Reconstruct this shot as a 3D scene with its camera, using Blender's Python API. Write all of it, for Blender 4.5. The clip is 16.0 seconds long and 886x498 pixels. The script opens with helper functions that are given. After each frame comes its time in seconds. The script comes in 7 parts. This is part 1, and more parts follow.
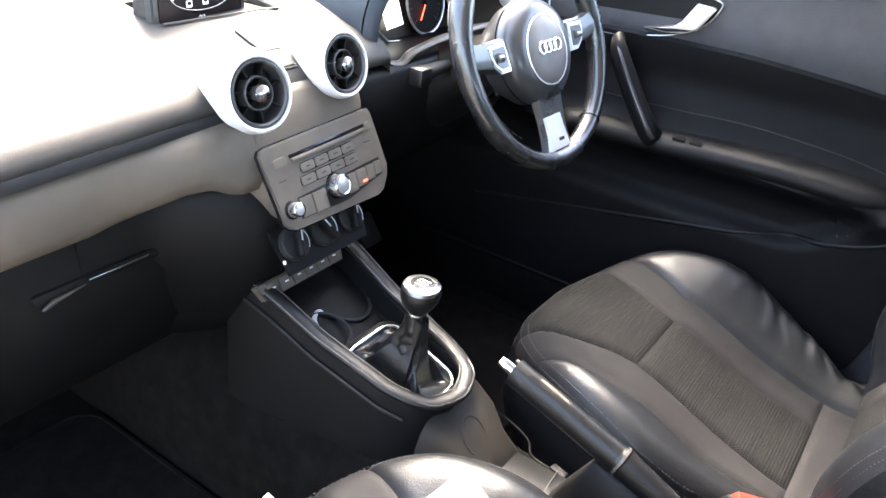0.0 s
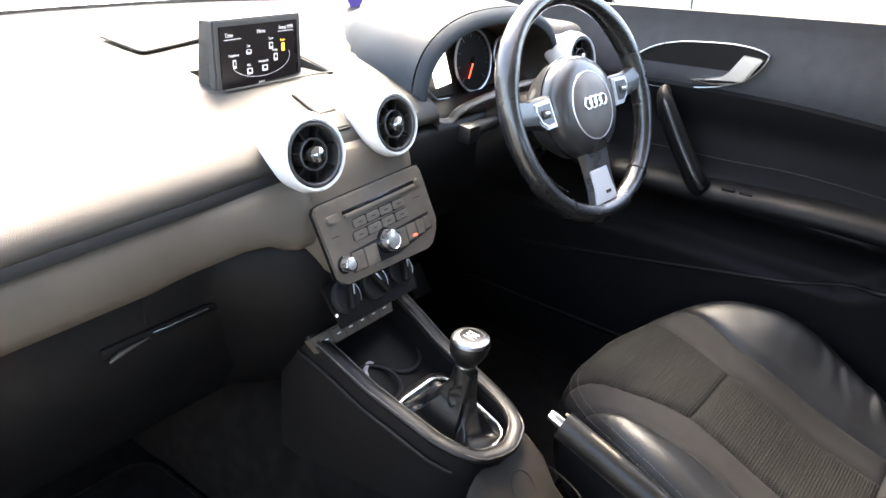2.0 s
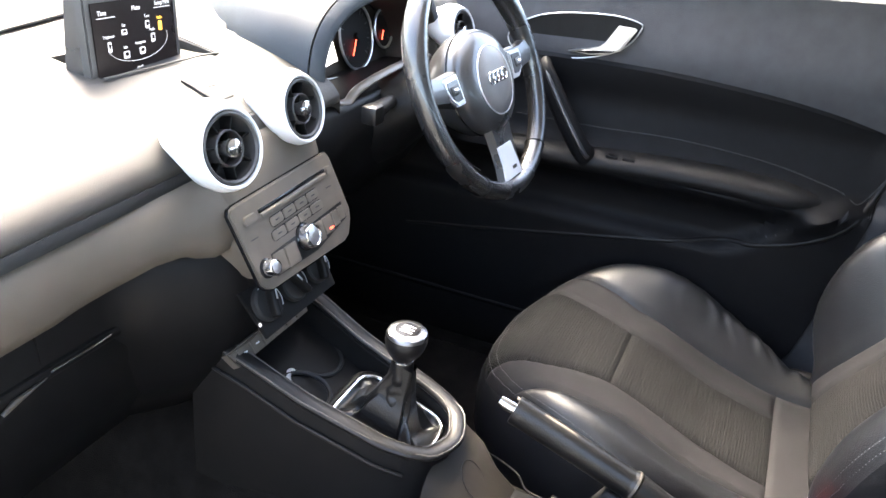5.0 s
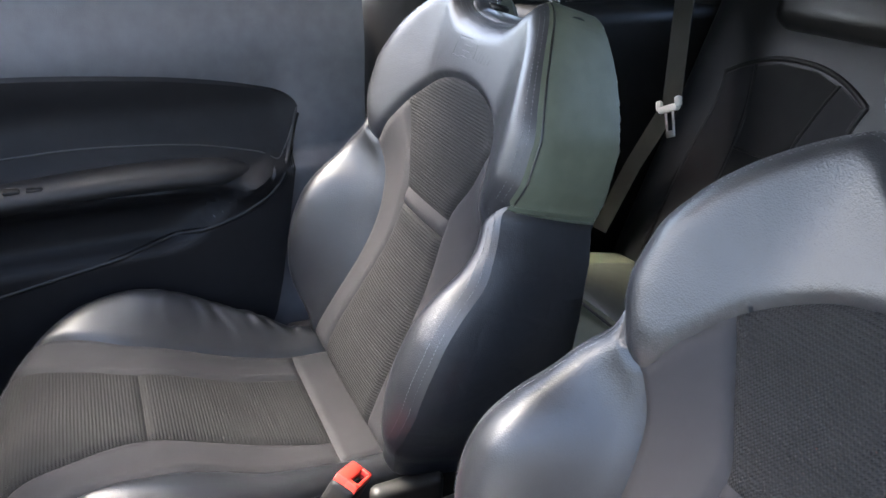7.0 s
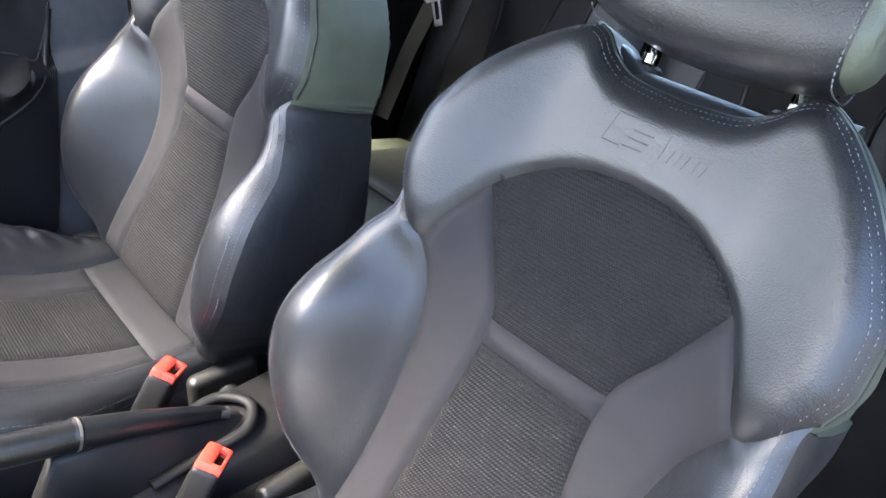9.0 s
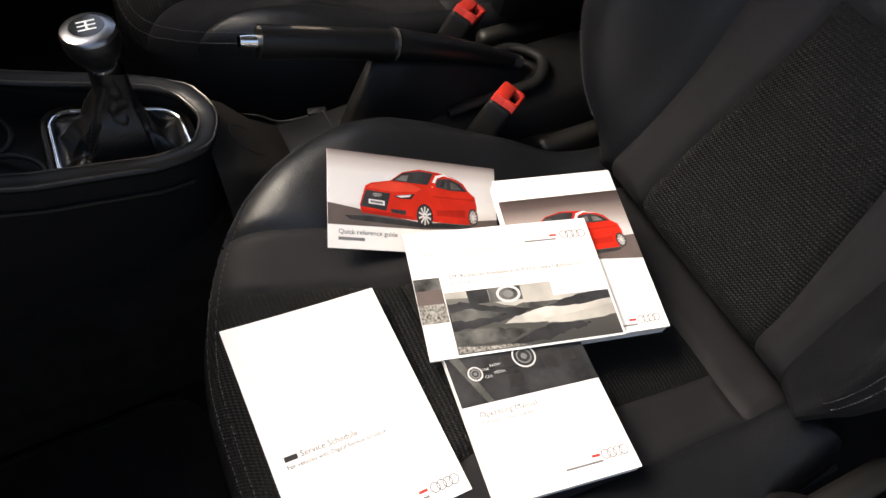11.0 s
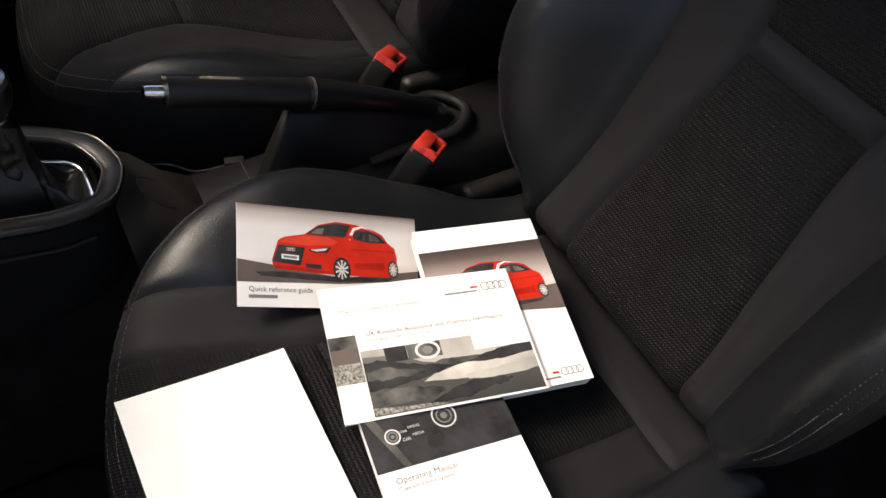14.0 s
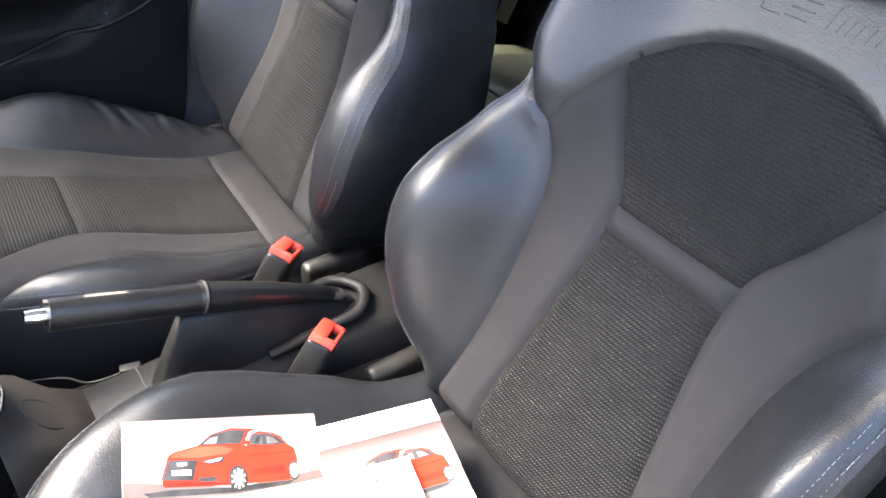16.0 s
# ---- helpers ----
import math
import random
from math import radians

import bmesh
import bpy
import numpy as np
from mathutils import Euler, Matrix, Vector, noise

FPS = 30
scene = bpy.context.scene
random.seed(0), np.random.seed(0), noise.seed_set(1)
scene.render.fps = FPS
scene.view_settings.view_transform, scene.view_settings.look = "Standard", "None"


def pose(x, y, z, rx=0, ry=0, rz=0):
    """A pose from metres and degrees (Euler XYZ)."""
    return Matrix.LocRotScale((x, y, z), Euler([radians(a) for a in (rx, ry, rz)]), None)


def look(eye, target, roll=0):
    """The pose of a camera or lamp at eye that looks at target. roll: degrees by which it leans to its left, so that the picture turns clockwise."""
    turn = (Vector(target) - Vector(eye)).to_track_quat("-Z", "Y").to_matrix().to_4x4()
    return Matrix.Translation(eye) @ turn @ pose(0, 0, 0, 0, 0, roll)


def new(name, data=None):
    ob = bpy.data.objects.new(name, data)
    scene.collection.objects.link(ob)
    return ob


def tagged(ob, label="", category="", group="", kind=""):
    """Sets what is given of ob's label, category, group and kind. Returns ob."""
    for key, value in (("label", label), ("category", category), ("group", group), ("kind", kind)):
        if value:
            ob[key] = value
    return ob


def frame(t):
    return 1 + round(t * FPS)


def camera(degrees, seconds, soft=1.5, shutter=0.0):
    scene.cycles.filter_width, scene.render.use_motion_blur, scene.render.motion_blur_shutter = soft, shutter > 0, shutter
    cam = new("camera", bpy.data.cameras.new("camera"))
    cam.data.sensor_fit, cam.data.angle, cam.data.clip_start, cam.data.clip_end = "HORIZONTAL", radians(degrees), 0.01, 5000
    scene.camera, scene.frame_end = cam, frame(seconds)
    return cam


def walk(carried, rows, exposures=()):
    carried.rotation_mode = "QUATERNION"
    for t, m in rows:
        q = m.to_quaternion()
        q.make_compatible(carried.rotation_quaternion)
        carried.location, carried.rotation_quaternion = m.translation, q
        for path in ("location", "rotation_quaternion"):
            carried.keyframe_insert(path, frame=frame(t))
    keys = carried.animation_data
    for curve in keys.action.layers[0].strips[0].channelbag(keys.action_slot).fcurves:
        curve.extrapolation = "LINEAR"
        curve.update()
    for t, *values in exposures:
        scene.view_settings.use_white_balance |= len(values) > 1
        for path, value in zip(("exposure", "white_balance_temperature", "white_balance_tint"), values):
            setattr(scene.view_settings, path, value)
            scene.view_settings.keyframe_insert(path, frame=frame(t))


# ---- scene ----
cam = camera(63.5, 16.0)
PATH = [
    (0, (-0.6061, -0.3894, 0.9598), (1.0351, 0.6028, -0.1182), 6.2),
    (0.5, (-0.6061, -0.3938, 0.9642), (1.0241, 0.6424, -0.0896), 5.4),
    (1, (-0.6072, -0.3916, 0.9752), (1.0494, 0.7062, 0.0314), 4.3),
    (1.5, (-0.616, -0.3982, 0.9785), (1.0164, 0.7436, 0.0446), 3.7),
    (2, (-0.6149, -0.396, 0.9741), (0.9867, 0.7667, 0.0127), 3.7),
    (2.5, (-0.6138, -0.3938, 0.9697), (1.0098, 0.715, -0.0181), 4.9),
    (3, (-0.6116, -0.3949, 0.9686), (1.0384, 0.6798, -0.0137), 5.3),
    (3.2, (-0.6116, -0.3949, 0.9686), (1.0384, 0.6798, -0.0137), 5.3),
    (5.3, (-0.6319, -0.2142, 0.9518), (1.0641, 0.298, 0.0238), 3.5),
    (5.5, (-0.6204, -0.1771, 0.9422), (1.2606, 0.2783, -0.1039), 1.9),
    (6, (-0.5676, -0.1551, 0.9334), (1.3904, -0.1793, -0.0698), 0.9),
    (6.5, (-0.517, -0.1441, 0.9499), (1.4003, -0.6237, -0.0159), -0.3),
    (7, (-0.5225, -0.1782, 0.962), (1.2023, -1.1517, 0.0028), 2.9),
    (7.5, (-0.5522, -0.1606, 0.9664), (0.9229, -1.4916, 0.0215), 4.1),
    (8, (-0.5566, -0.1518, 0.9664), (0.7513, -1.6412, 0.0127), 5.4),
    (8.5, (-0.5566, -0.1639, 0.9499), (0.715, -1.6247, -0.094), 7.2),
    (9, (-0.5819, -0.1386, 0.9961), (0.6281, -1.5279, -0.2062), 7.3),
    (9.5, (-0.5951, -0.1177, 1.0181), (0.6248, -1.2122, -0.4493), 5.8),
    (10, (-0.5929, -0.0319, 0.9642), (0.6567, -0.8448, -0.6539), 3.2),
    (12.3, (-0.5775, -0.0341, 0.8806), (0.4356, -0.6435, -0.9751), 7.1),
    (12.5, (-0.5874, -0.0418, 0.8762), (0.4697, -0.6446, -0.9564), 5.6),
    (13, (-0.5918, -0.0517, 0.8839), (0.4697, -0.7183, -0.9234), 7.7),
    (13.5, (-0.5841, -0.0539, 0.8839), (0.462, -0.748, -0.9223), 8.7),
    (14, (-0.5753, -0.0682, 0.8982), (0.5533, -0.8602, -0.8167), 7.6),
    (14.5, (-0.583, -0.0968, 0.9125), (0.6083, -0.9966, -0.7034), 5.3),
    (15, (-0.5841, -0.1012, 0.9213), (0.6303, -1.1044, -0.6143), 5.8),
    (15.5, (-0.5775, -0.1023, 0.9235), (0.66, -1.1473, -0.5648), 5.3),
    (16, (-0.5819, -0.1144, 0.94), (0.7238, -1.2144, -0.4471), 5.5),
]
EXPOSURES = [(0, 4.13, 7100, 10), (1.0, 4.05, 7100, 10), (1.5, 3.88, 7150, 10), (2.0, 3.61, 7400, 10), (3.0, 3.58, 7450, 10), (5.5, 4.08, 7100, 10), (6.0, 4.13, 6900, 10), (6.5, 4.28, 6700, 10), (7.0, 4.13, 6600, 10), (7.5, 4.23, 6600, 10), (8.0, 4.18, 6750, 10), (8.5, 4.38, 6450, 10), (9.4, 4.36, 6550, 10), (10, 3.28, 6800, 10), (12.3, 0.33, 7350, 10), (13.5, 0.33, 7350, 10), (14.0, 1.08, 7250, 10), (14.5, 2.13, 7100, 10), (15.0, 2.98, 6950, 10), (16, 4.13, 6700, 10)]

walk(cam, [(t, look(eye, target, roll)) for t, eye, target, roll in PATH], EXPOSURES)

# ---- light ----
world = bpy.data.worlds.new("sky")
scene.world = world
world.use_nodes = True
wn = world.node_tree
sky = wn.nodes.new("ShaderNodeTexSky")
sky.sky_type = "NISHITA"
sky.sun_disc = False
sky.sun_elevation, sky.sun_rotation = radians(54), radians(41)
sky.dust_density, sky.air_density = 2.5, 1.0
wn.links.new(sky.outputs[0], wn.nodes["Background"].inputs[0])
wn.nodes["Background"].inputs[1].default_value = 0.15
sun = new("sun", bpy.data.lights.new("sun", "SUN"))
sun.data.energy, sun.data.angle, sun.data.color = 1.45, radians(25), (1.0, 0.94, 0.85)
sun.matrix_world = look((1.2, 1.4, 2.5), (0, 0, 0))


# ---- materials ----
def mat(name, col, rough=0.5, metal=0.0, vary=0.12, scale=40.0, bump=0.0, bscale=600.0, kind="noise", spec=0.5, coat=0.0, wear=0.08, slack=0.0):
    m = bpy.data.materials.new(name)
    m.use_nodes = True
    nt = m.node_tree
    b = nt.nodes["Principled BSDF"]
    b.inputs["Roughness"].default_value = rough
    b.inputs["Metallic"].default_value = metal
    b.inputs["Specular IOR Level"].default_value = spec
    b.inputs["Coat Weight"].default_value = coat
    tc = nt.nodes.new("ShaderNodeTexCoord")
    n1 = nt.nodes.new("ShaderNodeTexNoise")
    n1.inputs["Scale"].default_value = scale
    n1.inputs["Detail"].default_value = 5
    nt.links.new(tc.outputs["Object"], n1.inputs["Vector"])
    ramp = nt.nodes.new("ShaderNodeValToRGB")
    ramp.color_ramp.elements[0].position, ramp.color_ramp.elements[1].position = 0.3, 0.7
    ramp.color_ramp.elements[0].color = (*[c * (1 - vary) for c in col], 1)
    ramp.color_ramp.elements[1].color = (*[min(1, c * (1 + vary)) for c in col], 1)
    nt.links.new(n1.outputs["Fac"], ramp.inputs["Fac"])
    nt.links.new(ramp.outputs["Color"], b.inputs["Base Color"])
    n2 = nt.nodes.new("ShaderNodeTexNoise")
    n2.inputs["Scale"].default_value = 7.0
    n2.inputs["Detail"].default_value = 6
    nt.links.new(tc.outputs["Object"], n2.inputs["Vector"])
    mr = nt.nodes.new("ShaderNodeMapRange")
    mr.inputs["From Min"].default_value, mr.inputs["From Max"].default_value = 0.3, 0.7
    mr.inputs["To Min"].default_value, mr.inputs["To Max"].default_value = max(0.02, rough - wear), min(1, rough + wear)
    nt.links.new(n2.outputs["Fac"], mr.inputs["Value"])
    nt.links.new(mr.outputs["Result"], b.inputs["Roughness"])
    if bump:
        bp = nt.nodes.new("ShaderNodeBump")
        bp.inputs["Strength"].default_value = bump
        bp.inputs["Distance"].default_value = 0.0012
        if kind == "weave":
            # staggered loops of a knitted cloth, in rows across the panel
            uv = nt.nodes.new("ShaderNodeUVMap")
            sep = nt.nodes.new("ShaderNodeSeparateXYZ")
            nt.links.new(uv.outputs[0], sep.inputs[0])
            waves = []
            for k, pitch in ((0, bscale * 0.72), (1, bscale)):
                mul = nt.nodes.new("ShaderNodeMath")
                mul.operation = "MULTIPLY"
                mul.inputs[1].default_value = 2 * math.pi / pitch
                cosine = nt.nodes.new("ShaderNodeMath")
                cosine.operation = "COSINE"
                nt.links.new(sep.outputs[k], mul.inputs[0])
                nt.links.new(mul.outputs[0], cosine.inputs[0])
                waves.append(cosine)
            loops = nt.nodes.new("ShaderNodeMath")
            loops.operation = "MULTIPLY_ADD"
            loops.inputs[1].default_value, loops.inputs[2].default_value = 0.5, 0.5
            nt.links.new(waves[0].outputs[0], loops.inputs[0])
            t = nt.nodes.new("ShaderNodeMath")
            t.operation = "MULTIPLY"
            nt.links.new(loops.outputs[0], t.inputs[0])
            nt.links.new(waves[1].outputs[0], t.inputs[1])
            out = t.outputs[0]
            tone = nt.nodes.new("ShaderNodeMapRange")
            tone.inputs["From Min"].default_value, tone.inputs["From Max"].default_value = -0.4, 0.8
            tone.inputs["To Min"].default_value, tone.inputs["To Max"].default_value = 0.72, 1.32
            nt.links.new(out, tone.inputs["Value"])
            mix = nt.nodes.new("ShaderNodeVectorMath")
            mix.operation = "SCALE"
            nt.links.new(ramp.outputs["Color"], mix.inputs[0])
            nt.links.new(tone.outputs["Result"], mix.inputs["Scale"])
            nt.links.new(mix.outputs[0], b.inputs["Base Color"])
        elif kind == "leather":
            t = nt.nodes.new("ShaderNodeTexVoronoi")
            t.inputs["Scale"].default_value = bscale
            out = t.outputs["Distance"]
        else:
            t = nt.nodes.new("ShaderNodeTexNoise")
            t.inputs["Scale"].default_value = bscale
            t.inputs["Detail"].default_value = 3
            out = t.outputs["Fac"]
        if kind != "weave":
            nt.links.new(tc.outputs["Object"], t.inputs["Vector"])
        nt.links.new(out, bp.inputs["Height"])
        nt.links.new(bp.outputs["Normal"], b.inputs["Normal"])
        if slack:
            # soft uneven stretch of the hide over its padding
            soft = nt.nodes.new("ShaderNodeTexNoise")
            soft.inputs["Scale"].default_value = 26.0
            soft.inputs["Detail"].default_value = 2
            soft.inputs["Distortion"].default_value = 0.8
            nt.links.new(tc.outputs["Object"], soft.inputs["Vector"])
            under = nt.nodes.new("ShaderNodeBump")
            under.inputs["Strength"].default_value = slack
            under.inputs["Distance"].default_value = 0.006
            nt.links.new(soft.outputs["Fac"], under.inputs["Height"])
            nt.links.new(under.outputs["Normal"], bp.inputs["Normal"])
    return m


def glass(name, tint=(1, 1, 1)):
    m = bpy.data.materials.new(name)
    m.use_nodes = True
    b = m.node_tree.nodes["Principled BSDF"]
    b.inputs["Base Color"].default_value = (*tint, 1)
    b.inputs["Roughness"].default_value = 0.0
    b.inputs["Transmission Weight"].default_value = 1.0
    b.inputs["IOR"].default_value = 1.1
    return m


def glow(name, col, power):
    m = bpy.data.materials.new(name)
    m.use_nodes = True
    b = m.node_tree.nodes["Principled BSDF"]
    b.inputs["Base Color"].default_value = (*[c * 0.5 for c in col], 1)
    b.inputs["Emission Color"].default_value = (*col, 1)
    b.inputs["Emission Strength"].default_value = power
    b.inputs["Roughness"].default_value = 0.2
    return m


M = dict(
    leather=mat("black_leather", (0.0062, 0.0066, 0.0080), 0.42, bump=0.17, bscale=620, kind="leather", spec=0.43, vary=0.1, wear=0.05, slack=0.10),
    flank=mat("seat_flank_leather", (0.0056, 0.0060, 0.0074), 0.50, bump=0.18, bscale=800, kind="leather", spec=0.32, vary=0.12, wear=0.05, slack=0.25),
    stripe=mat("grey_cloth", (0.0090, 0.0084, 0.0096), 0.75, bump=0.18, bscale=1500, vary=0.1, spec=0.24),
    rib=mat("knitted_cloth", (0.0058, 0.0056, 0.0057), 0.85, bump=0.6, bscale=0.0042, kind="weave", spec=0.2),
    # Olive in both vinyls stands for the green daylight on the seats.
    sidevinyl=mat("seat_side_vinyl", (0.050, 0.056, 0.040), 0.42, bump=0.14, bscale=800, kind="leather", spec=0.35, vary=0.12),
    shell=mat("seat_back_vinyl", (0.050, 0.054, 0.043), 0.5, bump=0.2, bscale=700, kind="leather"),
    # Pale olive puts the greenish sunlight on the rear cushions into their colour.
    olive=mat("olive_sunlit_cloth", (0.13, 0.14, 0.095), 0.6, bump=0.3, bscale=700, kind="leather", vary=0.1),
    stitch=mat("pale_thread", (0.085, 0.085, 0.092), 0.7, scale=300),
    dash=mat("charcoal_soft_plastic", (0.041, 0.0365, 0.031), 0.52, bump=0.3, bscale=1100, kind="leather", spec=0.4, vary=0.035, wear=0.03),
    grille=mat("grille_plastic", (0.036, 0.034, 0.031), 0.75, bump=0.9, bscale=420, vary=0.25, scale=420),
    # Brown tint stands for the warm daylight on the band.
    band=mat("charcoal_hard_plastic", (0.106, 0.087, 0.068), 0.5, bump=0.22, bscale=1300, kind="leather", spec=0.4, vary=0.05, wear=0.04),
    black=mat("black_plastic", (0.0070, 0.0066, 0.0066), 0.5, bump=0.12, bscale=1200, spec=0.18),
    gloss=mat("gloss_black", (0.008, 0.008, 0.009), 0.12, spec=0.5),
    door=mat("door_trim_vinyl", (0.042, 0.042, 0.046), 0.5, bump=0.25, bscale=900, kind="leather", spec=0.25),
    # Darker copy of the door vinyl carries the shade low on the door.
    door2=mat("door_trim_shaded", (0.0055, 0.0053, 0.0058), 0.55, bump=0.2, bscale=900, kind="leather", spec=0.12),
    # Blue tint stands for sky reflection, the dark tone partly for its shaded side.
    hood=mat("dark_hood_sky_tint", (0.030, 0.037, 0.045), 0.55, bump=0.2, bscale=1000, kind="leather", spec=0.16, vary=0.05),
    trim=mat("dark_satin_trim", (0.009, 0.0082, 0.0075), 0.42, bump=0.1, bscale=900, spec=0.35),
    nose=mat("brown_grey_nose", (0.021, 0.0175, 0.0142), 0.5, bump=0.2, bscale=900, kind="leather", spec=0.35),
    wheelskin=mat("wheel_leather", (0.0130, 0.0124, 0.0120), 0.26, bump=0.14, bscale=900, kind="leather", spec=0.9, coat=0.5),
    padskin=mat("airbag_skin", (0.030, 0.0285, 0.0280), 0.30, bump=0.12, bscale=1000, kind="leather", spec=0.8, coat=0.5),
    gaiter=mat("soft_gaiter_leather", (0.005, 0.0048, 0.005), 0.36, bump=0.15, bscale=500, kind="leather", spec=0.4),
    padtop=mat("satin_pad", (0.13, 0.122, 0.116), 0.36, metal=0.2, bump=0.12, bscale=1100, kind="leather"),
    dialgrey=mat("dial_grey", (0.045, 0.043, 0.042), 0.4),
    carpet=mat("black_carpet", (0.0100, 0.0090, 0.0084), 0.95, bump=0.9, bscale=500, spec=0.03, vary=0.3),
    silver=mat("satin_silver_paint", (0.74, 0.75, 0.77), 0.34, metal=0.25, vary=0.02),
    smoked=mat("smoked_chrome", (0.26, 0.26, 0.27), 0.24, metal=1.0, vary=0.05),
    chrome=mat("chrome", (0.85, 0.85, 0.86), 0.14, metal=1.0, vary=0.02, wear=0.05),
    alu=mat("brushed_aluminium", (0.62, 0.61, 0.60), 0.32, metal=0.9, vary=0.04),
    radio=mat("brown_grey_fascia", (0.112, 0.092, 0.073), 0.45, metal=0.05, bump=0.1, bscale=1500),
    button=mat("fascia_button", (0.128, 0.108, 0.087), 0.4),
    screen=mat("screen_black", (0.010, 0.007, 0.007), 0.3, spec=0.12),
    trimedge=mat("satin_edge", (0.10, 0.09, 0.08), 0.3, metal=0.4),
    white=mat("white_print", (0.75, 0.75, 0.75), 0.5),
    paper=mat("glossy_white_paper", (0.80, 0.79, 0.77), 0.5, vary=0.015, scale=9, spec=0.2),
    pages=mat("paper_edges", (0.70, 0.69, 0.67), 0.8, vary=0.08, scale=600),
    ink=mat("dark_grey_ink", (0.022, 0.020, 0.020), 0.5),
    ink2=mat("mid_grey_ink", (0.16, 0.16, 0.16), 0.5),
    inkred=mat("red_ink", (0.45, 0.02, 0.015), 0.5),
    carred=mat("printed_red", (0.52, 0.022, 0.010), 0.55, spec=0.15, vary=0.12, scale=60),
    red=mat("red_plastic", (0.52, 0.032, 0.020), 0.4, vary=0.03),
    roof=mat("grey_headliner", (0.68, 0.68, 0.66), 0.9, bump=0.3, bscale=900),
    paint=mat("white_body_paint", (0.75, 0.75, 0.75), 0.25, coat=0.6, vary=0.02),
    ground=mat("asphalt", (0.055, 0.055, 0.053), 0.9, scale=3, bump=0.5, bscale=60, vary=0.25),
    purple=mat("purple_card", (0.10, 0.06, 0.30), 0.5),
    belt=mat("grey_webbing", (0.013, 0.014, 0.0125), 0.8, bump=0.5, bscale=900, spec=0.15),
    wall=mat("grey_render", (0.30, 0.295, 0.28), 0.9, scale=6, bump=0.5, bscale=90, vary=0.15, spec=0.2),
    hinge=mat("pale_grey_plastic", (0.45, 0.45, 0.43), 0.4, bump=0.1, bscale=900),
    rubber=mat("black_rubber", (0.01, 0.01, 0.01), 0.7),
    lcd=glow("lit_white_display", (0.95, 0.98, 1.0), 0.45),
    icon=glow("lit_icon", (0.75, 0.78, 0.85), 0.12),
    amber=glow("amber_icon", (1.0, 0.50, 0.08), 0.22),
    redglow=glow("red_lit_mark", (1.0, 0.08, 0.05), 0.6),
    glass=glass("clear_glass"),
    mirror=mat("mirror_glass", (0.9, 0.9, 0.9), 0.03, metal=1.0, vary=0.0, wear=0.0),
)


# ---- mesh helpers ----
def link(name, bm, material, parent=None, label="", smooth=True, angle=40):
    bmesh.ops.recalc_face_normals(bm, faces=bm.faces[:])
    return link_raw(name, bm, material, parent, label, smooth, angle)


def link_raw(name, bm, material, parent=None, label="", smooth=True, angle=40):
    me = bpy.data.meshes.new(name)
    bm.to_mesh(me)
    bm.free()
    me.materials.append(M[material] if isinstance(material, str) else material)
    if smooth:
        me.shade_smooth()
        if angle:
            me.set_sharp_from_angle(angle=radians(angle))
    ob = new(name, me)
    if parent is not None:
        ob.parent = parent
        ob.matrix_parent_inverse = parent.matrix_basis.inverted()
    if label:
        tagged(ob, label=label)
    return ob


part = link


def empty(name, label, category, at=(0, 0, 0), group="", kind=""):
    ob = new(name)
    ob.location = at
    ob.empty_display_size = 0.05
    return tagged(ob, label, category, group, kind)


def xf(bm, m):
    bmesh.ops.transform(bm, matrix=m, verts=bm.verts[:])
    return bm


def join(*bms):
    out = bmesh.new()
    for b in bms:
        me = bpy.data.meshes.new("tmp")
        b.to_mesh(me)
        out.from_mesh(me)
        bpy.data.meshes.remove(me)
        b.free()
    return out


def box(x0, x1, y0, y1, z0, z1, r=0.004, seg=2):
    bm = bmesh.new()
    bmesh.ops.create_cube(bm, size=1)
    xf(bm, Matrix.Translation(((x0 + x1) / 2, (y0 + y1) / 2, (z0 + z1) / 2)) @ Matrix.Diagonal((x1 - x0, y1 - y0, z1 - z0, 1)))
    if r:
        bmesh.ops.bevel(bm, geom=bm.edges[:], offset=r, segments=seg, affect="EDGES", profile=0.5)
    return bm


def cyl(r, h, seg=32, bevel=0.0, r2=None):
    """A disc from z = 0 to h, centred on the z axis."""
    r2 = r if r2 is None else r2
    prof = [(0, 0), (r - bevel, 0), (r, bevel), (r2, h - bevel), (r2 - bevel, h), (0, h)] if bevel else [(0, 0), (r, 0), (r2, h), (0, h)]
    return lathe(prof, seg)


def lathe(prof, seg=32):
    bm = bmesh.new()
    rings = []
    for r, z in prof:
        if r < 1e-6:
            rings.append([bm.verts.new((0, 0, z))])
        else:
            rings.append([bm.verts.new((r * math.cos(2 * math.pi * i / seg), r * math.sin(2 * math.pi * i / seg), z)) for i in range(seg)])
    for a, b in zip(rings, rings[1:]):
        for i in range(seg):
            j = (i + 1) % seg
            if len(a) == 1 and len(b) > 1:
                bm.faces.new((a[0], b[i], b[j]))
            elif len(b) == 1 and len(a) > 1:
                bm.faces.new((a[i], b[0], a[j]))
            elif len(a) > 1:
                bm.faces.new((a[i], b[i], b[j], a[j]))
    return bm


def loft(rings, closed=True, caps=True):
    bm = bmesh.new()
    vs = [[bm.verts.new(p) for p in r] for r in rings]
    n = len(vs[0])
    for a, b in zip(vs, vs[1:]):
        for i in range(n if closed else n - 1):
            j = (i + 1) % n
            bm.faces.new((a[i], a[j], b[j], b[i]))
    if caps and closed:
        bm.faces.new(vs[0][::-1])
        bm.faces.new(vs[-1])
    return bm


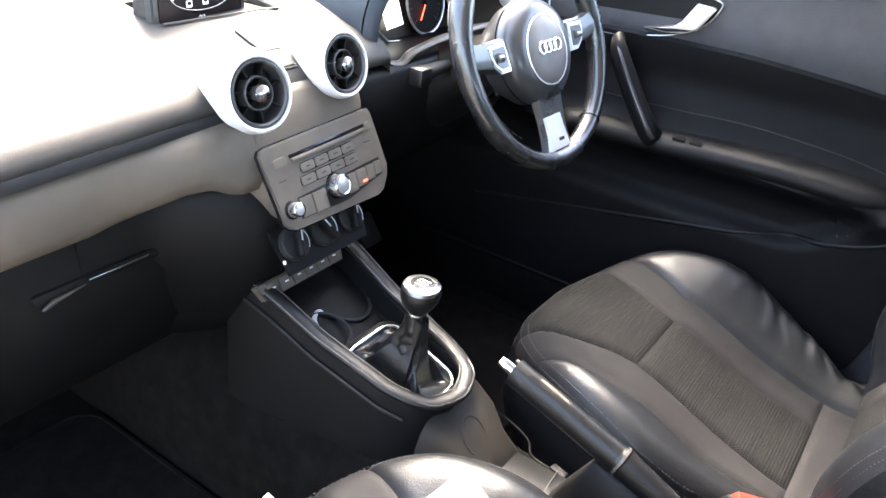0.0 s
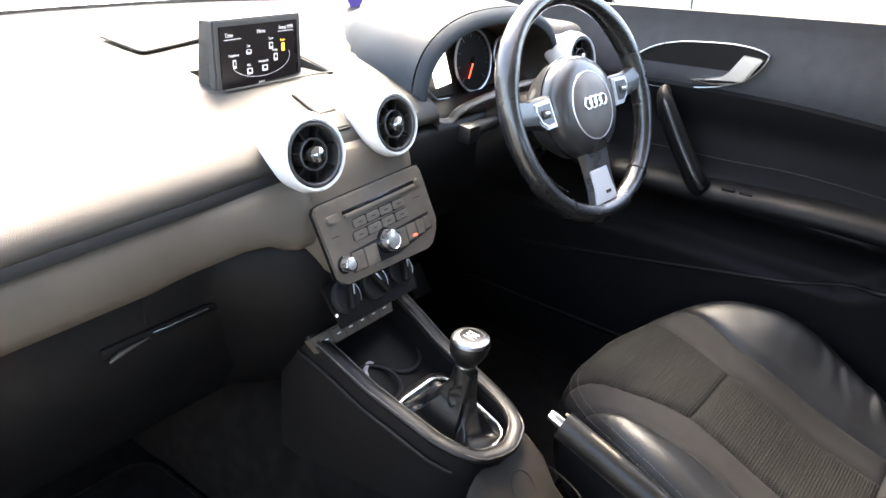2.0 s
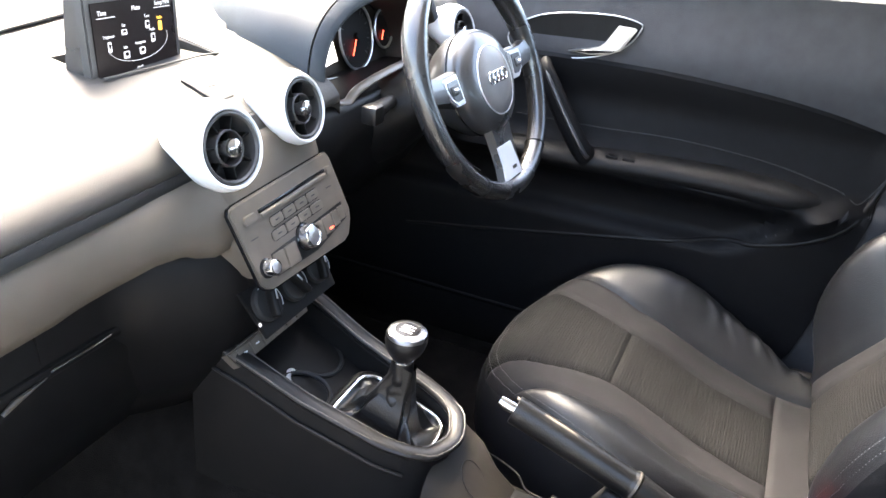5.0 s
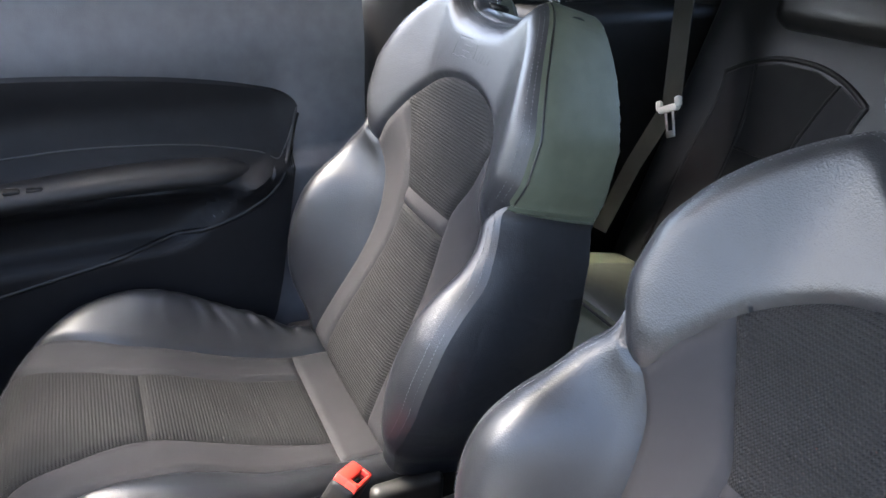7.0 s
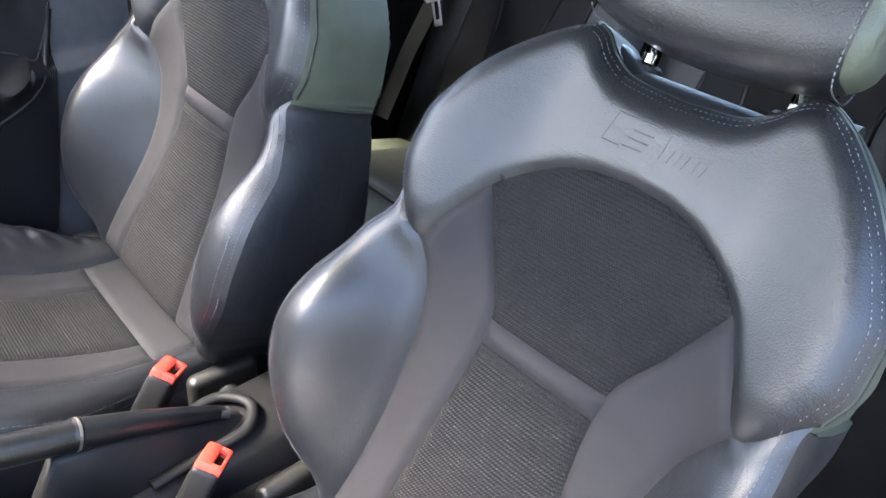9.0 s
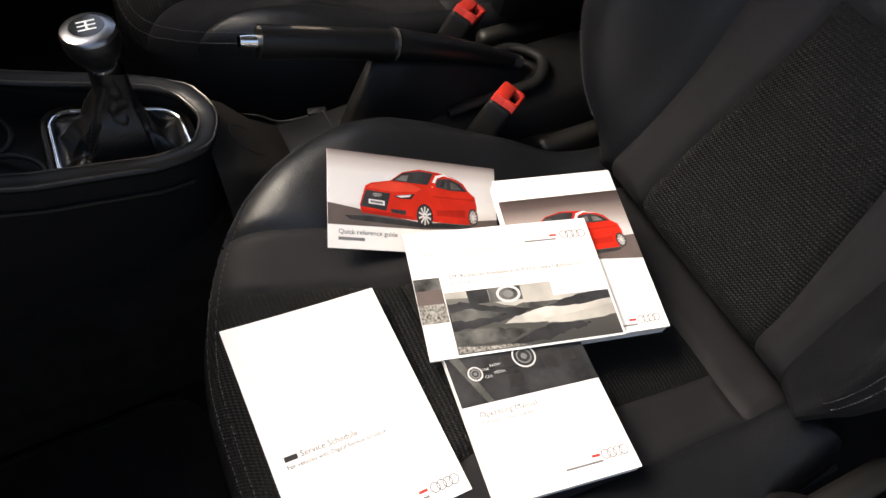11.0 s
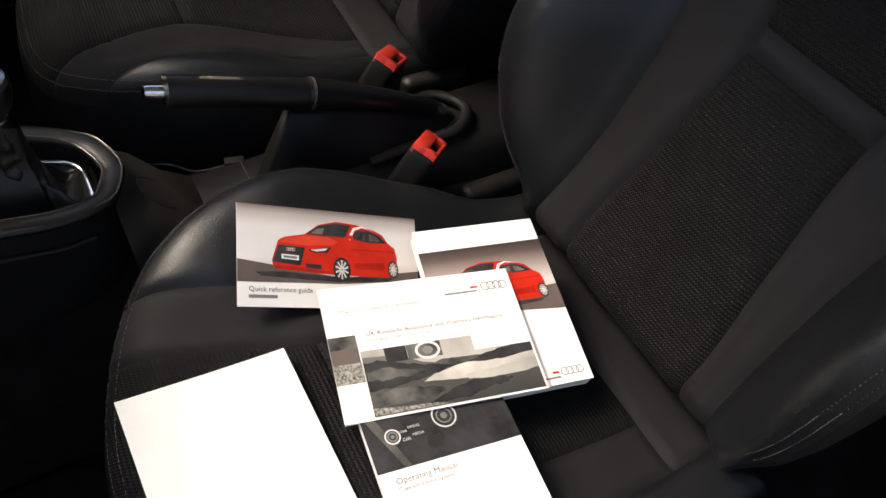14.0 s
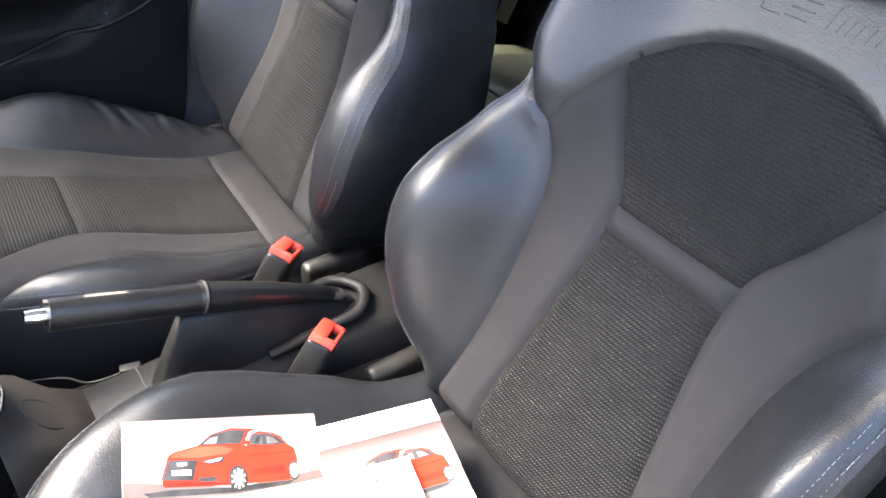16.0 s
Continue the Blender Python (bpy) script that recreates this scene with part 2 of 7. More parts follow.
def spline(pts, n, closed=False):
    """n points on a Catmull-Rom curve through pts."""
    P = [Vector(p) for p in pts]
    m = len(P)
    out = []
    spans = m if closed else m - 1
    for k in range(n):
        s = k / n * spans if closed else k / (n - 1) * spans
        i = min(int(s), spans - 1)
        f = s - i
        g = lambda j: P[j % m] if closed else P[max(0, min(m - 1, j))]
        a, b, c, d = g(i - 1), g(i), g(i + 1), g(i + 2)
        out.append(0.5 * (2 * b + (c - a) * f + (2 * a - 5 * b + 4 * c - d) * f * f + (3 * b - a - 3 * c + d) * f ** 3))
    return out


def tube(pts, r, seg=8, closed=False, flat=1.0, up=(0, 0, 1)):
    """A round or flattened bar along pts; r may be one number or one a point."""
    P = [Vector(p) for p in pts]
    n = len(P)
    rings = []
    for i, p in enumerate(P):
        a = P[(i - 1) % n] if closed else P[max(0, i - 1)]
        b = P[(i + 1) % n] if closed else P[min(n - 1, i + 1)]
        t = (b - a).normalized()
        s = t.cross(Vector(up))
        s = s.normalized() if s.length > 1e-4 else t.orthogonal().normalized()
        u = s.cross(t).normalized()
        rr = r[i] if isinstance(r, (list, tuple)) else r
        rings.append([p + rr * (math.cos(2 * math.pi * k / seg) * s + flat * math.sin(2 * math.pi * k / seg) * u) for k in range(seg)])
    if closed:
        rings.append(rings[0])
        bm = loft(rings, caps=False)
        bmesh.ops.remove_doubles(bm, verts=bm.verts[:], dist=1e-6)
        return bm
    return loft(rings)


def plate(outline, depth, bevel=0.0):
    """A flat plate in the xy plane from an outline, its top at z = depth."""
    bm = bmesh.new()
    f = bm.faces.new([bm.verts.new((p[0], p[1], 0)) for p in outline])
    ext = bmesh.ops.extrude_face_region(bm, geom=[f])
    top = [v for v in ext["geom"] if isinstance(v, bmesh.types.BMVert)]
    for v in top:
        v.co.z += depth
    if bevel:
        es = [e for e in bm.edges if all(v in top for v in e.verts)]
        bmesh.ops.bevel(bm, geom=es, offset=bevel, segments=2, affect="EDGES")
    return bm


def rrect(w, h, r, n=5):
    pts = []
    for cx, cy, a0 in ((w / 2 - r, h / 2 - r, 0), (-w / 2 + r, h / 2 - r, 90), (-w / 2 + r, -h / 2 + r, 180), (w / 2 - r, -h / 2 + r, 270)):
        for i in range(n + 1):
            a = radians(a0 + 90 * i / n)
            pts.append((cx + r * math.cos(a), cy + r * math.sin(a)))
    return pts


def letters(text, size, depth=0.0002):
    """Raised letters in the xy plane, their baseline's start at the origin."""
    cu = bpy.data.curves.new("letters", "FONT")
    cu.body, cu.size, cu.extrude, cu.resolution_u = text, size, depth, 2
    ob = bpy.data.objects.new("letters", cu)
    scene.collection.objects.link(ob)
    me = bpy.data.meshes.new_from_object(ob.evaluated_get(bpy.context.evaluated_depsgraph_get()))
    bm = bmesh.new()
    bm.from_mesh(me)
    bpy.data.objects.remove(ob)
    bpy.data.curves.remove(cu)
    bpy.data.meshes.remove(me)
    return bm


def basis(o, x, y, z):
    """The frame with origin o and these three axes."""
    return Matrix(((x[0], y[0], z[0], o[0]), (x[1], y[1], z[1], o[1]), (x[2], y[2], z[2], o[2]), (0, 0, 0, 1)))


def curve(x, xs, ys):
    """A smooth line through the knots, without overshoot."""
    xs, ys = np.asarray(xs, float), np.asarray(ys, float)
    h, d = np.diff(xs), np.diff(ys) / np.diff(xs)
    m = np.zeros(len(xs))
    m[0], m[-1] = d[0], d[-1]
    same = d[:-1] * d[1:] > 0
    w1, w2 = 2 * h[1:] + h[:-1], h[1:] + 2 * h[:-1]
    dd = np.where(same, d[:-1] * d[1:], 1.0)
    m[1:-1] = np.where(same, (w1 + w2) * dd / np.where(same, w1 * d[1:] + w2 * d[:-1], 1.0), 0.0)
    x = np.clip(np.asarray(x, float), xs[0], xs[-1])
    i = np.clip(np.searchsorted(xs, x, side="right") - 1, 0, len(xs) - 2)
    t = (x - xs[i]) / h[i]
    return ys[i] * (1 + 2 * t) * (1 - t) ** 2 + h[i] * m[i] * t * (1 - t) ** 2 + ys[i + 1] * t * t * (3 - 2 * t) + h[i] * m[i + 1] * t * t * (t - 1)


def smooth(x):
    x = np.clip(x, 0, 1)
    return x * x * (3 - 2 * x)


# ---- upholstery: a height field cut along its seams ----
def cut_grid(u0, u1, v0, v1, step, cuts):
    nu, nv = int((u1 - u0) / step) + 1, int((v1 - v0) / step) + 1
    U, V = np.meshgrid(np.linspace(u0, u1, nu), np.linspace(v0, v1, nv))
    pts = np.stack([U.ravel(), V.ravel()], 1)
    idx = np.arange(nu * nv).reshape(nv, nu)
    a, b, c, d = idx[:-1, :-1].ravel(), idx[:-1, 1:].ravel(), idx[1:, 1:].ravel(), idx[1:, :-1].ravel()
    tris = np.concatenate([np.stack([a, b, c], 1), np.stack([a, c, d], 1)])
    for g in cuts:
        e = 1e-4
        G = g(pts[:, 0], pts[:, 1])
        gx = (g(pts[:, 0] + e, pts[:, 1]) - G) / e
        gy = (g(pts[:, 0], pts[:, 1] + e) - G) / e
        q = gx * gx + gy * gy
        near = (np.abs(G) < 0.3 * step * np.sqrt(np.maximum(q, 1e-9))) & (q > 0.05)
        pts[near, 0] -= G[near] * gx[near] / q[near]
        pts[near, 1] -= G[near] * gy[near] / q[near]
        G = g(pts[:, 0], pts[:, 1])
        G[np.abs(G) < 1e-5] = 0
        sg = np.sign(G).astype(int)
        s3 = sg[tris]
        mixed = (s3.min(1) < 0) & (s3.max(1) > 0)
        keep = [tuple(t) for t in tris[~mixed]]
        extra, made = [], {}

        def mid(i, j):
            k = (min(i, j), max(i, j))
            if k not in made:
                f = G[i] / (G[i] - G[j])
                made[k] = len(pts) + len(extra)
                extra.append(pts[i] + f * (pts[j] - pts[i]))
            return made[k]
        for t in tris[mixed]:
            s = [sg[i] for i in t]
            if 0 in s:
                k = s.index(0)
                z, p, n = t[k], t[(k + 1) % 3], t[(k + 2) % 3]
                m = mid(p, n)
                keep += [(z, p, m), (z, m, n)]
            else:
                k = [i for i in range(3) if s[i] != s[(i + 1) % 3] and s[i] != s[(i + 2) % 3]][0]
                o, p, n = t[k], t[(k + 1) % 3], t[(k + 2) % 3]
                mp, mn = mid(o, p), mid(o, n)
                keep += [(o, mp, mn), (mp, p, n), (mp, n, mn)]
        if extra:
            pts = np.concatenate([pts, np.array(extra)])
        tris = np.array(keep)
    return pts, tris


def upholstery(parent, bounds, step, regions, outline, place, groove=0.004, width=0.004, back=0.08, bulge=0.008, side="leather", rear="shell", names=("side_panel", "back_panel"), split=None, wing=("wing_side", "sidevinyl")):
    """regions: (name, material, signed function) in order of rank; the last takes the rest. place(u, v, sunk) gives the points in space and
    the way outwards. Each region becomes a part, and the rim is closed backwards."""
    cuts = [outline] + [r[2] for r in regions if r[2] is not None]
    pts, tris = cut_grid(*bounds, step, cuts)
    cen = pts[tris].mean(1)
    inside = outline(cen[:, 0], cen[:, 1]) < 0
    tris, cen = tris[inside], cen[inside]
    who = np.full(len(tris), len(regions) - 1)
    free = np.ones(len(tris), bool)
    sunk = np.zeros(len(pts))
    owner = np.full(len(pts), 99)
    for k, (name, material, g) in enumerate(regions):
        if g is None:
            continue
        ins = free & (g(cen[:, 0], cen[:, 1]) < 0)
        who[ins] = k
        free &= ~ins
    # seams: points where two regions meet
    lo, hi = np.full(len(pts), 99), np.full(len(pts), -1)
    for c in range(3):
        np.minimum.at(lo, tris[:, c], who)
        np.maximum.at(hi, tris[:, c], who)
    seam = (hi >= 0) & (lo != hi)
    sp = pts[seam]
    for i0 in range(0, len(pts), 2000):
        d2 = ((pts[i0:i0 + 2000, None, :] - sp[None]) ** 2).sum(2).min(1)
        sunk[i0:i0 + 2000] = groove * np.exp(-d2 / (width * width))
    P = place(pts[:, 0], pts[:, 1], sunk)
    made = {}
    for k, (name, material, g) in enumerate(regions):
        for halfside in ((-1, 1) if name.endswith("*") else (0,)):
            sel = tris[(who == k) & ((cen[:, 0] * halfside > 0) | (halfside == 0))]
            if not len(sel):
                continue
            used, inv = np.unique(sel, return_inverse=True)
            me = bpy.data.meshes.new(name.strip("*"))
            me.from_pydata([tuple(p) for p in P[used]], [], [tuple(t) for t in inv.reshape(-1, 3)])
            uv = me.uv_layers.new(name="UVMap")
            lv = np.empty(len(me.loops), dtype=np.int32)
            me.loops.foreach_get("vertex_index", lv)
            uv.data.foreach_set("uv", pts[used][lv].astype(np.float32).ravel())
            me.materials.append(M[material])
            me.shade_smooth()
            ob = new(name.strip("*"), me)
            ob.parent = parent
            ob.matrix_parent_inverse = parent.matrix_basis.inverted()
            made.setdefault(name, []).append(ob)
    # rim
    count = {}
    for t in tris:
        for i in range(3):
            e = (t[i], t[(i + 1) % 3])
            count[e] = 1
    rim = [e for e in count if (e[1], e[0]) not in count]
    ids = sorted({i for e in rim for i in e})
    e = 1e-4
    ru, rv = pts[ids, 0], pts[ids, 1]
    g0 = outline(ru, rv)
    gx, gy = (outline(ru + e, rv) - g0) / e, (outline(ru, rv + e) - g0) / e
    q = np.sqrt(gx * gx + gy * gy) + 1e-9
    gx, gy = gx / q, gy / q
    # the way outwards turns gently along the rim
    after = dict(rim)
    where = {i: n for n, i in enumerate(ids)}
    nxt = np.array([where[after.get(i, i)] for i in ids])
    for _ in range(10):
        sx, sy = 2 * gx + gx[nxt], 2 * gy + gy[nxt]
        np.add.at(sx, nxt, gx)
        np.add.at(sy, nxt, gy)
        q = np.sqrt(sx * sx + sy * sy) + 1e-9
        gx, gy = sx / q, sy / q

    def rim_rings(steps):
        return [P[ids]] + [place(ru + bulge * o * gx, rv + bulge * o * gy, np.zeros(len(ids)), rim=f * back) for f, o in steps]

    if split is None:
        groups = [(names[0], side, rim_rings(((0.12, 0.6), (0.4, 1.0), (0.8, 0.8), (1.0, 0.2))), rim)]
    else:
        # below the split a flat padded flank stands proud; above it the wing rolls back
        where_v = {i: v for i, v in zip(ids, rv)}
        under = [e for e in rim if where_v[e[0]] + where_v[e[1]] < 2 * split]
        groups = [(names[0], side, rim_rings(((0.07, 0.9), (0.3, 1.25), (0.7, 1.3), (0.96, 1.1), (1.0, 0.3))), under),
                  (wing[0], wing[1], rim_rings(((0.08, 0.45), (0.3, 0.35), (0.7, 0.2), (0.92, 0.10), (1.0, 0.05))), [e for e in rim if e not in set(under)])]
    for n, (name, material, rings, edges) in enumerate(groups):
        bm = bmesh.new()
        at = {}
        mine = {i for e in edges for i in e}
        for k, r in enumerate(rings):
            for i, p in zip(ids, r):
                if i in mine:
                    at[i, k] = bm.verts.new(p)
        for a, b in edges:
            for k in range(len(rings) - 1):
                bm.faces.new((at[b, k], at[a, k], at[a, k + 1], at[b, k + 1]))
        if n == 1:
            # the ledge between flank and wing
            for i in mine & {i for e in groups[0][3] for i in e}:
                j = ids.index(i)
                low = [bm.verts.new(r[j]) for r in groups[0][2]]
                for k in range(1, len(rings) - 1):
                    bm.faces.new((at[i, k], at[i, k + 1], low[k + 1], low[k]))
        link_raw(name, bm, material, parent)
    rings = groups[0][2] if split is None else [None, np.where((rv < split)[:, None], groups[0][2][-1], groups[1][2][-1])]
    if rear:
        used, inv = np.unique(tris, return_inverse=True)
        C = place(pts[used, 0], pts[used, 1], np.zeros(len(used)), rim=back, flat=True)
        where = {i: n for n, i in enumerate(used)}
        for n, i in enumerate(ids):
            C[where[i]] = rings[-1][n]
        me = bpy.data.meshes.new(names[1])
        me.from_pydata([tuple(p) for p in C], [], [tuple(t[::-1]) for t in inv.reshape(-1, 3)])
        me.materials.append(M[rear])
        me.shade_smooth()
        ob = new(names[1], me)
        ob.parent = parent
        ob.matrix_parent_inverse = parent.matrix_basis.inverted()
    return made


def stitches(path, gap=0.0055, length=0.0036, r=0.00038):
    """Short threads along a path of points."""
    P = [Vector(p) for p in path]
    out = bmesh.new()
    left, carry = 0.0, 0.0
    for a, b in zip(P, P[1:]):
        L = (b - a).length
        if L < 1e-6:
            continue
        d = (b - a) / L
        s = carry
        side = d.cross(Vector((0, 0, 1)))
        side = side.normalized() if side.length > 1e-3 else Vector((1, 0, 0))
        up = side.cross(d)
        while s < L:
            p, q = a + d * s, a + d * min(L, s + length)
            ring = [[c + r * (math.cos(k * 2.094) * side + math.sin(k * 2.094) * up) for k in range(3)] for c in (p, q)]
            v0 = [out.verts.new(c) for c in ring[0]]
            v1 = [out.verts.new(c) for c in ring[1]]
            for k in range(3):
                out.faces.new((v0[k], v0[(k + 1) % 3], v1[(k + 1) % 3], v1[k]))
            s += gap
        carry = s - L
    return out


# ---- front seats ----
SEAT = Vector((-0.332, -0.578, 0.558))
LEAN = {}


def lean_back(degrees, scale=1.0, shift=(0, 0, 0), tuck=0.0):
    """Sets how far the backrest leans, its size, its offset from the usual place and how far its foot comes forward."""
    c, s = math.cos(radians(degrees)), math.sin(radians(degrees))
    LEAN.update(up=Vector((0, -s, c)), out=Vector((0, c, s)), scale=scale, shift=Vector(shift), tuck=tuck)


lean_back(24.0)


def rim_path(outline, cu, cv, a0, a1, n, inset):
    """Points just inside an outline, seen from (cu, cv) between two angles in degrees."""
    out = []
    for an in np.radians(np.linspace(a0, a1, n)):
        r = np.linspace(0.02, 0.5, 1600)
        u, v = cu + r * math.cos(an), cv + r * math.sin(an)
        ins = np.nonzero(outline(u, v) < -inset)[0]
        out.append((u[ins[-1]], v[ins[-1]]))
    return np.array(out)


LOW = [1.0]
REAR = [0.142]


def door_side(a):
    """True on the passenger seat's half beside the open door."""
    return (np.asarray(a) < 0) & (LOW[0] == 1.0)


def back_outline(a, b):
    A = np.abs(a)
    wide = curve(b, [-0.33, -0.27, -0.24, -0.19, -0.15, -0.09, -0.03, 0.03, 0.078, 0.095, 0.12, 0.16, 0.20, 0.238, 0.27, 0.295, 0.31],
                     [0.165, 0.192, 0.214, 0.243, 0.257, 0.261, 0.253, 0.234, 0.211, 0.217, 0.225, 0.223, 0.206, 0.181, 0.152, 0.121, 0.085])
    # the passenger's roll beside the open door is slimmer
    slim = curve(b, [-0.33, -0.27, -0.24, -0.19, -0.15, -0.09, -0.03, 0.03, 0.078, 0.095], [0.160, 0.183, 0.196, 0.205, 0.208, 0.211, 0.213, 0.214, 0.211, 0.217])
    wide = np.where(door_side(a) & (np.asarray(b) < 0.095), slim, wide)
    top = curve(A, [0, 0.05, 0.078, 0.095, 0.11, 0.3], [0.264, 0.268, 0.282, 0.298, 0.303, 0.303])
    return np.maximum(np.maximum((A - wide) * 0.85, b - top), -0.30 - b)


def yoke(a, b):
    A = np.abs(a)
    return curve(A, [0, 0.03, 0.06, 0.09, 0.11, 0.125, 0.15, 0.172, 0.211, 0.26], [0.183, 0.181, 0.174, 0.159, 0.144, 0.129, 0.089, 0.049, 0.086, 0.12]) - b


def insert_edge(b):
    return curve(b, [-0.30, -0.26, -0.14, -0.013, 0.011, 0.071, 0.137, 0.2], [0.096, 0.095, 0.08, 0.066, 0.067, 0.097, 0.131, 0.162])


def bolster_edge(b, a=0.0):
    usual = curve(b, [-0.30, -0.26, -0.2, -0.13, -0.06, 0.0, 0.05, 0.09], [0.160, 0.152, 0.143, 0.138, 0.140, 0.151, 0.172, 0.195])
    slim = curve(b, [-0.30, -0.26, -0.2, -0.13, -0.06, 0.0, 0.05, 0.09], [0.136, 0.132, 0.129, 0.128, 0.131, 0.144, 0.171, 0.195])
    return np.where(door_side(a), slim, usual)


def back_height(a, b):
    A = np.abs(a)
    low = 0.094 * smooth((A - bolster_edge(b, a) + 0.008) / np.where(door_side(a), 0.068, 0.085)) * smooth((0.11 - b) / 0.19) * (0.30 + 0.70 * smooth((b + 0.31) / 0.22))
    high = 0.042 * smooth((A - 0.092) / 0.125) * smooth((b + 0.01) / 0.1)
    lumbar = 0.012 * np.exp(-((b + 0.12) / 0.12) ** 2) * (1 - smooth(A / 0.14)) - 0.006 * smooth((b - 0.05) / 0.2)
    lumbar = lumbar + LEAN["tuck"] * smooth((-0.04 - b) / 0.26)
    e = np.clip(-back_outline(a, b) / 0.030, 0, 1)
    edge = 0.021 * (1 - e) ** 2
    return low + high + lumbar - edge


def back_place(a, b, sunk, rim=0.0, flat=False):
    d = back_height(a, b) - sunk
    depth = 0.10
    if flat:
        d = np.full_like(d, -depth - 0.01)
        a, b = a * 0.975, b * 0.985
    elif rim:
        f = rim / depth
        d = (1 - f) * (d - 0.004) + f * -depth
    if rim or flat:
        # the sides of the shell run straight past the notch under the yoke
        fill = 0.010 * np.exp(-((b - 0.070) / 0.042) ** 2) * smooth((np.abs(a) - 0.12) / 0.05)
        a = a + np.sign(a) * fill * (1.0 if flat else min(1.0, rim / depth * 1.6))
    o = np.array(SEAT) + np.array(LEAN["shift"])
    k = LEAN["scale"]
    return o + np.outer(a * k, (1, 0, 0)) + np.outer(b * k, LEAN["up"]) + np.outer(d * k, LEAN["out"])


def across(a):
    """Distance from the middle line; the driver's cushion is narrower towards the tunnel."""
    return np.where(a < 0, -a * LOW[0], a)


def cushion_outline(a, v):
    A = across(a)
    wide = curve(v, [0.05, 0.15, 0.22, 0.30, 0.36], [0.208, 0.220, 0.248, 0.280, 0.290])
    p = np.power(np.power(A / 0.294, 2.7) + np.power(np.maximum(v - 0.2, 0) / 0.405, 2.7), 1 / 2.7) - 1
    return np.maximum(np.maximum((A - wide) * 0.98, p * 0.28), 0.06 - v)


def creases(a, v):
    """Slack folds in the leather of the side rolls, running down from the crest."""
    A = across(a)
    z = 0.0
    for v0, slope, w, h in ((0.155, 0.55, 0.007, 0.0030), (0.190, 0.40, 0.006, 0.0022), (0.222, 0.65, 0.008, 0.0026), (0.262, 0.30, 0.006, 0.0014), (0.300, 0.50, 0.009, 0.0015), (0.352, 0.25, 0.008, 0.0011)):
        x = v - v0 - slope * (A - 0.23) - 0.006 * np.sin(A * 70 + v0 * 90)
        z = z + h * (np.exp(-(x / w) ** 2) - 0.8 * np.exp(-((x - 1.7 * w) / w) ** 2))
    return z * smooth((A - 0.175) / 0.03) * smooth((0.285 - A) / 0.03) * (0.5 + 0.5 * np.tanh(a / 0.02)) * (1.0 if LOW[0] > 1 else 0.0)


def cushion_height(a, v):
    A = across(a)
    z = curve(v, [0.0, 0.14, 0.25, 0.40, 0.48, 0.54, 0.60], [0.250, 0.252, 0.275, 0.331, 0.342, 0.342, 0.334])
    flat = np.where((np.asarray(a) < 0) & (LOW[0] > 1), 0.55, 1.0)
    z = z + flat * (0.052 + 0.020 * np.tanh(a / 0.05)) * smooth((A - 0.12) / 0.125) * curve(v, [0.1, 0.2, 0.36, 0.46, 0.54, 0.6], [0.72, 0.82, 0.80, 0.66, 0.46, 0.28])
    e = np.clip(-cushion_outline(a, v) / 0.045, 0, 1)
    return z - 0.045 * (1 - np.sqrt(np.maximum(0, 1 - (1 - e) ** 2))) + 0.0012 * np.sin(a * 55 + 2) * np.sin(v * 40) + creases(a, v)


def cushion_place(a, v, sunk, rim=0.0, flat=False):
    z = cushion_height(a, v) - sunk
    if flat:
        z = np.full_like(z, 0.175)
    elif rim:
        z = (1 - rim) * (z - 0.003) + rim * 0.175
    return np.stack([SEAT.x + a, SEAT.y + v, z], 1)


def cushion_insert(v):
    return curve(v, [0.1, 0.2, 0.40, 0.46, 0.52, 0.6], [0.096, 0.092, 0.087, 0.102, 0.122, 0.155])


def cushion_bolster(v, a=0.0):
    usual = curve(v, [0.1, 0.2, 0.40, 0.46, 0.52, 0.6], [0.150, 0.150, 0.152, 0.166, 0.186, 0.218])
    narrow = curve(v, [0.05, 0.15, 0.22, 0.30, 0.36, 0.46, 0.52, 0.6], [0.150, 0.156, 0.166, 0.176, 0.182, 0.196, 0.214, 0.252])
    return np.where((np.asarray(a) < 0) & (LOW[0] > 1), narrow, usual)


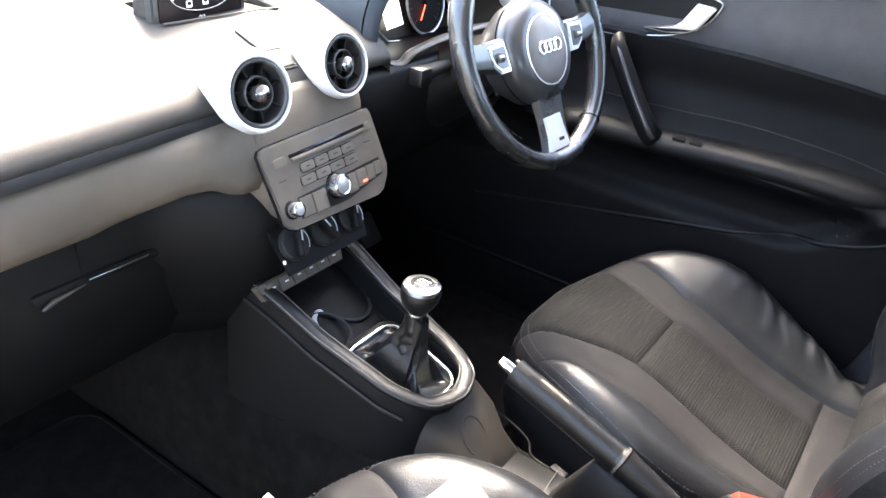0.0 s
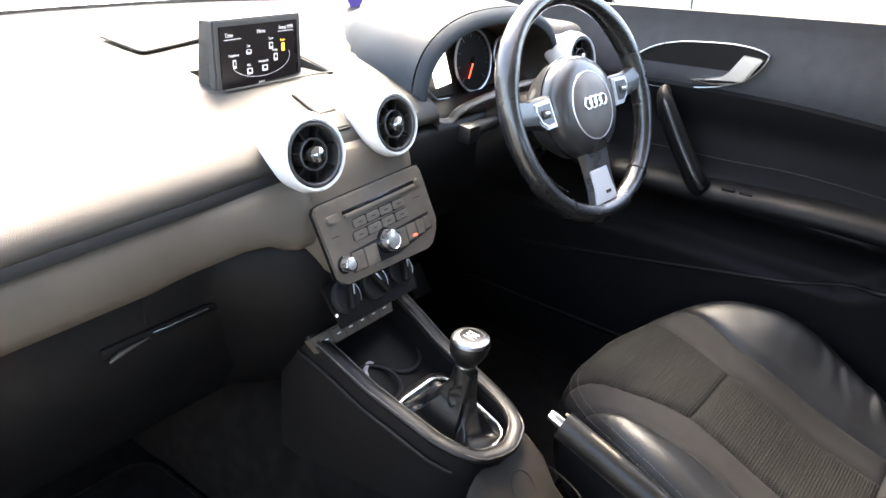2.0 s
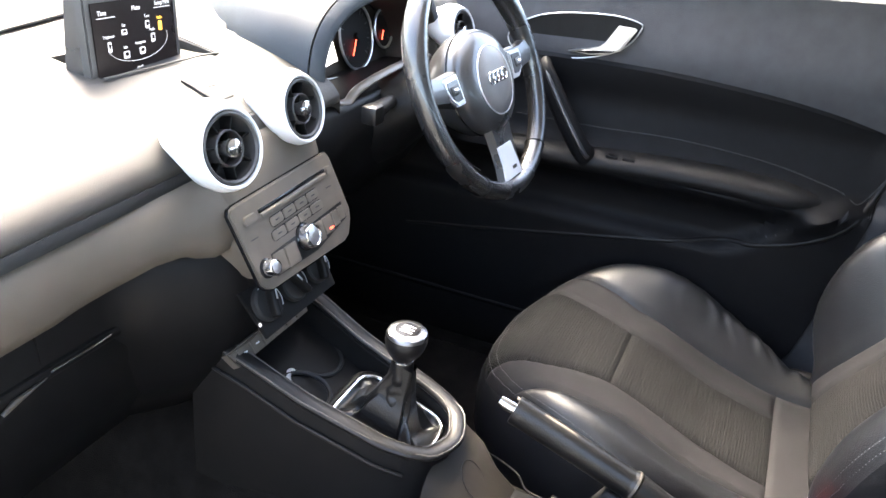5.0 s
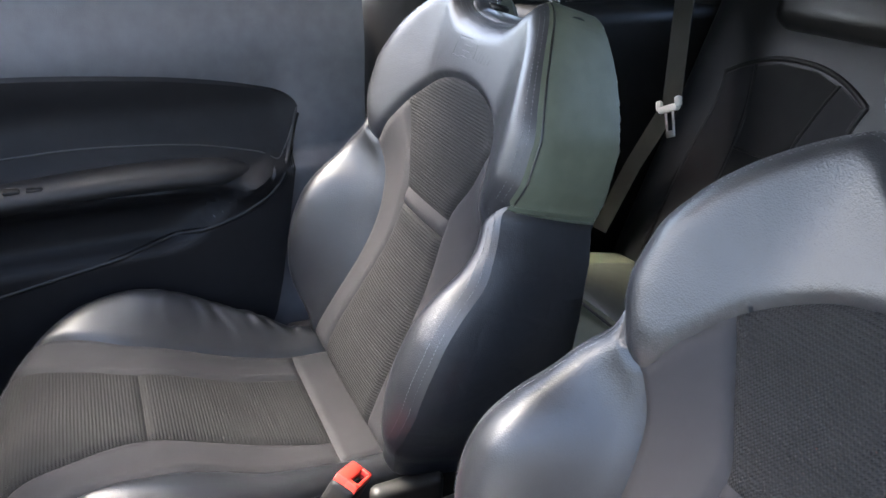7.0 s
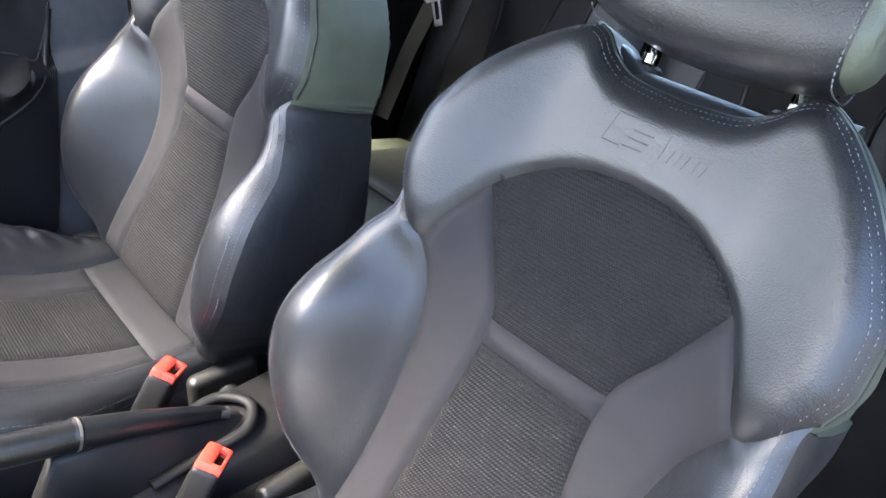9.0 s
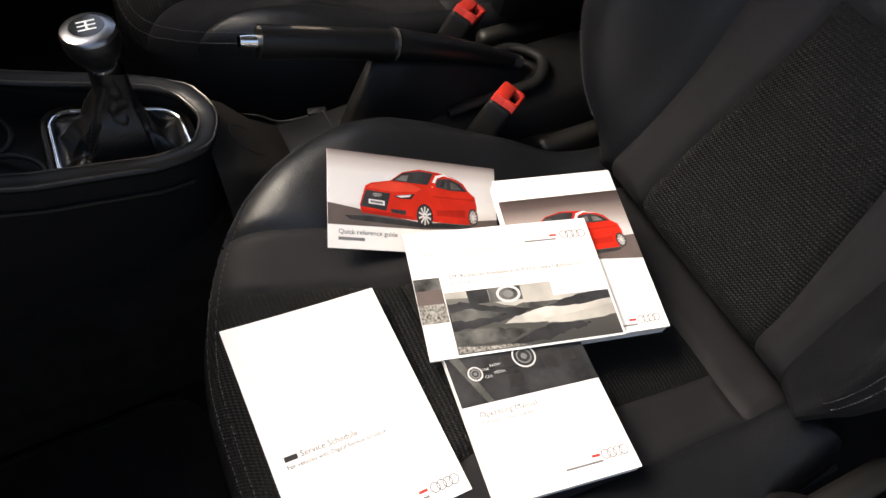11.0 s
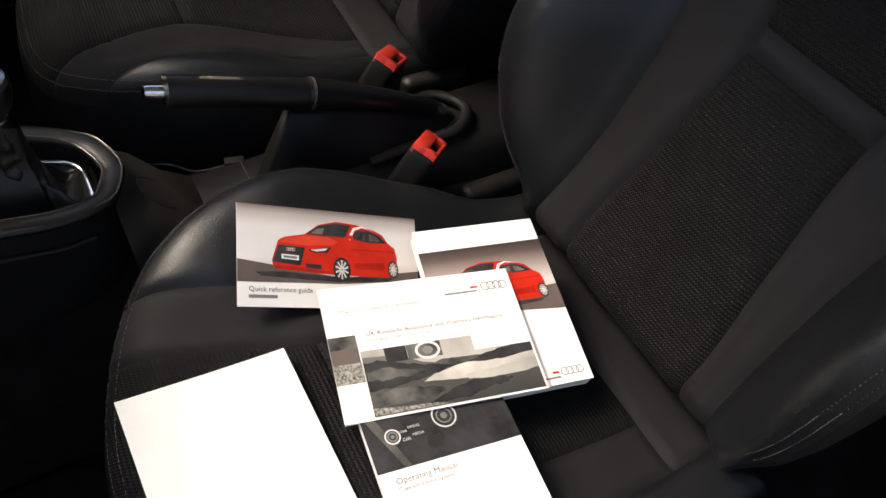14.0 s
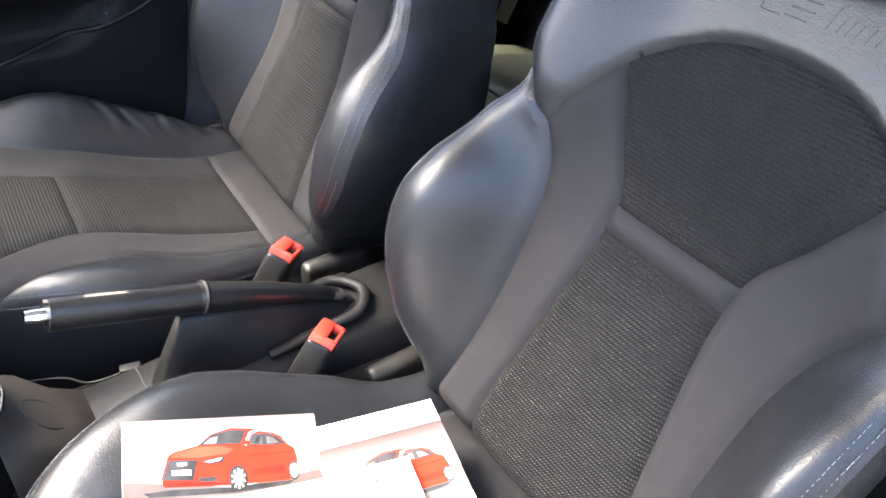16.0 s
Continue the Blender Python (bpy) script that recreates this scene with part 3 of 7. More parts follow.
def front_seat():
    seat = empty("front_seat", "black leather sports seat with ribbed cloth inserts and grey piping panels", "car seat", (SEAT.x, SEAT.y, 0), "front seats")
    A = np.abs
    upholstery(seat, (-0.29, 0.29, -0.32, 0.32), 0.0055, [
        ("yoke", "leather", yoke),
        ("cross_band", "stripe", lambda a, b: np.maximum(A(b + 0.001) - 0.0125, A(a) - insert_edge(b) - 0.0005)),
        ("upper_insert", "rib", lambda a, b: np.maximum(np.maximum(A(a) - insert_edge(b), 0.0115 - b), -yoke(a, b))),
        ("lower_insert", "rib", lambda a, b: np.maximum(A(a) - insert_edge(b), b + 0.0135)),
        ("back_bolster*", "leather", lambda a, b: np.maximum(bolster_edge(b, a) - A(a), -yoke(a, b))),
        ("back_stripe*", "stripe", None),
    ], back_outline, back_place, back=0.10, bulge=0.006, groove=0.0055, width=0.0045, side="flank", names=("flank", "back_shell"), split=0.082)
    upholstery(seat, (-0.31, 0.31, 0.05, 0.63), 0.0055, [
        ("front_insert", "rib", lambda a, v: np.maximum(across(a) - cushion_insert(v), 0.404 - v)),
        ("rear_insert", "rib", lambda a, v: np.maximum(np.maximum(across(a) - cushion_insert(v), v - 0.404), REAR[0] - v)),
        ("rear_strip", "stripe", lambda a, v: np.maximum(across(a) - cushion_bolster(v, a), v - REAR[0])),
        ("cushion_bolster*", "leather", lambda a, v: cushion_bolster(v, a) - across(a)),
        ("cushion_stripe*", "stripe", None),
    ], cushion_outline, cushion_place, back=1.0, bulge=0.008, groove=0.0055, width=0.0045, rear=None, names=("cushion_side", ""))
    # piping and double stitching along the edges of the yoke and the side rolls
    for inset in (0.0035, 0.0085):
        q = rim_path(back_outline, 0.0, 0.05, 11.0, 169.0, 260, inset)
        part("stitching", stitches(back_place(q[:, 0], q[:, 1], np.full(len(q), -0.0007)), 0.0048, 0.0033, 0.00042), "stitch", seat, "pale grey double stitching")
    q = rim_path(back_outline, 0.0, 0.05, 10.5, 169.5, 160, 0.0002)
    part("yoke_piping", tube(back_place(q[:, 0], q[:, 1], np.zeros(len(q)), rim=0.004), 0.0028, 8), "gaiter", seat, "black piping round the yoke")
    for sgn in (-1, 1):
        bs = np.linspace(-0.25, 0.078, 70)
        for inset in (0.0045, 0.0105):
            wide = np.array([np.linspace(0.1, 0.28, 600)[back_outline(sgn * np.linspace(0.1, 0.28, 600), np.full(600, b)) < -inset].max() for b in bs])
            part("stitching", stitches(back_place(sgn * wide, bs, np.full(70, -0.0012)), 0.0048, 0.0033, 0.00042), "stitch", seat, "pale grey double stitching")
        wide = np.array([np.linspace(0.1, 0.28, 600)[back_outline(sgn * np.linspace(0.1, 0.28, 600), np.full(600, b)) < -0.0004].max() for b in bs])
        part("roll_piping", tube(back_place(sgn * wide, bs, np.zeros(70), rim=0.004), 0.0022, 8), "gaiter", seat)
    rim = []
    for k in range(120):
        an = math.pi * k / 119
        r = np.linspace(0.15, 0.45, 400)
        us, vs = r * math.cos(an), 0.2 + r * math.sin(an)
        ins = cushion_outline(us, vs) < -0.004
        rim.append((us[ins][-1], vs[ins][-1]))
    rim = np.array(rim)
    for f in (1.0, 0.975):
        part("stitching", stitches(cushion_place(rim[:, 0] * f, 0.2 + (rim[:, 1] - 0.2) * f, np.full(120, -0.0005))), "stitch", seat, "pale grey double stitching")
    piping = cushion_place(rim[:, 0] * 1.014, 0.2 + (rim[:, 1] - 0.2) * 1.012, np.zeros(120), rim=0.10)
    part("piping", tube(piping, 0.0022, 6), "leather", seat)
    # embossed mark on the yoke: a slanted field and plain bars
    def ridge(pts, r=0.00068, closed=False):
        q = np.array(pts)
        if closed:
            q = np.vstack([q, q[:1]])
        n = 10
        u = np.concatenate([np.linspace(p, w, n, endpoint=False) for p, w in zip(q[:-1, 0], q[1:, 0])] + [q[-1:, 0]])
        v = np.concatenate([np.linspace(p, w, n, endpoint=False) for p, w in zip(q[:-1, 1], q[1:, 1])] + [q[-1:, 1]])
        part("embossed_mark", tube(back_place(u, v, np.full(len(u), 0.0003)), r, 8), "leather", seat)
    ridge([(0.0445, 0.2095), (0.0385, 0.2365), (0.0030, 0.2365)])
    ridge([(0.0445, 0.2095), (0.0260, 0.2095)])
    for k, (a0, a1) in enumerate(((0.0235, 0.0045), (0.0215, 0.0015), (0.0190, -0.0005))):
        ridge([(a0, 0.2115 + 0.0075 * k), (a1, 0.2115 + 0.0075 * k)], 0.00075)
    for a0, h in ((-0.0115, 0.020), (-0.0195, 0.012), (-0.0265, 0.012), (-0.0335, 0.012), (-0.0425, 0.012), (-0.0500, 0.010)):
        ridge([(a0, 0.2120), (a0 - 0.003, 0.2120 + h)], 0.00068)
    # headrest on two posts
    base = Vector(SEAT) + LEAN["shift"] + Vector((-0.006, 0, 0))
    top = base + LEAN["up"] * 0.383 * LEAN["scale"] + LEAN["out"] * -0.030
    rings = []
    for k in range(25):
        an = -math.pi / 2 + math.pi * k / 24
        x = 0.122 * math.sin(an)
        s = max(0.02, abs(math.cos(an))) ** 0.20
        ring = []
        for j in range(40):
            th = 2 * math.pi * j / 40
            c, sn = math.cos(th), math.sin(th)
            p, q = abs(c) ** 0.55 * math.copysign(1, c), abs(sn) ** 0.55 * math.copysign(1, sn)
            ring.append(top + Vector((x, 0, 0)) + LEAN["up"] * (0.088 * s * p + 0.01 * (x / 0.13) ** 2) + LEAN["out"] * (0.052 * s * q + 0.012 * (x / 0.13) ** 2 * (1 if q > 0 else 0.3)))
        rings.append(ring)
    cut = next(k for k, r in enumerate(rings) if r[0].x > top.x - 0.1065)
    head = part("headrest", loft(rings[cut:-cut]), "leather", seat, "black leather headrest pad")
    part("end_panel", loft(rings[:cut + 1]), "sidevinyl", head, "end panel tinted olive grey for the daylight on it")
    part("end_panel", loft(rings[-cut - 1:]), "sidevinyl", head, "end panel tinted olive grey for the daylight on it")
    for sgn in (-1, 1):
        loop = []
        for j in range(41):
            th = 2 * math.pi * j / 40
            c, sn = math.cos(th), math.sin(th)
            p, q = abs(c) ** 0.55 * math.copysign(1, c), abs(sn) ** 0.55 * math.copysign(1, sn)
            s = 0.952
            loop.append(top + Vector((sgn * 0.1045, 0, 0)) + LEAN["up"] * (0.089 * s * p + 0.006) + LEAN["out"] * (0.053 * s * q + (0.0075 if q > 0 else 0.0025)))
        part("seam_thread", stitches(loop, r=0.0007), "stitch", head, "pale grey stitching")
        foot = base + LEAN["up"] * 0.268 * LEAN["scale"] + LEAN["out"] * -0.066 + Vector((sgn * 0.07, 0, 0))
        part("headrest_post", tube([foot, foot + LEAN["up"] * 0.03, foot + LEAN["up"] * 0.075 + LEAN["out"] * 0.03], 0.0065, 14), "chrome", seat, "chrome headrest post")
        part("post_collar", xf(cyl(0.017, 0.01, 24, 0.003), basis(foot + LEAN["up"] * 0.009, (1, 0, 0), LEAN["out"], LEAN["up"])), "black", seat)
    # rolled top of the shell under the headrest
    roll = [base + Vector((x, 0, 0)) + LEAN["up"] * (0.252 + 0.018 * smooth((abs(x) - 0.06) / 0.04)) * LEAN["scale"] + LEAN["out"] * (-0.052 - 0.010 * smooth((abs(x) - 0.08) / 0.04)) for x in np.linspace(-0.125, 0.125, 31)]
    part("top_roll", tube(roll, 0.027, 16), "leather", seat)
    # plinth, hinge covers and runners
    part("plinth", box(SEAT.x - 0.22 / LOW[0], SEAT.x + 0.22, SEAT.y + 0.08, SEAT.y + 0.52, 0.115, 0.19, 0.012), "black", seat)
    for sgn in (-1, 1):
        hx = 0.245 if sgn > 0 else -0.245 + 0.16 * (LOW[0] - 1)
        part("hinge_cover", box(SEAT.x + hx - 0.014, SEAT.x + hx + 0.014, SEAT.y + 0.045, SEAT.y + 0.15, 0.17, 0.262, 0.012, 4), "trim", seat)
        part("hinge_cap", xf(cyl(0.019, 0.012, 24, 0.004), basis(Vector((SEAT.x + hx + sgn * 0.0125, SEAT.y + 0.10, 0.220)), (0, 1, 0), (0, 0, 1), (sgn, 0, 0))), "dialgrey", seat, "grey hinge cap")
        part("runner", box(SEAT.x + sgn * 0.2 - 0.02, SEAT.x + sgn * 0.2 + 0.02, SEAT.y + 0.0, SEAT.y + 0.56, 0.082, 0.118, 0.004), "black", seat)
    ls = -1 if LOW[0] == 1 else 1
    part("recline_lever", tube(spline([(SEAT.x + ls * 0.235, SEAT.y + 0.275, 0.236), (SEAT.x + ls * 0.222, SEAT.y + 0.235, 0.256), (SEAT.x + ls * 0.222, SEAT.y + 0.18, 0.266), (SEAT.x + ls * 0.238, SEAT.y + 0.145, 0.255)], 20), [0.005] * 4 + [0.0075] * 16, 12, flat=0.7), "black", seat, "gloss black backrest lever")
    part("tilt_lever", tube([(SEAT.x + ls * 0.285, SEAT.y + 0.25, 0.2), (SEAT.x + ls * 0.295, SEAT.y + 0.33, 0.205), (SEAT.x + ls * 0.29, SEAT.y + 0.42, 0.2)], [0.012, 0.014, 0.010], 10), "black", seat, "black seat height lever")
    return seat


front_seat()
LOW[0] = 1.33
REAR[0] = 0.165
lean_back(14.0, 1.035, (0, 0.0, 0.006), 0.055)
seat_right = front_seat()
seat_right.matrix_world = pose(0.317, -0.616, 0.0, 0, 0, -2.8)
tagged(seat_right, "black leather driver's sports seat with ribbed cloth inserts behind the wheel")


def buckle(x, y, z):
    b = empty("seat_belt_buckle", "black seat belt buckle with a bright red release button", "buckle", (x, y, z), "belt buckles")
    m = pose(x, y, z, 30, 0, -8) @ Matrix.Diagonal((1.0, 1.15, 1.1, 1)) @ pose(0, 0, 0, 0, 0, 140)
    part("stalk", xf(box(-0.014, 0.014, -0.01, 0.012, -0.17, -0.03, 0.006), m), "black", b)
    part("body", xf(box(-0.024, 0.024, -0.014, 0.016, -0.075, -0.004, 0.006, 3), m), "black", b)
    red = join(box(-0.021, 0.021, -0.013, 0.003, -0.022, 0.004, 0.003), box(-0.021, -0.014, 0.0, 0.0135, -0.022, 0.003, 0.002), box(0.014, 0.021, 0.0, 0.0135, -0.022, 0.003, 0.002), box(-0.021, 0.021, 0.0112, 0.0150, -0.022, 0.002, 0.0015))
    part("release_button", xf(red, m), "red", b, "bright red release button")
    part("tongue_slot", xf(box(-0.013, 0.013, 0.004, 0.012, -0.02, -0.001, 0.001), m), "gloss", b)
    return b


buckle(0.086, -0.415, 0.345)
buckle(-0.065, -0.389, 0.336)

# ---- body shell ----
floor_z = 0.08
part_floor = link("floor", box(-0.74, 0.74, -1.9, 1.1, floor_z - 0.03, floor_z, 0), "carpet", smooth=False)
tagged(part_floor, "black carpeted car floor", "floor", kind="structure")
tunnel = loft([[(0.13 * math.cos(t) ** (1 if True else 1) * 1.0, y, floor_z + (h - floor_z) * math.sin(t) ** 0.6) for t in np.linspace(0, math.pi, 17)] for y, h in ((1.0, 0.36), (0.3, 0.33), (0.0, 0.30), (-0.2, 0.275), (-0.5, 0.26), (-0.9, 0.24))], closed=False)
tagged(link("tunnel", tunnel, "carpet"), "black carpeted centre tunnel between the footwells", "tunnel", kind="structure")
tagged(link("ground", box(-400, 400, -400, 400, -0.32, -0.28, 0), "ground", smooth=False), "grey worn asphalt outside the car", "ground", kind="structure")


# Unseen wall added to cut the low skylight through the open side.
tagged(link("sky_blocking_wall", box(-1.75, -1.60, -3.2, 0.55, -0.28, 0.95, 0.01), "wall"), "plain grey wall added out of view to block low skylight", "wall", kind="structure")


# ---- dashboard ----
def dash_profile(x):
    bow = 0.05 * max(0.0, (abs(x) - 0.45) / 0.25) ** 2
    deep = 0.04 if -0.0835 < x < 0.0895 else 0.0
    well = ((0.402, 0.7625), (0.401, 0.7624 - deep), (0.324, 0.7504 - deep), (0.323, 0.7502))
    pts = [(0.66, 0.783), (0.56, 0.777), (0.45, 0.768), *well, (0.29, 0.744), (0.245, 0.730), (0.217, 0.714), (0.207, 0.702), (0.206, 0.693), (0.214, 0.687), (0.24, 0.684), (0.30, 0.66), (0.64, 0.62)]
    if 0.186 < x < 0.534:
        pts = [(y, min(z, 0.655) if y < 0.40 else z) for y, z in pts[:-3]] + [(0.24, 0.652), (0.30, 0.648), (0.64, 0.62)]
    return [(x, y + bow, z - (sag(x) if y < 0.30 else 0)) for y, z in pts]


def sag(x):
    """The front edge drops towards the passenger's side."""
    return float(np.interp(-x, [-0.1, 0.10, 0.45, 0.7], [0.0, 0.006, 0.018, 0.022]))


dash = empty("dashboard", "charcoal soft plastic dashboard lit by daylight from the windscreen", "dashboard", (0, 0.3, 0.6))
xs = sorted([*np.linspace(-0.70, 0.70, 41), -0.084, -0.083, 0.089, 0.090, 0.1855, 0.1865, 0.5335, 0.5345])
part("upper_pad", loft([dash_profile(x) for x in xs]), "dash", dash, angle=60)


def band_profile(x):
    bow = 0.05 * max(0.0, (abs(x) - 0.45) / 0.25) ** 2
    low = float(np.interp(x, [-0.7, -0.42, -0.27, -0.21, -0.175, -0.15, -0.13, -0.115, 0.7], [0.607, 0.602, 0.600, 0.610, 0.616, 0.615, 0.609, 0.600, 0.58]))
    near = 0.036 * float(smooth((x + 0.27) / 0.16))
    pts = [(0.235, 0.686), (0.212, 0.682), (0.204, 0.672), (0.202, 0.65), (0.205, low + 0.022), (0.215, low + 0.006), (0.235, low), (0.30, low + 0.012), (0.30, 0.684)]
    return [(x, y + bow - (near * float(np.interp(z, [0.60, 0.645, 0.686], [1.15, 0.75, 0.30])) if y < 0.29 else 0), z - sag(x)) for y, z in pts]


part("lower_band", loft([band_profile(x) for x in np.concatenate([np.linspace(-0.70, -0.30, 12), np.linspace(-0.28, -0.10, 30), [-0.06]])]), "band", dash, "hard plastic band below the seam, tinted brown as in warm light", angle=60)
# Near-black on the panels below also carries the shade under the dashboard.
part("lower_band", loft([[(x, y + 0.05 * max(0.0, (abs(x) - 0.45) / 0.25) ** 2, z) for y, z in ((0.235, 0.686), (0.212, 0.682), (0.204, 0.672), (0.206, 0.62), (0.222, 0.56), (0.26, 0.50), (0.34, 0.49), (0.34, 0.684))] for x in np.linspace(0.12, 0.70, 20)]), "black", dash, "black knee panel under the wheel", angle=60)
part("pad_joint", loft([[(x, y + 0.05 * max(0.0, (abs(x) - 0.45) / 0.25) ** 2, z - sag(x)) for y, z in ((0.2030, 0.6815), (0.2020, 0.6880), (0.2045, 0.6935), (0.24, 0.692), (0.24, 0.6815))] for x in np.linspace(-0.70, 0.12, 30)]), "rubber", dash, "dark joint under the pad", angle=60)
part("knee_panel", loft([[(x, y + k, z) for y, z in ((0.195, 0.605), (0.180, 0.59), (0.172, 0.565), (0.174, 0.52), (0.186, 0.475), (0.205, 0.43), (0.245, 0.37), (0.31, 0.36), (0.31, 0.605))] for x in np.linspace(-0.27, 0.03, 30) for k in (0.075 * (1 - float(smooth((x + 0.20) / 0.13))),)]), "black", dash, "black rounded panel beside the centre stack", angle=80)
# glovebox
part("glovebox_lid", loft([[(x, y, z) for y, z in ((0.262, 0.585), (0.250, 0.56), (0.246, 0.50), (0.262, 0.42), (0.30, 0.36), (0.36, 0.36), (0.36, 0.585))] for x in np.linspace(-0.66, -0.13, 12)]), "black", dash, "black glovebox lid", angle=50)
part("glovebox_handle", tube([(-0.266, 0.2425, 0.530), (-0.230, 0.2405, 0.531), (-0.195, 0.2425, 0.530)], 0.0014, 8), "chrome", dash, "thin bright strip on the glovebox handle")
part("handle_recess", box(-0.325, -0.175, 0.2440, 0.262, 0.520, 0.534, 0.004), "black", dash)
# Tapered bright piece standing in for the small highlight on the handle.
part("handle_highlight", tube([(-0.318, 0.2420, 0.517), (-0.306, 0.2410, 0.523), (-0.270, 0.2430, 0.526)], [0.002, 0.0032, 0.0006], 10), "trimedge", dash)
part("bulkhead", box(-0.70, 0.70, 0.62, 0.70, floor_z, 0.74, 0.01), "carpet", dash, "black carpeted bulkhead")

# centre stack
FN = Vector((0, -0.928, 0.371)).normalized()
FU = Vector((0, 0.371, 0.928)).normalized()
FO = Vector((0.004, 0.160, 0.603))
FF = basis(FO, Vector((1, 0, 0)), FU, FN)
stack_prof = [(0.205, 0.698), (0.195, 0.692), (0.183, 0.66), (0.160, 0.60), (0.145, 0.562), (0.160, 0.553), (0.172, 0.522), (0.180, 0.50), (0.196, 0.455), (0.205, 0.43), (0.30, 0.43), (0.30, 0.698)]
rings = []
for x in np.linspace(-0.117, 0.117, 19):
    e = smooth((abs(x) - 0.096) / 0.021)
    rings.append([(x * float(np.interp(z, [0.43, 0.5, 0.535, 0.555, 0.575, 0.60, 0.63, 0.70], [0.62, 0.62, 0.62, 0.66, 0.74, 0.86, 0.97, 1.0])) + 0.004, y + 0.030 * e * (1 if y < 0.25 else 0), z) for y, z in stack_prof])
top_rings = [[p for p in r[:6]] + [(r[0][0], 0.30, 0.53), (r[0][0], 0.30, 0.698)] for r in rings]
low_rings = [[p for p in r[5:9]] + [(r[8][0], 0.30, 0.43), (r[5][0], 0.30, 0.532)] for r in rings]
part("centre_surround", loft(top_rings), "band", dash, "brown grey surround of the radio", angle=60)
part("lower_surround", loft(low_rings), "black", dash, "lower part of the centre stack, painted near-black for its shade", angle=60)


def on_face(bm, x=0.0, y=0.0, z=0.0):
    return xf(bm, FF @ Matrix.Translation((x, y, z)))


radio = empty("car_radio", "brown grey car radio with a disc slot and round silver knobs", "car radio", FO)
face = [(-0.098, 0.038), (-0.094, 0.044), (-0.086, 0.046), (0.088, 0.053), (0.096, 0.052), (0.100, 0.045), (0.108, -0.026), (0.103, -0.040), (0.090, -0.056), (0.078, -0.060), (-0.072, -0.056), (-0.083, -0.051), (-0.089, -0.044)]
part("faceplate", on_face(plate(face, 0.006, 0.0018), 0, 0, -0.001), "radio", radio)
part("faceplate_gap", on_face(plate([(x * 1.020, y * 1.026) for x, y in face], 0.003), 0, 0, -0.0005), "gloss", radio)
tilt = radians(2.2)
SL = FF @ Matrix.Translation((0.0, 0.030, 0.005)) @ Matrix.Rotation(tilt, 4, "Z")
part("disc_slot", xf(box(-0.056, 0.080, -0.0022, 0.0022, -0.001, 0.0005, 0.0004), SL), "gloss", radio, "narrow black disc slot")
part("slot_lip", xf(box(-0.054, 0.078, -0.0072, -0.0030, -0.001, 0.0032, 0.001), SL), "button", radio)
part("slot_button", xf(plate(rrect(0.022, 0.010, 0.0045), 0.0025, 0.0009), SL @ Matrix.Translation((-0.072, -0.002, 0.0))), "button", radio)
part("slot_button", xf(plate(rrect(0.012, 0.010, 0.004), 0.0025, 0.0009), SL @ Matrix.Translation((0.087, -0.002, 0.0))), "button", radio)
for y, w, x0 in ((0.012, 0.098, 0.004), (-0.003, 0.104, 0.002)):
    part("key_recess", xf(plate(rrect(w, 0.0125, 0.005), 0.0005), SL @ Matrix.Translation((x0, y - 0.030, 0.0))), "black", radio)
    for k in range(4):
        key = part("key", xf(plate(rrect(w / 4 - 0.0014, 0.0108, 0.003), 0.0016, 0.0007), SL @ Matrix.Translation((x0 - w / 2 + w / 8 + k * w / 4, y - 0.030, 0.0))), "button", radio)
        part("key_mark", xf(box(-0.0035, 0.0035, -0.0007, 0.0007, 0, 0.0003, 0), SL @ Matrix.Translation((x0 - w / 2 + w / 8 + k * w / 4, y - 0.030, 0.0016))), "ink", key)
part("strip_outline", on_face(plate([(-0.060, -0.020), (0.092, -0.012), (0.094, -0.034), (0.020, -0.048), (-0.062, -0.046)], 0.0006), 0, 0, 0.005), "trim", radio, "dark outline of the key strip")
for x, w, y, h in ((-0.049, 0.020, -0.0335, 0.0235), (-0.0265, 0.023, -0.034, 0.0245), (0.033, 0.018, -0.030, 0.024), (0.0525, 0.019, -0.028, 0.0215), (0.0705, 0.0155, -0.0265, 0.019), (0.0855, 0.0130, -0.0245, 0.017)):
    part("strip_key", on_face(plate(rrect(w, h, 0.0015), 0.0020, 0.0008), x, y, 0.005), "button", radio)
part("red_mark", on_face(box(-0.004, 0.004, -0.0012, 0.0012, 0, 0.0005, 0), 0.056, -0.034, 0.0072), "redglow", radio, "small lit red mark")
part("knob_bezel", on_face(lathe([(0.0, 0), (0.0165, 0), (0.016, 0.002), (0.0138, 0.003)], 40), 0.004, -0.025, 0.005), "gloss", radio)
knob = part("rotary_knob", on_face(lathe([(0.0140, 0.0), (0.0140, 0.0125), (0.0133, 0.0145), (0.0112, 0.0152), (0.0104, 0.0142)], 48), 0.004, -0.025, 0.005), "chrome", radio, "polished rim of the rotary knob")
part("knob_top", on_face(lathe([(0.0106, 0.0142), (0.0080, 0.0150), (0.0, 0.0153)], 40), 0.004, -0.025, 0.005), "alu", knob, "satin grey knob top")
part("volume_bezel", on_face(lathe([(0.0, 0), (0.0112, 0), (0.0108, 0.002), (0.0092, 0.003)], 32), -0.073, -0.031, 0.005), "gloss", radio)
knob = part("volume_knob", on_face(lathe([(0.0092, 0.0), (0.0092, 0.012), (0.0084, 0.0138), (0.0066, 0.0142)], 36), -0.073, -0.031, 0.005), "chrome", radio, "small polished volume knob")
part("knob_top", on_face(lathe([(0.0067, 0.0141), (0.0045, 0.0148), (0.0, 0.015)], 28), -0.073, -0.031, 0.005), "alu", knob)
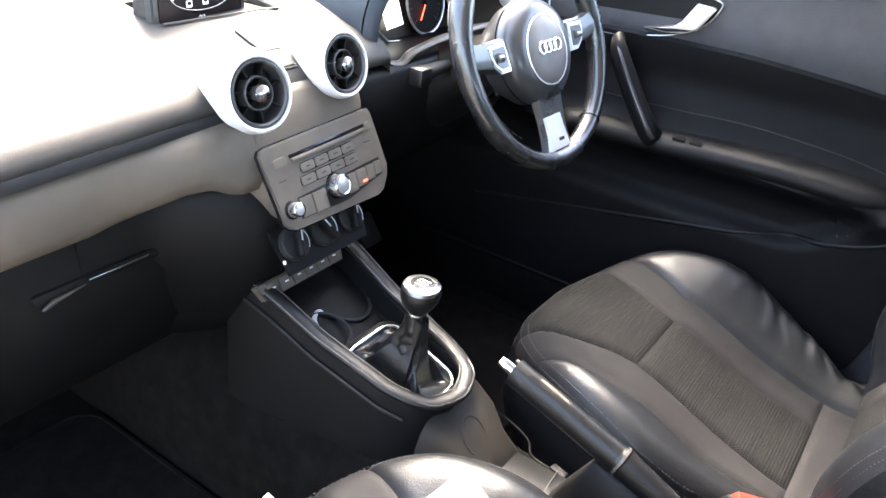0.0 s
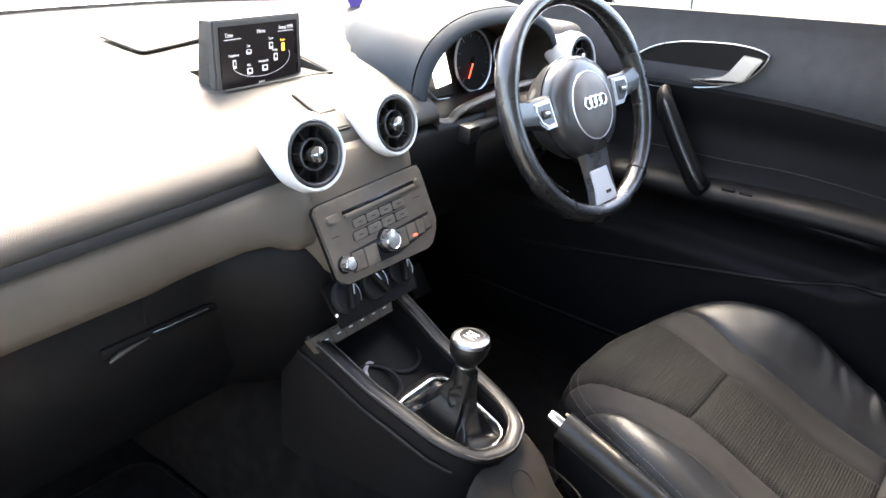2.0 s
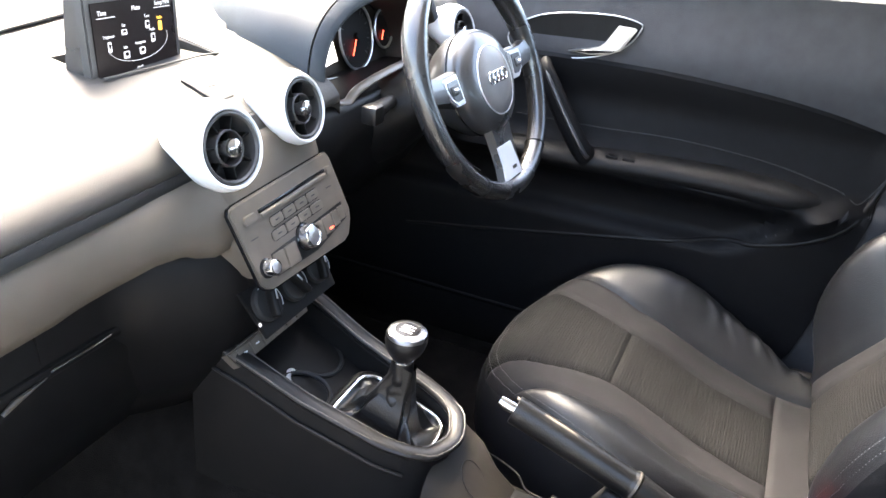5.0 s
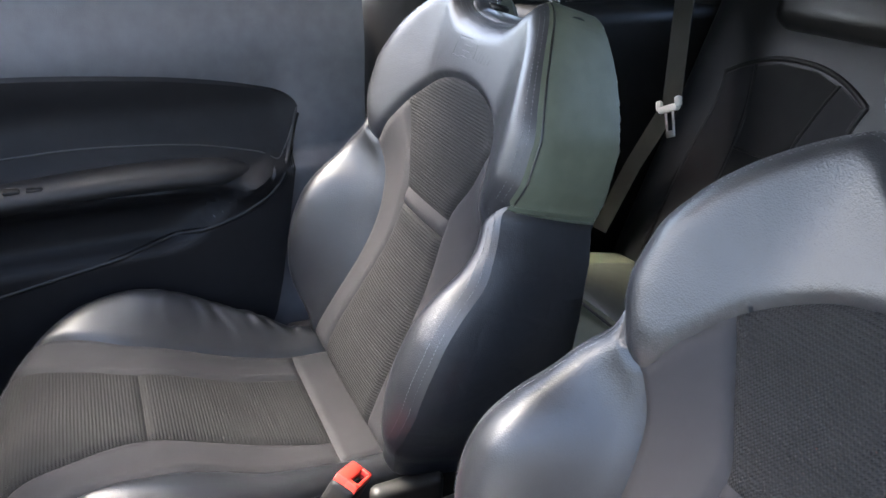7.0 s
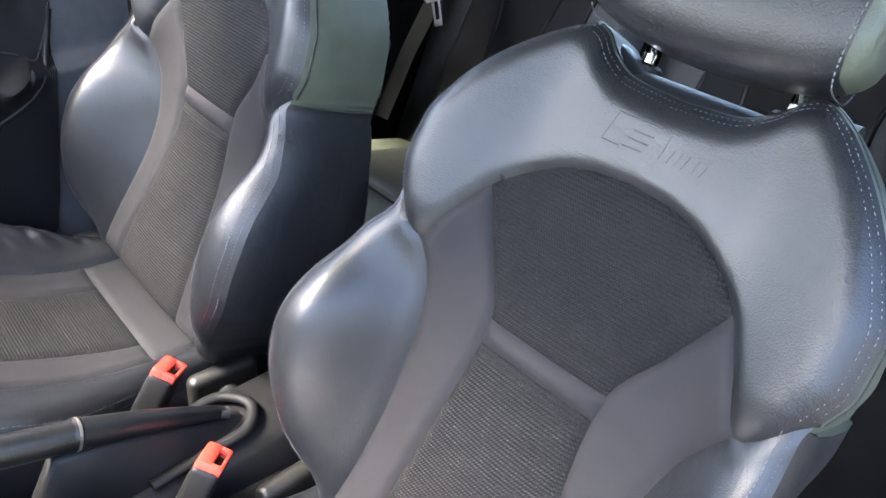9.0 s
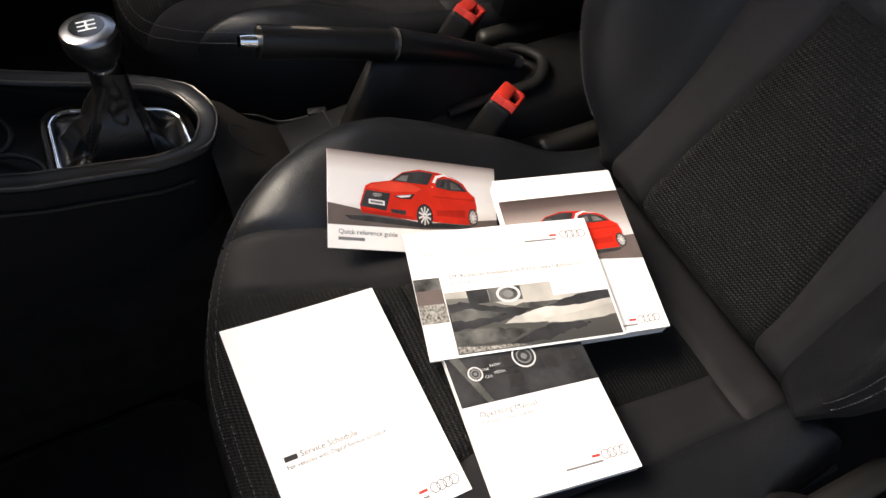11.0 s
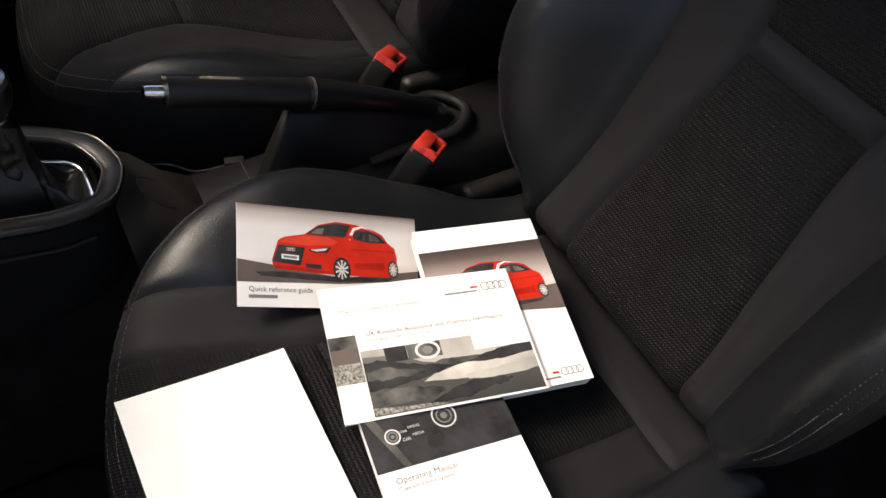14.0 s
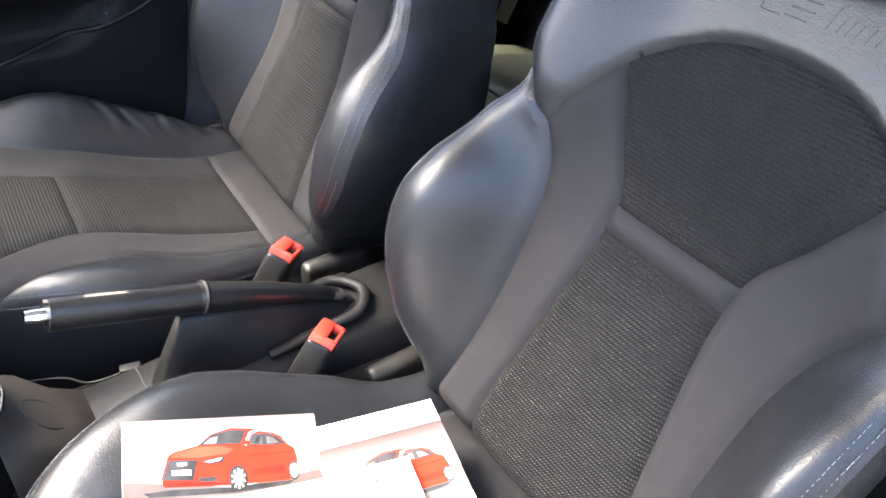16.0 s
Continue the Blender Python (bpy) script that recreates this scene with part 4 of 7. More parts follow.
for x, y in ((-0.075, 0.004), (0.078, 0.012)):
    part("printed_mark", on_face(box(-0.006, 0.006, -0.0006, 0.0006, 0, 0.0003, 0), x, y, 0.005), "ink", radio)

clim = empty("climate_controls", "black climate control panel with three rotary dials", "climate control", (0.013, 0.17, 0.51))
CN = Vector((0, -0.84, 0.54)).normalized()
CU = Vector((0, 0.54, 0.84)).normalized()
CF = basis(Vector((-0.004, 0.160, 0.516)), Vector((1, 0, 0)), CU, CN)
part("panel", xf(plate([(-0.079, 0.028), (0.079, 0.028), (0.073, -0.032), (-0.073, -0.032)], 0.004, 0.001), CF), "black", clim)
for x in (-0.051, 0.0, 0.051):
    d = part("dial", xf(lathe([(0.0, 0.0), (0.0215, 0.0), (0.021, 0.006), (0.019, 0.008), (0.0, 0.008)], 40), CF @ Matrix.Translation((x, 0.002, 0.004))), "rubber", clim, "black rotary dial")
    # Open bright arc stands in for the glint on the edge of the dial.
    part("dial_glint", xf(tube([(x + 0.0205 * math.cos(a), 0.002 + 0.0205 * math.sin(a), 0.011) for a in np.linspace(-0.6, 1.9, 24)], 0.0007, 6), CF), "alu", d, "thin bright arc standing for a glint on the dial")
    part("dial_grip", xf(box(-0.0045, 0.0045, -0.019, 0.019, 0, 0.014, 0.004, 3), CF @ Matrix.Translation((x, 0.002, 0.010)) @ pose(0, 0, 0, 0, 0, -20 if x else 25)), "black", d)
    part("pointer", xf(box(-0.0011, 0.0011, 0.001, 0.0145, 0, 0.0008, 0.0003), CF @ Matrix.Translation((x, 0.002, 0.0240)) @ pose(0, 0, 0, 0, 0, -20 if x else 25)), "alu", d)
part("blue_mark", xf(box(-0.002, 0.002, -0.002, 0.002, 0, 0.0004, 0), CF @ Matrix.Translation((-0.074, -0.014, 0.0045))), "icon", clim)
bar = empty("switch_bar", "grey strip of push switches below the climate dials", "switch panel", (0.008, 0.2, 0.44))
SB = basis(Vector((-0.012, 0.190, 0.446)), Vector((1, 0, 0)), CU, CN)
part("strip", xf(plate([(-0.079, 0.010), (0.079, 0.010), (0.072, -0.011), (-0.072, -0.011)], 0.012, 0.002), SB), "band", bar)
for k in range(6):
    x = -0.056 + k * 0.0224
    part("push_switch", xf(box(-0.0103, 0.0103, -0.008, 0.008, 0.010, 0.0145, 0.0012), SB @ Matrix.Translation((x, 0, 0))), "band", bar)
    part("switch_mark", xf(box(-0.003, 0.003, -0.001, 0.001, 0.0145, 0.0149, 0), SB @ Matrix.Translation((x, 0, 0))), "white", bar)


# air vents
def air_vent(x, y, z, yaw=0.0, tilt=-14.0, scale=1.0, lean=0.0):
    v = empty("air_vent", "round air vent with a satin silver bezel and black vanes", "air vent", (x, y, z), "air vents")
    m = pose(x, y, z, 90 + tilt, 0, yaw) @ Matrix.Diagonal((scale, scale, scale, 1))
    # teardrop housing reaching back into the pad
    rings = []
    for r, d, up, side in ((0.0455, 0.003, 0.0, 0.0), (0.0475, -0.001, 0.0005, 0.0), (0.0500, -0.009, 0.002, 0.0), (0.0490, -0.020, 0.006, lean * 0.3), (0.0430, -0.036, 0.014, lean * 0.6), (0.034, -0.052, 0.022, lean), (0.022, -0.068, 0.029, lean), (0.008, -0.080, 0.034, lean)):
        rings.append([(r * math.cos(a) + side, r * math.sin(a) * (1 if d > -0.03 else 0.86) + up, d) for a in np.linspace(0, 2 * math.pi, 56, endpoint=False)])
    part("housing", xf(loft(rings, caps=False), m), "silver", v, "satin silver teardrop housing")
    part("bezel", xf(lathe([(0.0405, -0.006), (0.0405, 0.002), (0.0415, 0.0046), (0.0440, 0.0052), (0.0457, 0.0030)], 64), m), "silver", v, "satin silver ring")
    part("inner_ring", xf(lathe([(0.0403, 0.0020), (0.0403, -0.0225), (0.0352, -0.0225), (0.0352, 0.0022), (0.0372, 0.0045), (0.0395, 0.0040), (0.0403, 0.0020)], 56), m), "dialgrey", v, "dark grey turning ring")
    part("throat", xf(lathe([(0.0, -0.022), (0.0365, -0.022), (0.0365, -0.024), (0, -0.024)], 40), m), "rubber", v)
    part("middle_ring", xf(lathe([(0.0205, 0.000), (0.0205, -0.018), (0.0180, -0.018), (0.0180, 0.000), (0.0192, 0.0014), (0.0205, 0.000)], 40), m), "dialgrey", v)
    for k in range(7):
        part("vane", xf(box(0.0195, 0.0365, -0.0011, 0.0011, -0.018, -0.002, 0.0005), m @ pose(0, 0, 0, 0, 0, 360 / 7 * k + 15)), "black", v)
    for k in (60, 150):
        part("vane", xf(box(-0.019, 0.019, -0.0011, 0.0011, -0.018, -0.006, 0.0005), m @ pose(0, 0, 0, 0, 0, k)), "black", v)
    knob = part("centre_knob", xf(lathe([(0.0, -0.018), (0.0070, -0.018), (0.0085, -0.004), (0.0105, 0.002), (0.0105, 0.005)], 28), m), "dialgrey", v)
    part("knob_face", xf(lathe([(0.0106, 0.0045), (0.0100, 0.0075), (0.0065, 0.0095), (0.0, 0.0102)], 28), m), "chrome", knob, "polished knob face")
    return v


air_vent(-0.099, 0.160, 0.717, -6, scale=0.89, lean=-0.012)
air_vent(0.062, 0.184, 0.715, -2, scale=0.87, lean=-0.012)
air_vent(0.575, 0.19, 0.735, -6, scale=0.90, lean=-0.02)

# pop-up display
disp = empty("display_screen", "pop-up colour display showing a menu, raised from the dashboard", "display", (0, 0.34, 0.75))
DF = pose(-0.011, 0.349, 0.782, 88, 2.0, 10)
part("screen_frame", xf(plate(rrect(0.164, 0.096, 0.003), 0.010, 0.0015), DF @ Matrix.Translation((0, 0, -0.0105))), "dialgrey", disp, "dark grey frame")
part("screen_case", xf(loft([[(-0.080, -0.05, -0.0105), (0.080, -0.05, -0.0105), (0.080, 0.0475, -0.0105), (-0.080, 0.0475, -0.0105)], [(-0.079, -0.05, -0.036), (0.079, -0.05, -0.036), (0.079, 0.046, -0.024), (-0.079, 0.046, -0.024)]]), DF), "wheelskin", disp, "dark blue grey case", angle=30)
part("case_top", xf(box(-0.0815, 0.0815, 0.0472, 0.0490, -0.030, -0.002, 0.0008), DF), "silver", disp, "pale top edge")
part("display_panel", xf(plate(rrect(0.146, 0.081, 0.002), 0.0012), DF @ Matrix.Translation((0.0, 0.0, -0.0006))), "screen", disp, "black glossy display panel")
DF = DF @ Matrix.Diagonal((0.92, 0.95, 1, 1))


def screen_text(t, size, x, y, material="icon"):
    part("menu_word", xf(letters(t, size, 0.0001), DF @ Matrix.Translation((x, y, 0.0011))), material, disp)


screen_text("Menu", 0.0075, -0.008, 0.030)
screen_text("Time", 0.0075, -0.070, 0.029)
screen_text("Setup MMI", 0.0072, 0.038, 0.032)
for t, x, y in (("Telephone", -0.066, 0.0045), ("Car", -0.030, 0.014), ("Tone", 0.015, 0.020), ("Info", -0.031, -0.010), ("Navigation", -0.008, -0.008), ("Media", 0.022, 0.004), ("Radio", 0.040, 0.016)):
    screen_text(t, 0.0048, x, y, "amber" if t == "Radio" else "icon")
for x0, x1, y in ((-0.072, -0.040, 0.0265), (0.036, 0.070, 0.0295)):
    part("menu_line", xf(box(x0, x1, y - 0.0007, y, 0.0008, 0.0013, 0), DF), "icon", disp)
for x, y, w, h, mt in ((-0.055, -0.005, 0.006, 0.011, "icon"), (-0.026, 0.008, 0.010, 0.006, "icon"), (0.020, 0.012, 0.008, 0.009, "icon"), (-0.026, -0.017, 0.011, 0.008, "icon"), (0.005, -0.016, 0.011, 0.008, "icon"), (0.029, -0.004, 0.008, 0.010, "icon"), (0.046, 0.008, 0.007, 0.011, "amber")):
    rim2 = plate(rrect(w, h, 0.0015), 0.0003)
    part("menu_icon", xf(rim2, DF @ Matrix.Translation((x, y, 0.0008))), mt, disp)
    part("icon_centre", xf(plate(rrect(w * 0.6, h * 0.5, 0.001), 0.0003), DF @ Matrix.Translation((x, y + 0.0008, 0.0011))), "screen" if mt == "icon" else "amber", disp)
part("menu_arc", xf(tube([(0.060 * math.cos(a), -0.004 + 0.022 * math.sin(a), 0.0008) for a in np.linspace(math.pi * 1.08, math.pi * 2.08, 30)], 0.00025, 4), DF), "icon", disp)
part("status_line", xf(letters("12:17", 0.0055, 0.0001), DF @ Matrix.Translation((-0.010, -0.036, 0.0011))), "icon", disp)
# well behind the display and buttons in the pad
part("speaker_grille", xf(plate([(-0.105, 0.567), (-0.098, 0.488), (-0.092, 0.480), (-0.01, 0.500), (0.085, 0.525), (0.090, 0.60), (0.07, 0.625)], 0.0022, 0.0008), pose(0, 0, 0.7705, 0, 0, 0) @ Matrix.Rotation(radians(5.2), 4, "X") @ Matrix.Translation((0, 0, -0.0405))), "grille", dash, "fine grey speaker grille in the top pad")
pad_y, pad_h = zip(*sorted((y, z) for x, y, z in dash_profile(0.15)[:11]))


def pad_strip(x0, x1, y0, y1, lift):
    """A thin slab that follows the pad between two lines."""
    rings = []
    for y in np.linspace(y0, y1, 8):
        z = float(np.interp(y, pad_y, pad_h))
        e = 0.0005 if y in (y0, y1) else 0.0
        rings.append([(x0 + (y - 0.25) * 0.06, y, z - 0.003), (x0 + (y - 0.25) * 0.06, y, z + lift - 0.0005 - e), (x0 + 0.0006 + (y - 0.25) * 0.06, y, z + lift - e), (x1 - 0.0006 + (y - 0.25) * 0.06, y, z + lift - e), (x1 + (y - 0.25) * 0.06, y, z + lift - 0.0005 - e), (x1 + (y - 0.25) * 0.06, y, z - 0.003)])
    return loft(rings)


# Dark fill puts the shade of the open well into its colour.
part("screen_well", loft([[(-0.0815, 0.3255, z), (0.0875, 0.3255, z), (0.0875, 0.3995, z), (-0.0815, 0.3995, z)] for z in (0.749, 0.728, 0.726)]), "rubber", dash, "dark block standing for the shade in the display well")
part("well_trim", tube([(-0.088, 0.3235, 0.7535), (-0.01, 0.3275, 0.7525), (0.060, 0.3270, 0.7535), (0.090, 0.3235, 0.7525), (0.0955, 0.400, 0.7645)], 0.0022, 8, flat=0.6), "dash", dash, "thin pale trim round the well")
part("button_gap", pad_strip(-0.0150, 0.0180, 0.2165, 0.2925, 0.0004), "rubber", dash)
for k in range(3):
    part("pad_button", pad_strip(-0.0128, 0.0158, 0.2188 + 0.0242 * k, 0.2412 + 0.0242 * k, 0.0014), "dash", dash, "flat push button in the top pad")


# ---- instruments and steering wheel ----
cl = empty("instrument_cluster", "instrument cluster with round dials under a charcoal hood", "instrument cluster", (0.36, 0.28, 0.72))
HC = Vector((0.36, 0.30, 0.715))


def hood_ring(y, rx, rz, dz, shift=0.0):
    return [(HC.x + shift + rx * math.copysign(abs(math.cos(a)) ** 0.8, math.cos(a)), y, HC.z + dz + rz * math.copysign(abs(math.sin(a)) ** 0.8, math.sin(a)) * (1 if math.sin(a) > 0 else 0.75)) for a in np.linspace(0, 2 * math.pi, 64, endpoint=False)]


outer = [hood_ring(0.56, 0.03, 0.03, 0.035, 0.02), hood_ring(0.52, 0.08, 0.05, 0.032, 0.02), hood_ring(0.43, 0.150, 0.086, 0.022, 0.01), hood_ring(0.36, 0.186, 0.106, 0.012), hood_ring(0.29, 0.200, 0.116, 0.006), hood_ring(0.240, 0.200, 0.116, 0.0)]
lip = [hood_ring(0.238, 0.199, 0.115, 0.0), hood_ring(0.226, 0.194, 0.110, -0.001), hood_ring(0.222, 0.187, 0.103, -0.002), hood_ring(0.226, 0.180, 0.096, -0.003), hood_ring(0.27, 0.166, 0.084, -0.004), hood_ring(0.317, 0.156, 0.077, -0.004)]
part("hood", loft(outer, caps=False), "hood", cl, "dark hood with the sky's reflection painted in as blue grey", angle=70)
part("hood_lip", loft(lip[:4], caps=False), "hood", cl, "dark rounded lip of the hood", angle=70)
# Brown grey here stands for reflections and glare inside the cluster.
part("hood_lining", loft(lip[3:], caps=False), "nose", cl, "hood lining tinted brown grey for the reflection in it", angle=70)
part("cluster_plate", xf(plate([(0.162 * math.cos(a), 0.084 * math.sin(a)) for a in np.linspace(0, 2 * math.pi, 40, endpoint=False)], 0.004), pose(HC.x, 0.314, HC.z - 0.004, 80, 0, 0)), "nose", cl, "dial plate tinted brown grey for the glare on it")
CP = pose(HC.x, 0.306, HC.z - 0.004, 80, 0, 0)
for x, r in ((0.042, 0.050), (-0.128, 0.030), (0.135, 0.030)):
    part("dial_bezel", xf(tube([(x + r * 1.03 * math.cos(a), 0.022 + r * 1.03 * math.sin(a), 0.006) for a in np.linspace(0, 2 * math.pi, 48, endpoint=False)], 0.0022, 8, True), CP), "alu", cl, "silver dial ring")
    dl = part("dial_face", xf(cyl(r, 0.003, 40), CP @ Matrix.Translation((x, 0.022, 0.001))), "black", cl)
    DT = CP @ Matrix.Translation((x, 0.022, 0.0))
    for k in range(25):
        part("tick", xf(box(r * (0.80 if k % 3 else 0.74), r * 0.90, -0.0005, 0.0005, 0.004, 0.0044, 0), DT @ pose(0, 0, 0, 0, 0, -45 + 270 * k / 24)), "dialgrey" if k % 3 else "ink2", dl)
    part("needle", xf(box(-0.004, r * 0.66, -0.0009, 0.0009, 0.006, 0.0072, 0.0003), DT @ pose(0, 0, 0, 0, 0, 238)), "redglow", dl, "red needle")
    part("needle_cap", xf(cyl(r * 0.12, 0.006, 20, 0.002), DT @ Matrix.Translation((0, 0, 0.004))), "black", dl)
part("trip_display", xf(plate([(-0.082, 0.056), (-0.037, 0.060), (-0.022, -0.006), (-0.062, -0.010)], 0.002), CP @ Matrix.Translation((0, 0, 0.003))), "lcd", cl, "bright white lit display")
part("display_surround", xf(tube([(-0.094, 0.060, 0.008), (-0.099, 0.030, 0.008), (-0.090, -0.008, 0.009), (-0.070, -0.026, 0.010), (-0.03, -0.030, 0.010)], 0.0014, 8), CP), "alu", cl, "silver arc beside the display")
part("cluster_trim", tube(spline([(0.172, 0.226, 0.706), (0.190, 0.222, 0.688), (0.225, 0.218, 0.680), (0.248, 0.214, 0.694), (0.317, 0.210, 0.705), (0.42, 0.212, 0.708), (0.50, 0.222, 0.700)], 30), [0.003] * 5 + [0.0085] * 25, 12, flat=0.6), "button", cl, "satin lower trim of the cluster")
part("column_shroud", loft([[(0.37 + r * math.cos(a), y, z + r * 0.8 * math.sin(a)) for a in np.linspace(0, 2 * math.pi, 24, endpoint=False)] for y, z, r in ((0.40, 0.55, 0.10), (0.30, 0.58, 0.10), (0.20, 0.635, 0.085), (0.135, 0.68, 0.055))]), "black", cl, "black steering column shroud")
for sx, ex in ((-0.06, -0.165), (0.06, 0.165)):
    part("column_stalk", tube([(0.37 + sx, 0.19, 0.67), (0.37 + ex * 0.7, 0.175, 0.678), (0.37 + ex, 0.165, 0.68)], [0.009, 0.010, 0.013], 12), "black", cl, "black column stalk")
    part("stalk_end", xf(box(-0.006, 0.022, -0.012, 0.012, -0.013, 0.013, 0.005), Matrix.Translation((0.37 + ex - (0.008 if ex > 0 else 0.014), 0.163, 0.68))), "gaiter", cl)
part("fascia_beside_hood", box(0.57, 0.665, 0.225, 0.42, 0.66, 0.785, 0.03, 4), "dash", cl, "pale side panel beside the hood")

WC = Vector((0.330, 0.060, 0.7235))
WN = Vector((-0.147, -0.902, 0.405)).normalized()
WX = Vector((0, 0, 1)).cross(WN).normalized()
WX = -WX if WX.x < 0 else WX
WU = WN.cross(WX).normalized()
WF = basis(WC, WX, WU, WN) @ Matrix.Rotation(radians(4), 4, "Z") @ Matrix.Scale(0.972, 4)
wheel = empty("steering_wheel", "black leather three-spoke steering wheel with silver trim", "steering wheel", WC)
RW = 0.1575
turn = np.linspace(0, 2 * math.pi, 120, endpoint=False)
circ = [(RW * math.cos(a), RW * math.sin(a) * (1.0 if math.sin(a) > 0 else 1.07), 0) for a in turn]
rad = [0.0142 + 0.0020 * (math.exp(-((math.degrees(a) - 30) / 16) ** 2) + math.exp(-((math.degrees(a) - 150) / 16) ** 2)) for a in turn]
part("rim", xf(tube(circ, rad, 20, True, flat=1.12), WF), "wheelskin", wheel, "black leather rim")
for a0 in (36, 144, 236, 308):
    a = radians(a0)
    part("rim_seam", xf(tube([((RW + 0.0148 * math.cos(b)) * math.cos(a), (RW * (1 if a0 < 180 else 1.07) + 0.0148 * math.cos(b)) * math.sin(a), 0.0162 * math.sin(b)) for b in np.linspace(0, 2 * math.pi, 28, endpoint=False)], 0.0009, 5, True), WF), "black", wheel)
for sgn in (0, 180):
    for lo, hi in ((0.22, 0.95), (-0.95, -0.22)):
        th = [(0.1437 * math.cos(a * (1 if sgn == 0 else -1) + radians(sgn)), 0.1425 * math.sin(a * (1 if sgn == 0 else -1) + radians(sgn)), 0.004) for a in np.linspace(lo, hi, 40)]
        part("rim_stitching", xf(stitches(th, 0.0048, 0.0030, 0.0009), WF), "stitch", wheel, "pale stitching inside the rim")
rings = []
for r, z in ((0.062, -0.055), (0.074, -0.034), (0.077, -0.012), (0.0755, 0.002), (0.071, 0.010), (0.060, 0.0165), (0.05, 0.019), (0.004, 0.020)):
    rings.append([(r * math.cos(a), -0.004 + r * math.sin(a) * (0.95 if math.sin(a) > 0 else 1.04), z) for a in np.linspace(0, 2 * math.pi, 56, endpoint=False)])
hub = part("airbag_cover", xf(loft(rings), WF), "padskin", wheel, "round black airbag cover")
part("hub_joint", xf(tube([(0.0775 * math.cos(a), -0.004 + 0.0775 * math.sin(a) * (0.95 if math.sin(a) > 0 else 1.04), -0.012) for a in np.linspace(0, 2 * math.pi, 56, endpoint=False)], 0.0011, 6, True), WF), "gloss", hub)
rings = []
for r, z in ((0.0500, 0.0165), (0.0495, 0.0195), (0.0475, 0.0210), (0.030, 0.0235), (0.003, 0.0245)):
    rings.append([(r * math.cos(a) * 0.92, -0.008 + r * math.sin(a), z) for a in np.linspace(0, 2 * math.pi, 48, endpoint=False)])
part("centre_pad", xf(loft(rings), WF), "padtop", hub, "satin centre pad")
part("pad_ring", xf(tube([(0.0500 * math.cos(a) * 0.92, -0.008 + 0.0500 * math.sin(a), 0.0195) for a in np.linspace(0, 2 * math.pi, 56, endpoint=False)], 0.0012, 6, True), WF), "alu", hub)
for k in range(4):
    part("badge_ring", xf(tube([(-0.0180 + 0.012 * k + 0.0080 * math.cos(a), -0.004 + 0.0080 * math.sin(a), 0.0258) for a in np.linspace(0, 2 * math.pi, 28, endpoint=False)], 0.0013, 6, True), WF), "chrome", hub, "chrome ring of the badge")
for sgn in (-1, 1):
    sp = [[(sgn * x, y + dy * k, z * 0.8 - 0.010 + 0.06 * (x - 0.06)) for dy, z in ((-0.028, 0.0), (-0.022, 0.016), (0.0, 0.02), (0.020, 0.016), (0.024, 0.0), (0.0, -0.012))] for x, y, k in ((0.055, 0.002, 1.0), (0.085, 0.002, 0.95), (0.12, 0.006, 0.75), (0.150, 0.012, 0.8))]
    sk = part("spoke", xf(loft(sp), WF), "padskin", wheel, "black spoke", angle=50)
    sw = part("spoke_trim", xf(plate([(sgn * x, y) for x, y in ((0.074, -0.022), (0.096, -0.022), (0.108, -0.012), (0.116, 0.006), (0.114, 0.018), (0.078, 0.020))], 0.006, 0.002), WF @ Matrix.Translation((0, 0, 0.003))), "alu", sk, "silver switch surround")
    part("switch_field", xf(plate([(sgn * x, y) for x, y in ((0.080, -0.015), (0.094, -0.016), (0.104, -0.009), (0.110, 0.005), (0.108, 0.013), (0.082, 0.014))], 0.0014, 0.0005), WF @ Matrix.Translation((0, 0, 0.0085))), "padskin", sw, "black field of the switches")
    part("spoke_switch", xf(box(-0.009, 0.009, -0.0065, 0.0065, 0, 0.004, 0.0018), WF @ Matrix.Translation((sgn * 0.096, 0.000, 0.0085))), "dialgrey", sw)
    part("switch_roller", xf(cyl(0.0032, 0.009, 14, 0.0006), WF @ Matrix.Translation((sgn * 0.096 - 0.0045, 0.0, 0.0118)) @ pose(0, 0, 0, 0, 90, 0)), "alu", sw)
sp = [[(dx * k, y, z - 0.006) for dx, z in ((-0.030, 0.0), (-0.026, 0.012), (0.026, 0.012), (0.030, 0.0), (0.0, -0.010))] for y, k in ((-0.06, 1.15), (-0.09, 1.0), (-0.13, 0.95), (-0.165, 1.15))]
sk = part("spoke", xf(loft(sp), WF), "padskin", wheel, "black lower spoke", angle=50)
part("spoke_badge", xf(plate(rrect(0.012, 0.005, 0.001), 0.001), WF @ Matrix.Translation((0.004, -0.140, 0.0078))), "ink", sk)
part("spoke_plate", xf(plate([(-0.027, -0.102), (0.014, -0.102), (0.017, -0.120), (0.024, -0.154), (-0.030, -0.154), (-0.025, -0.130)], 0.003, 0.001), WF @ Matrix.Translation((0, 0, 0.0050))), "silver", sk, "bright silver plate on the lower spoke")
part("ignition_lock", xf(cyl(0.012, 0.02, 20, 0.002), basis(Vector((0.45, 0.19, 0.60)), (1, 0, 0), WU, WN)), "chrome", cl, "chrome ignition lock")

# ---- centre console ----
con = empty("centre_console", "dark plastic centre console with a satin rim and a storage tray", "centre console", (0, 0.05, 0.2))


def con_z(y):
    return float(np.interp(y, [-0.11, -0.06, 0.0, 0.1, 0.17, 0.24], [0.362, 0.368, 0.383, 0.414, 0.446, 0.47]))


def con_w(y):
    return float(np.interp(y, [-0.064, -0.059, -0.050, -0.028, 0.0, 0.1, 0.2], [0.010, 0.028, 0.042, 0.055, 0.063, 0.073, 0.082]))


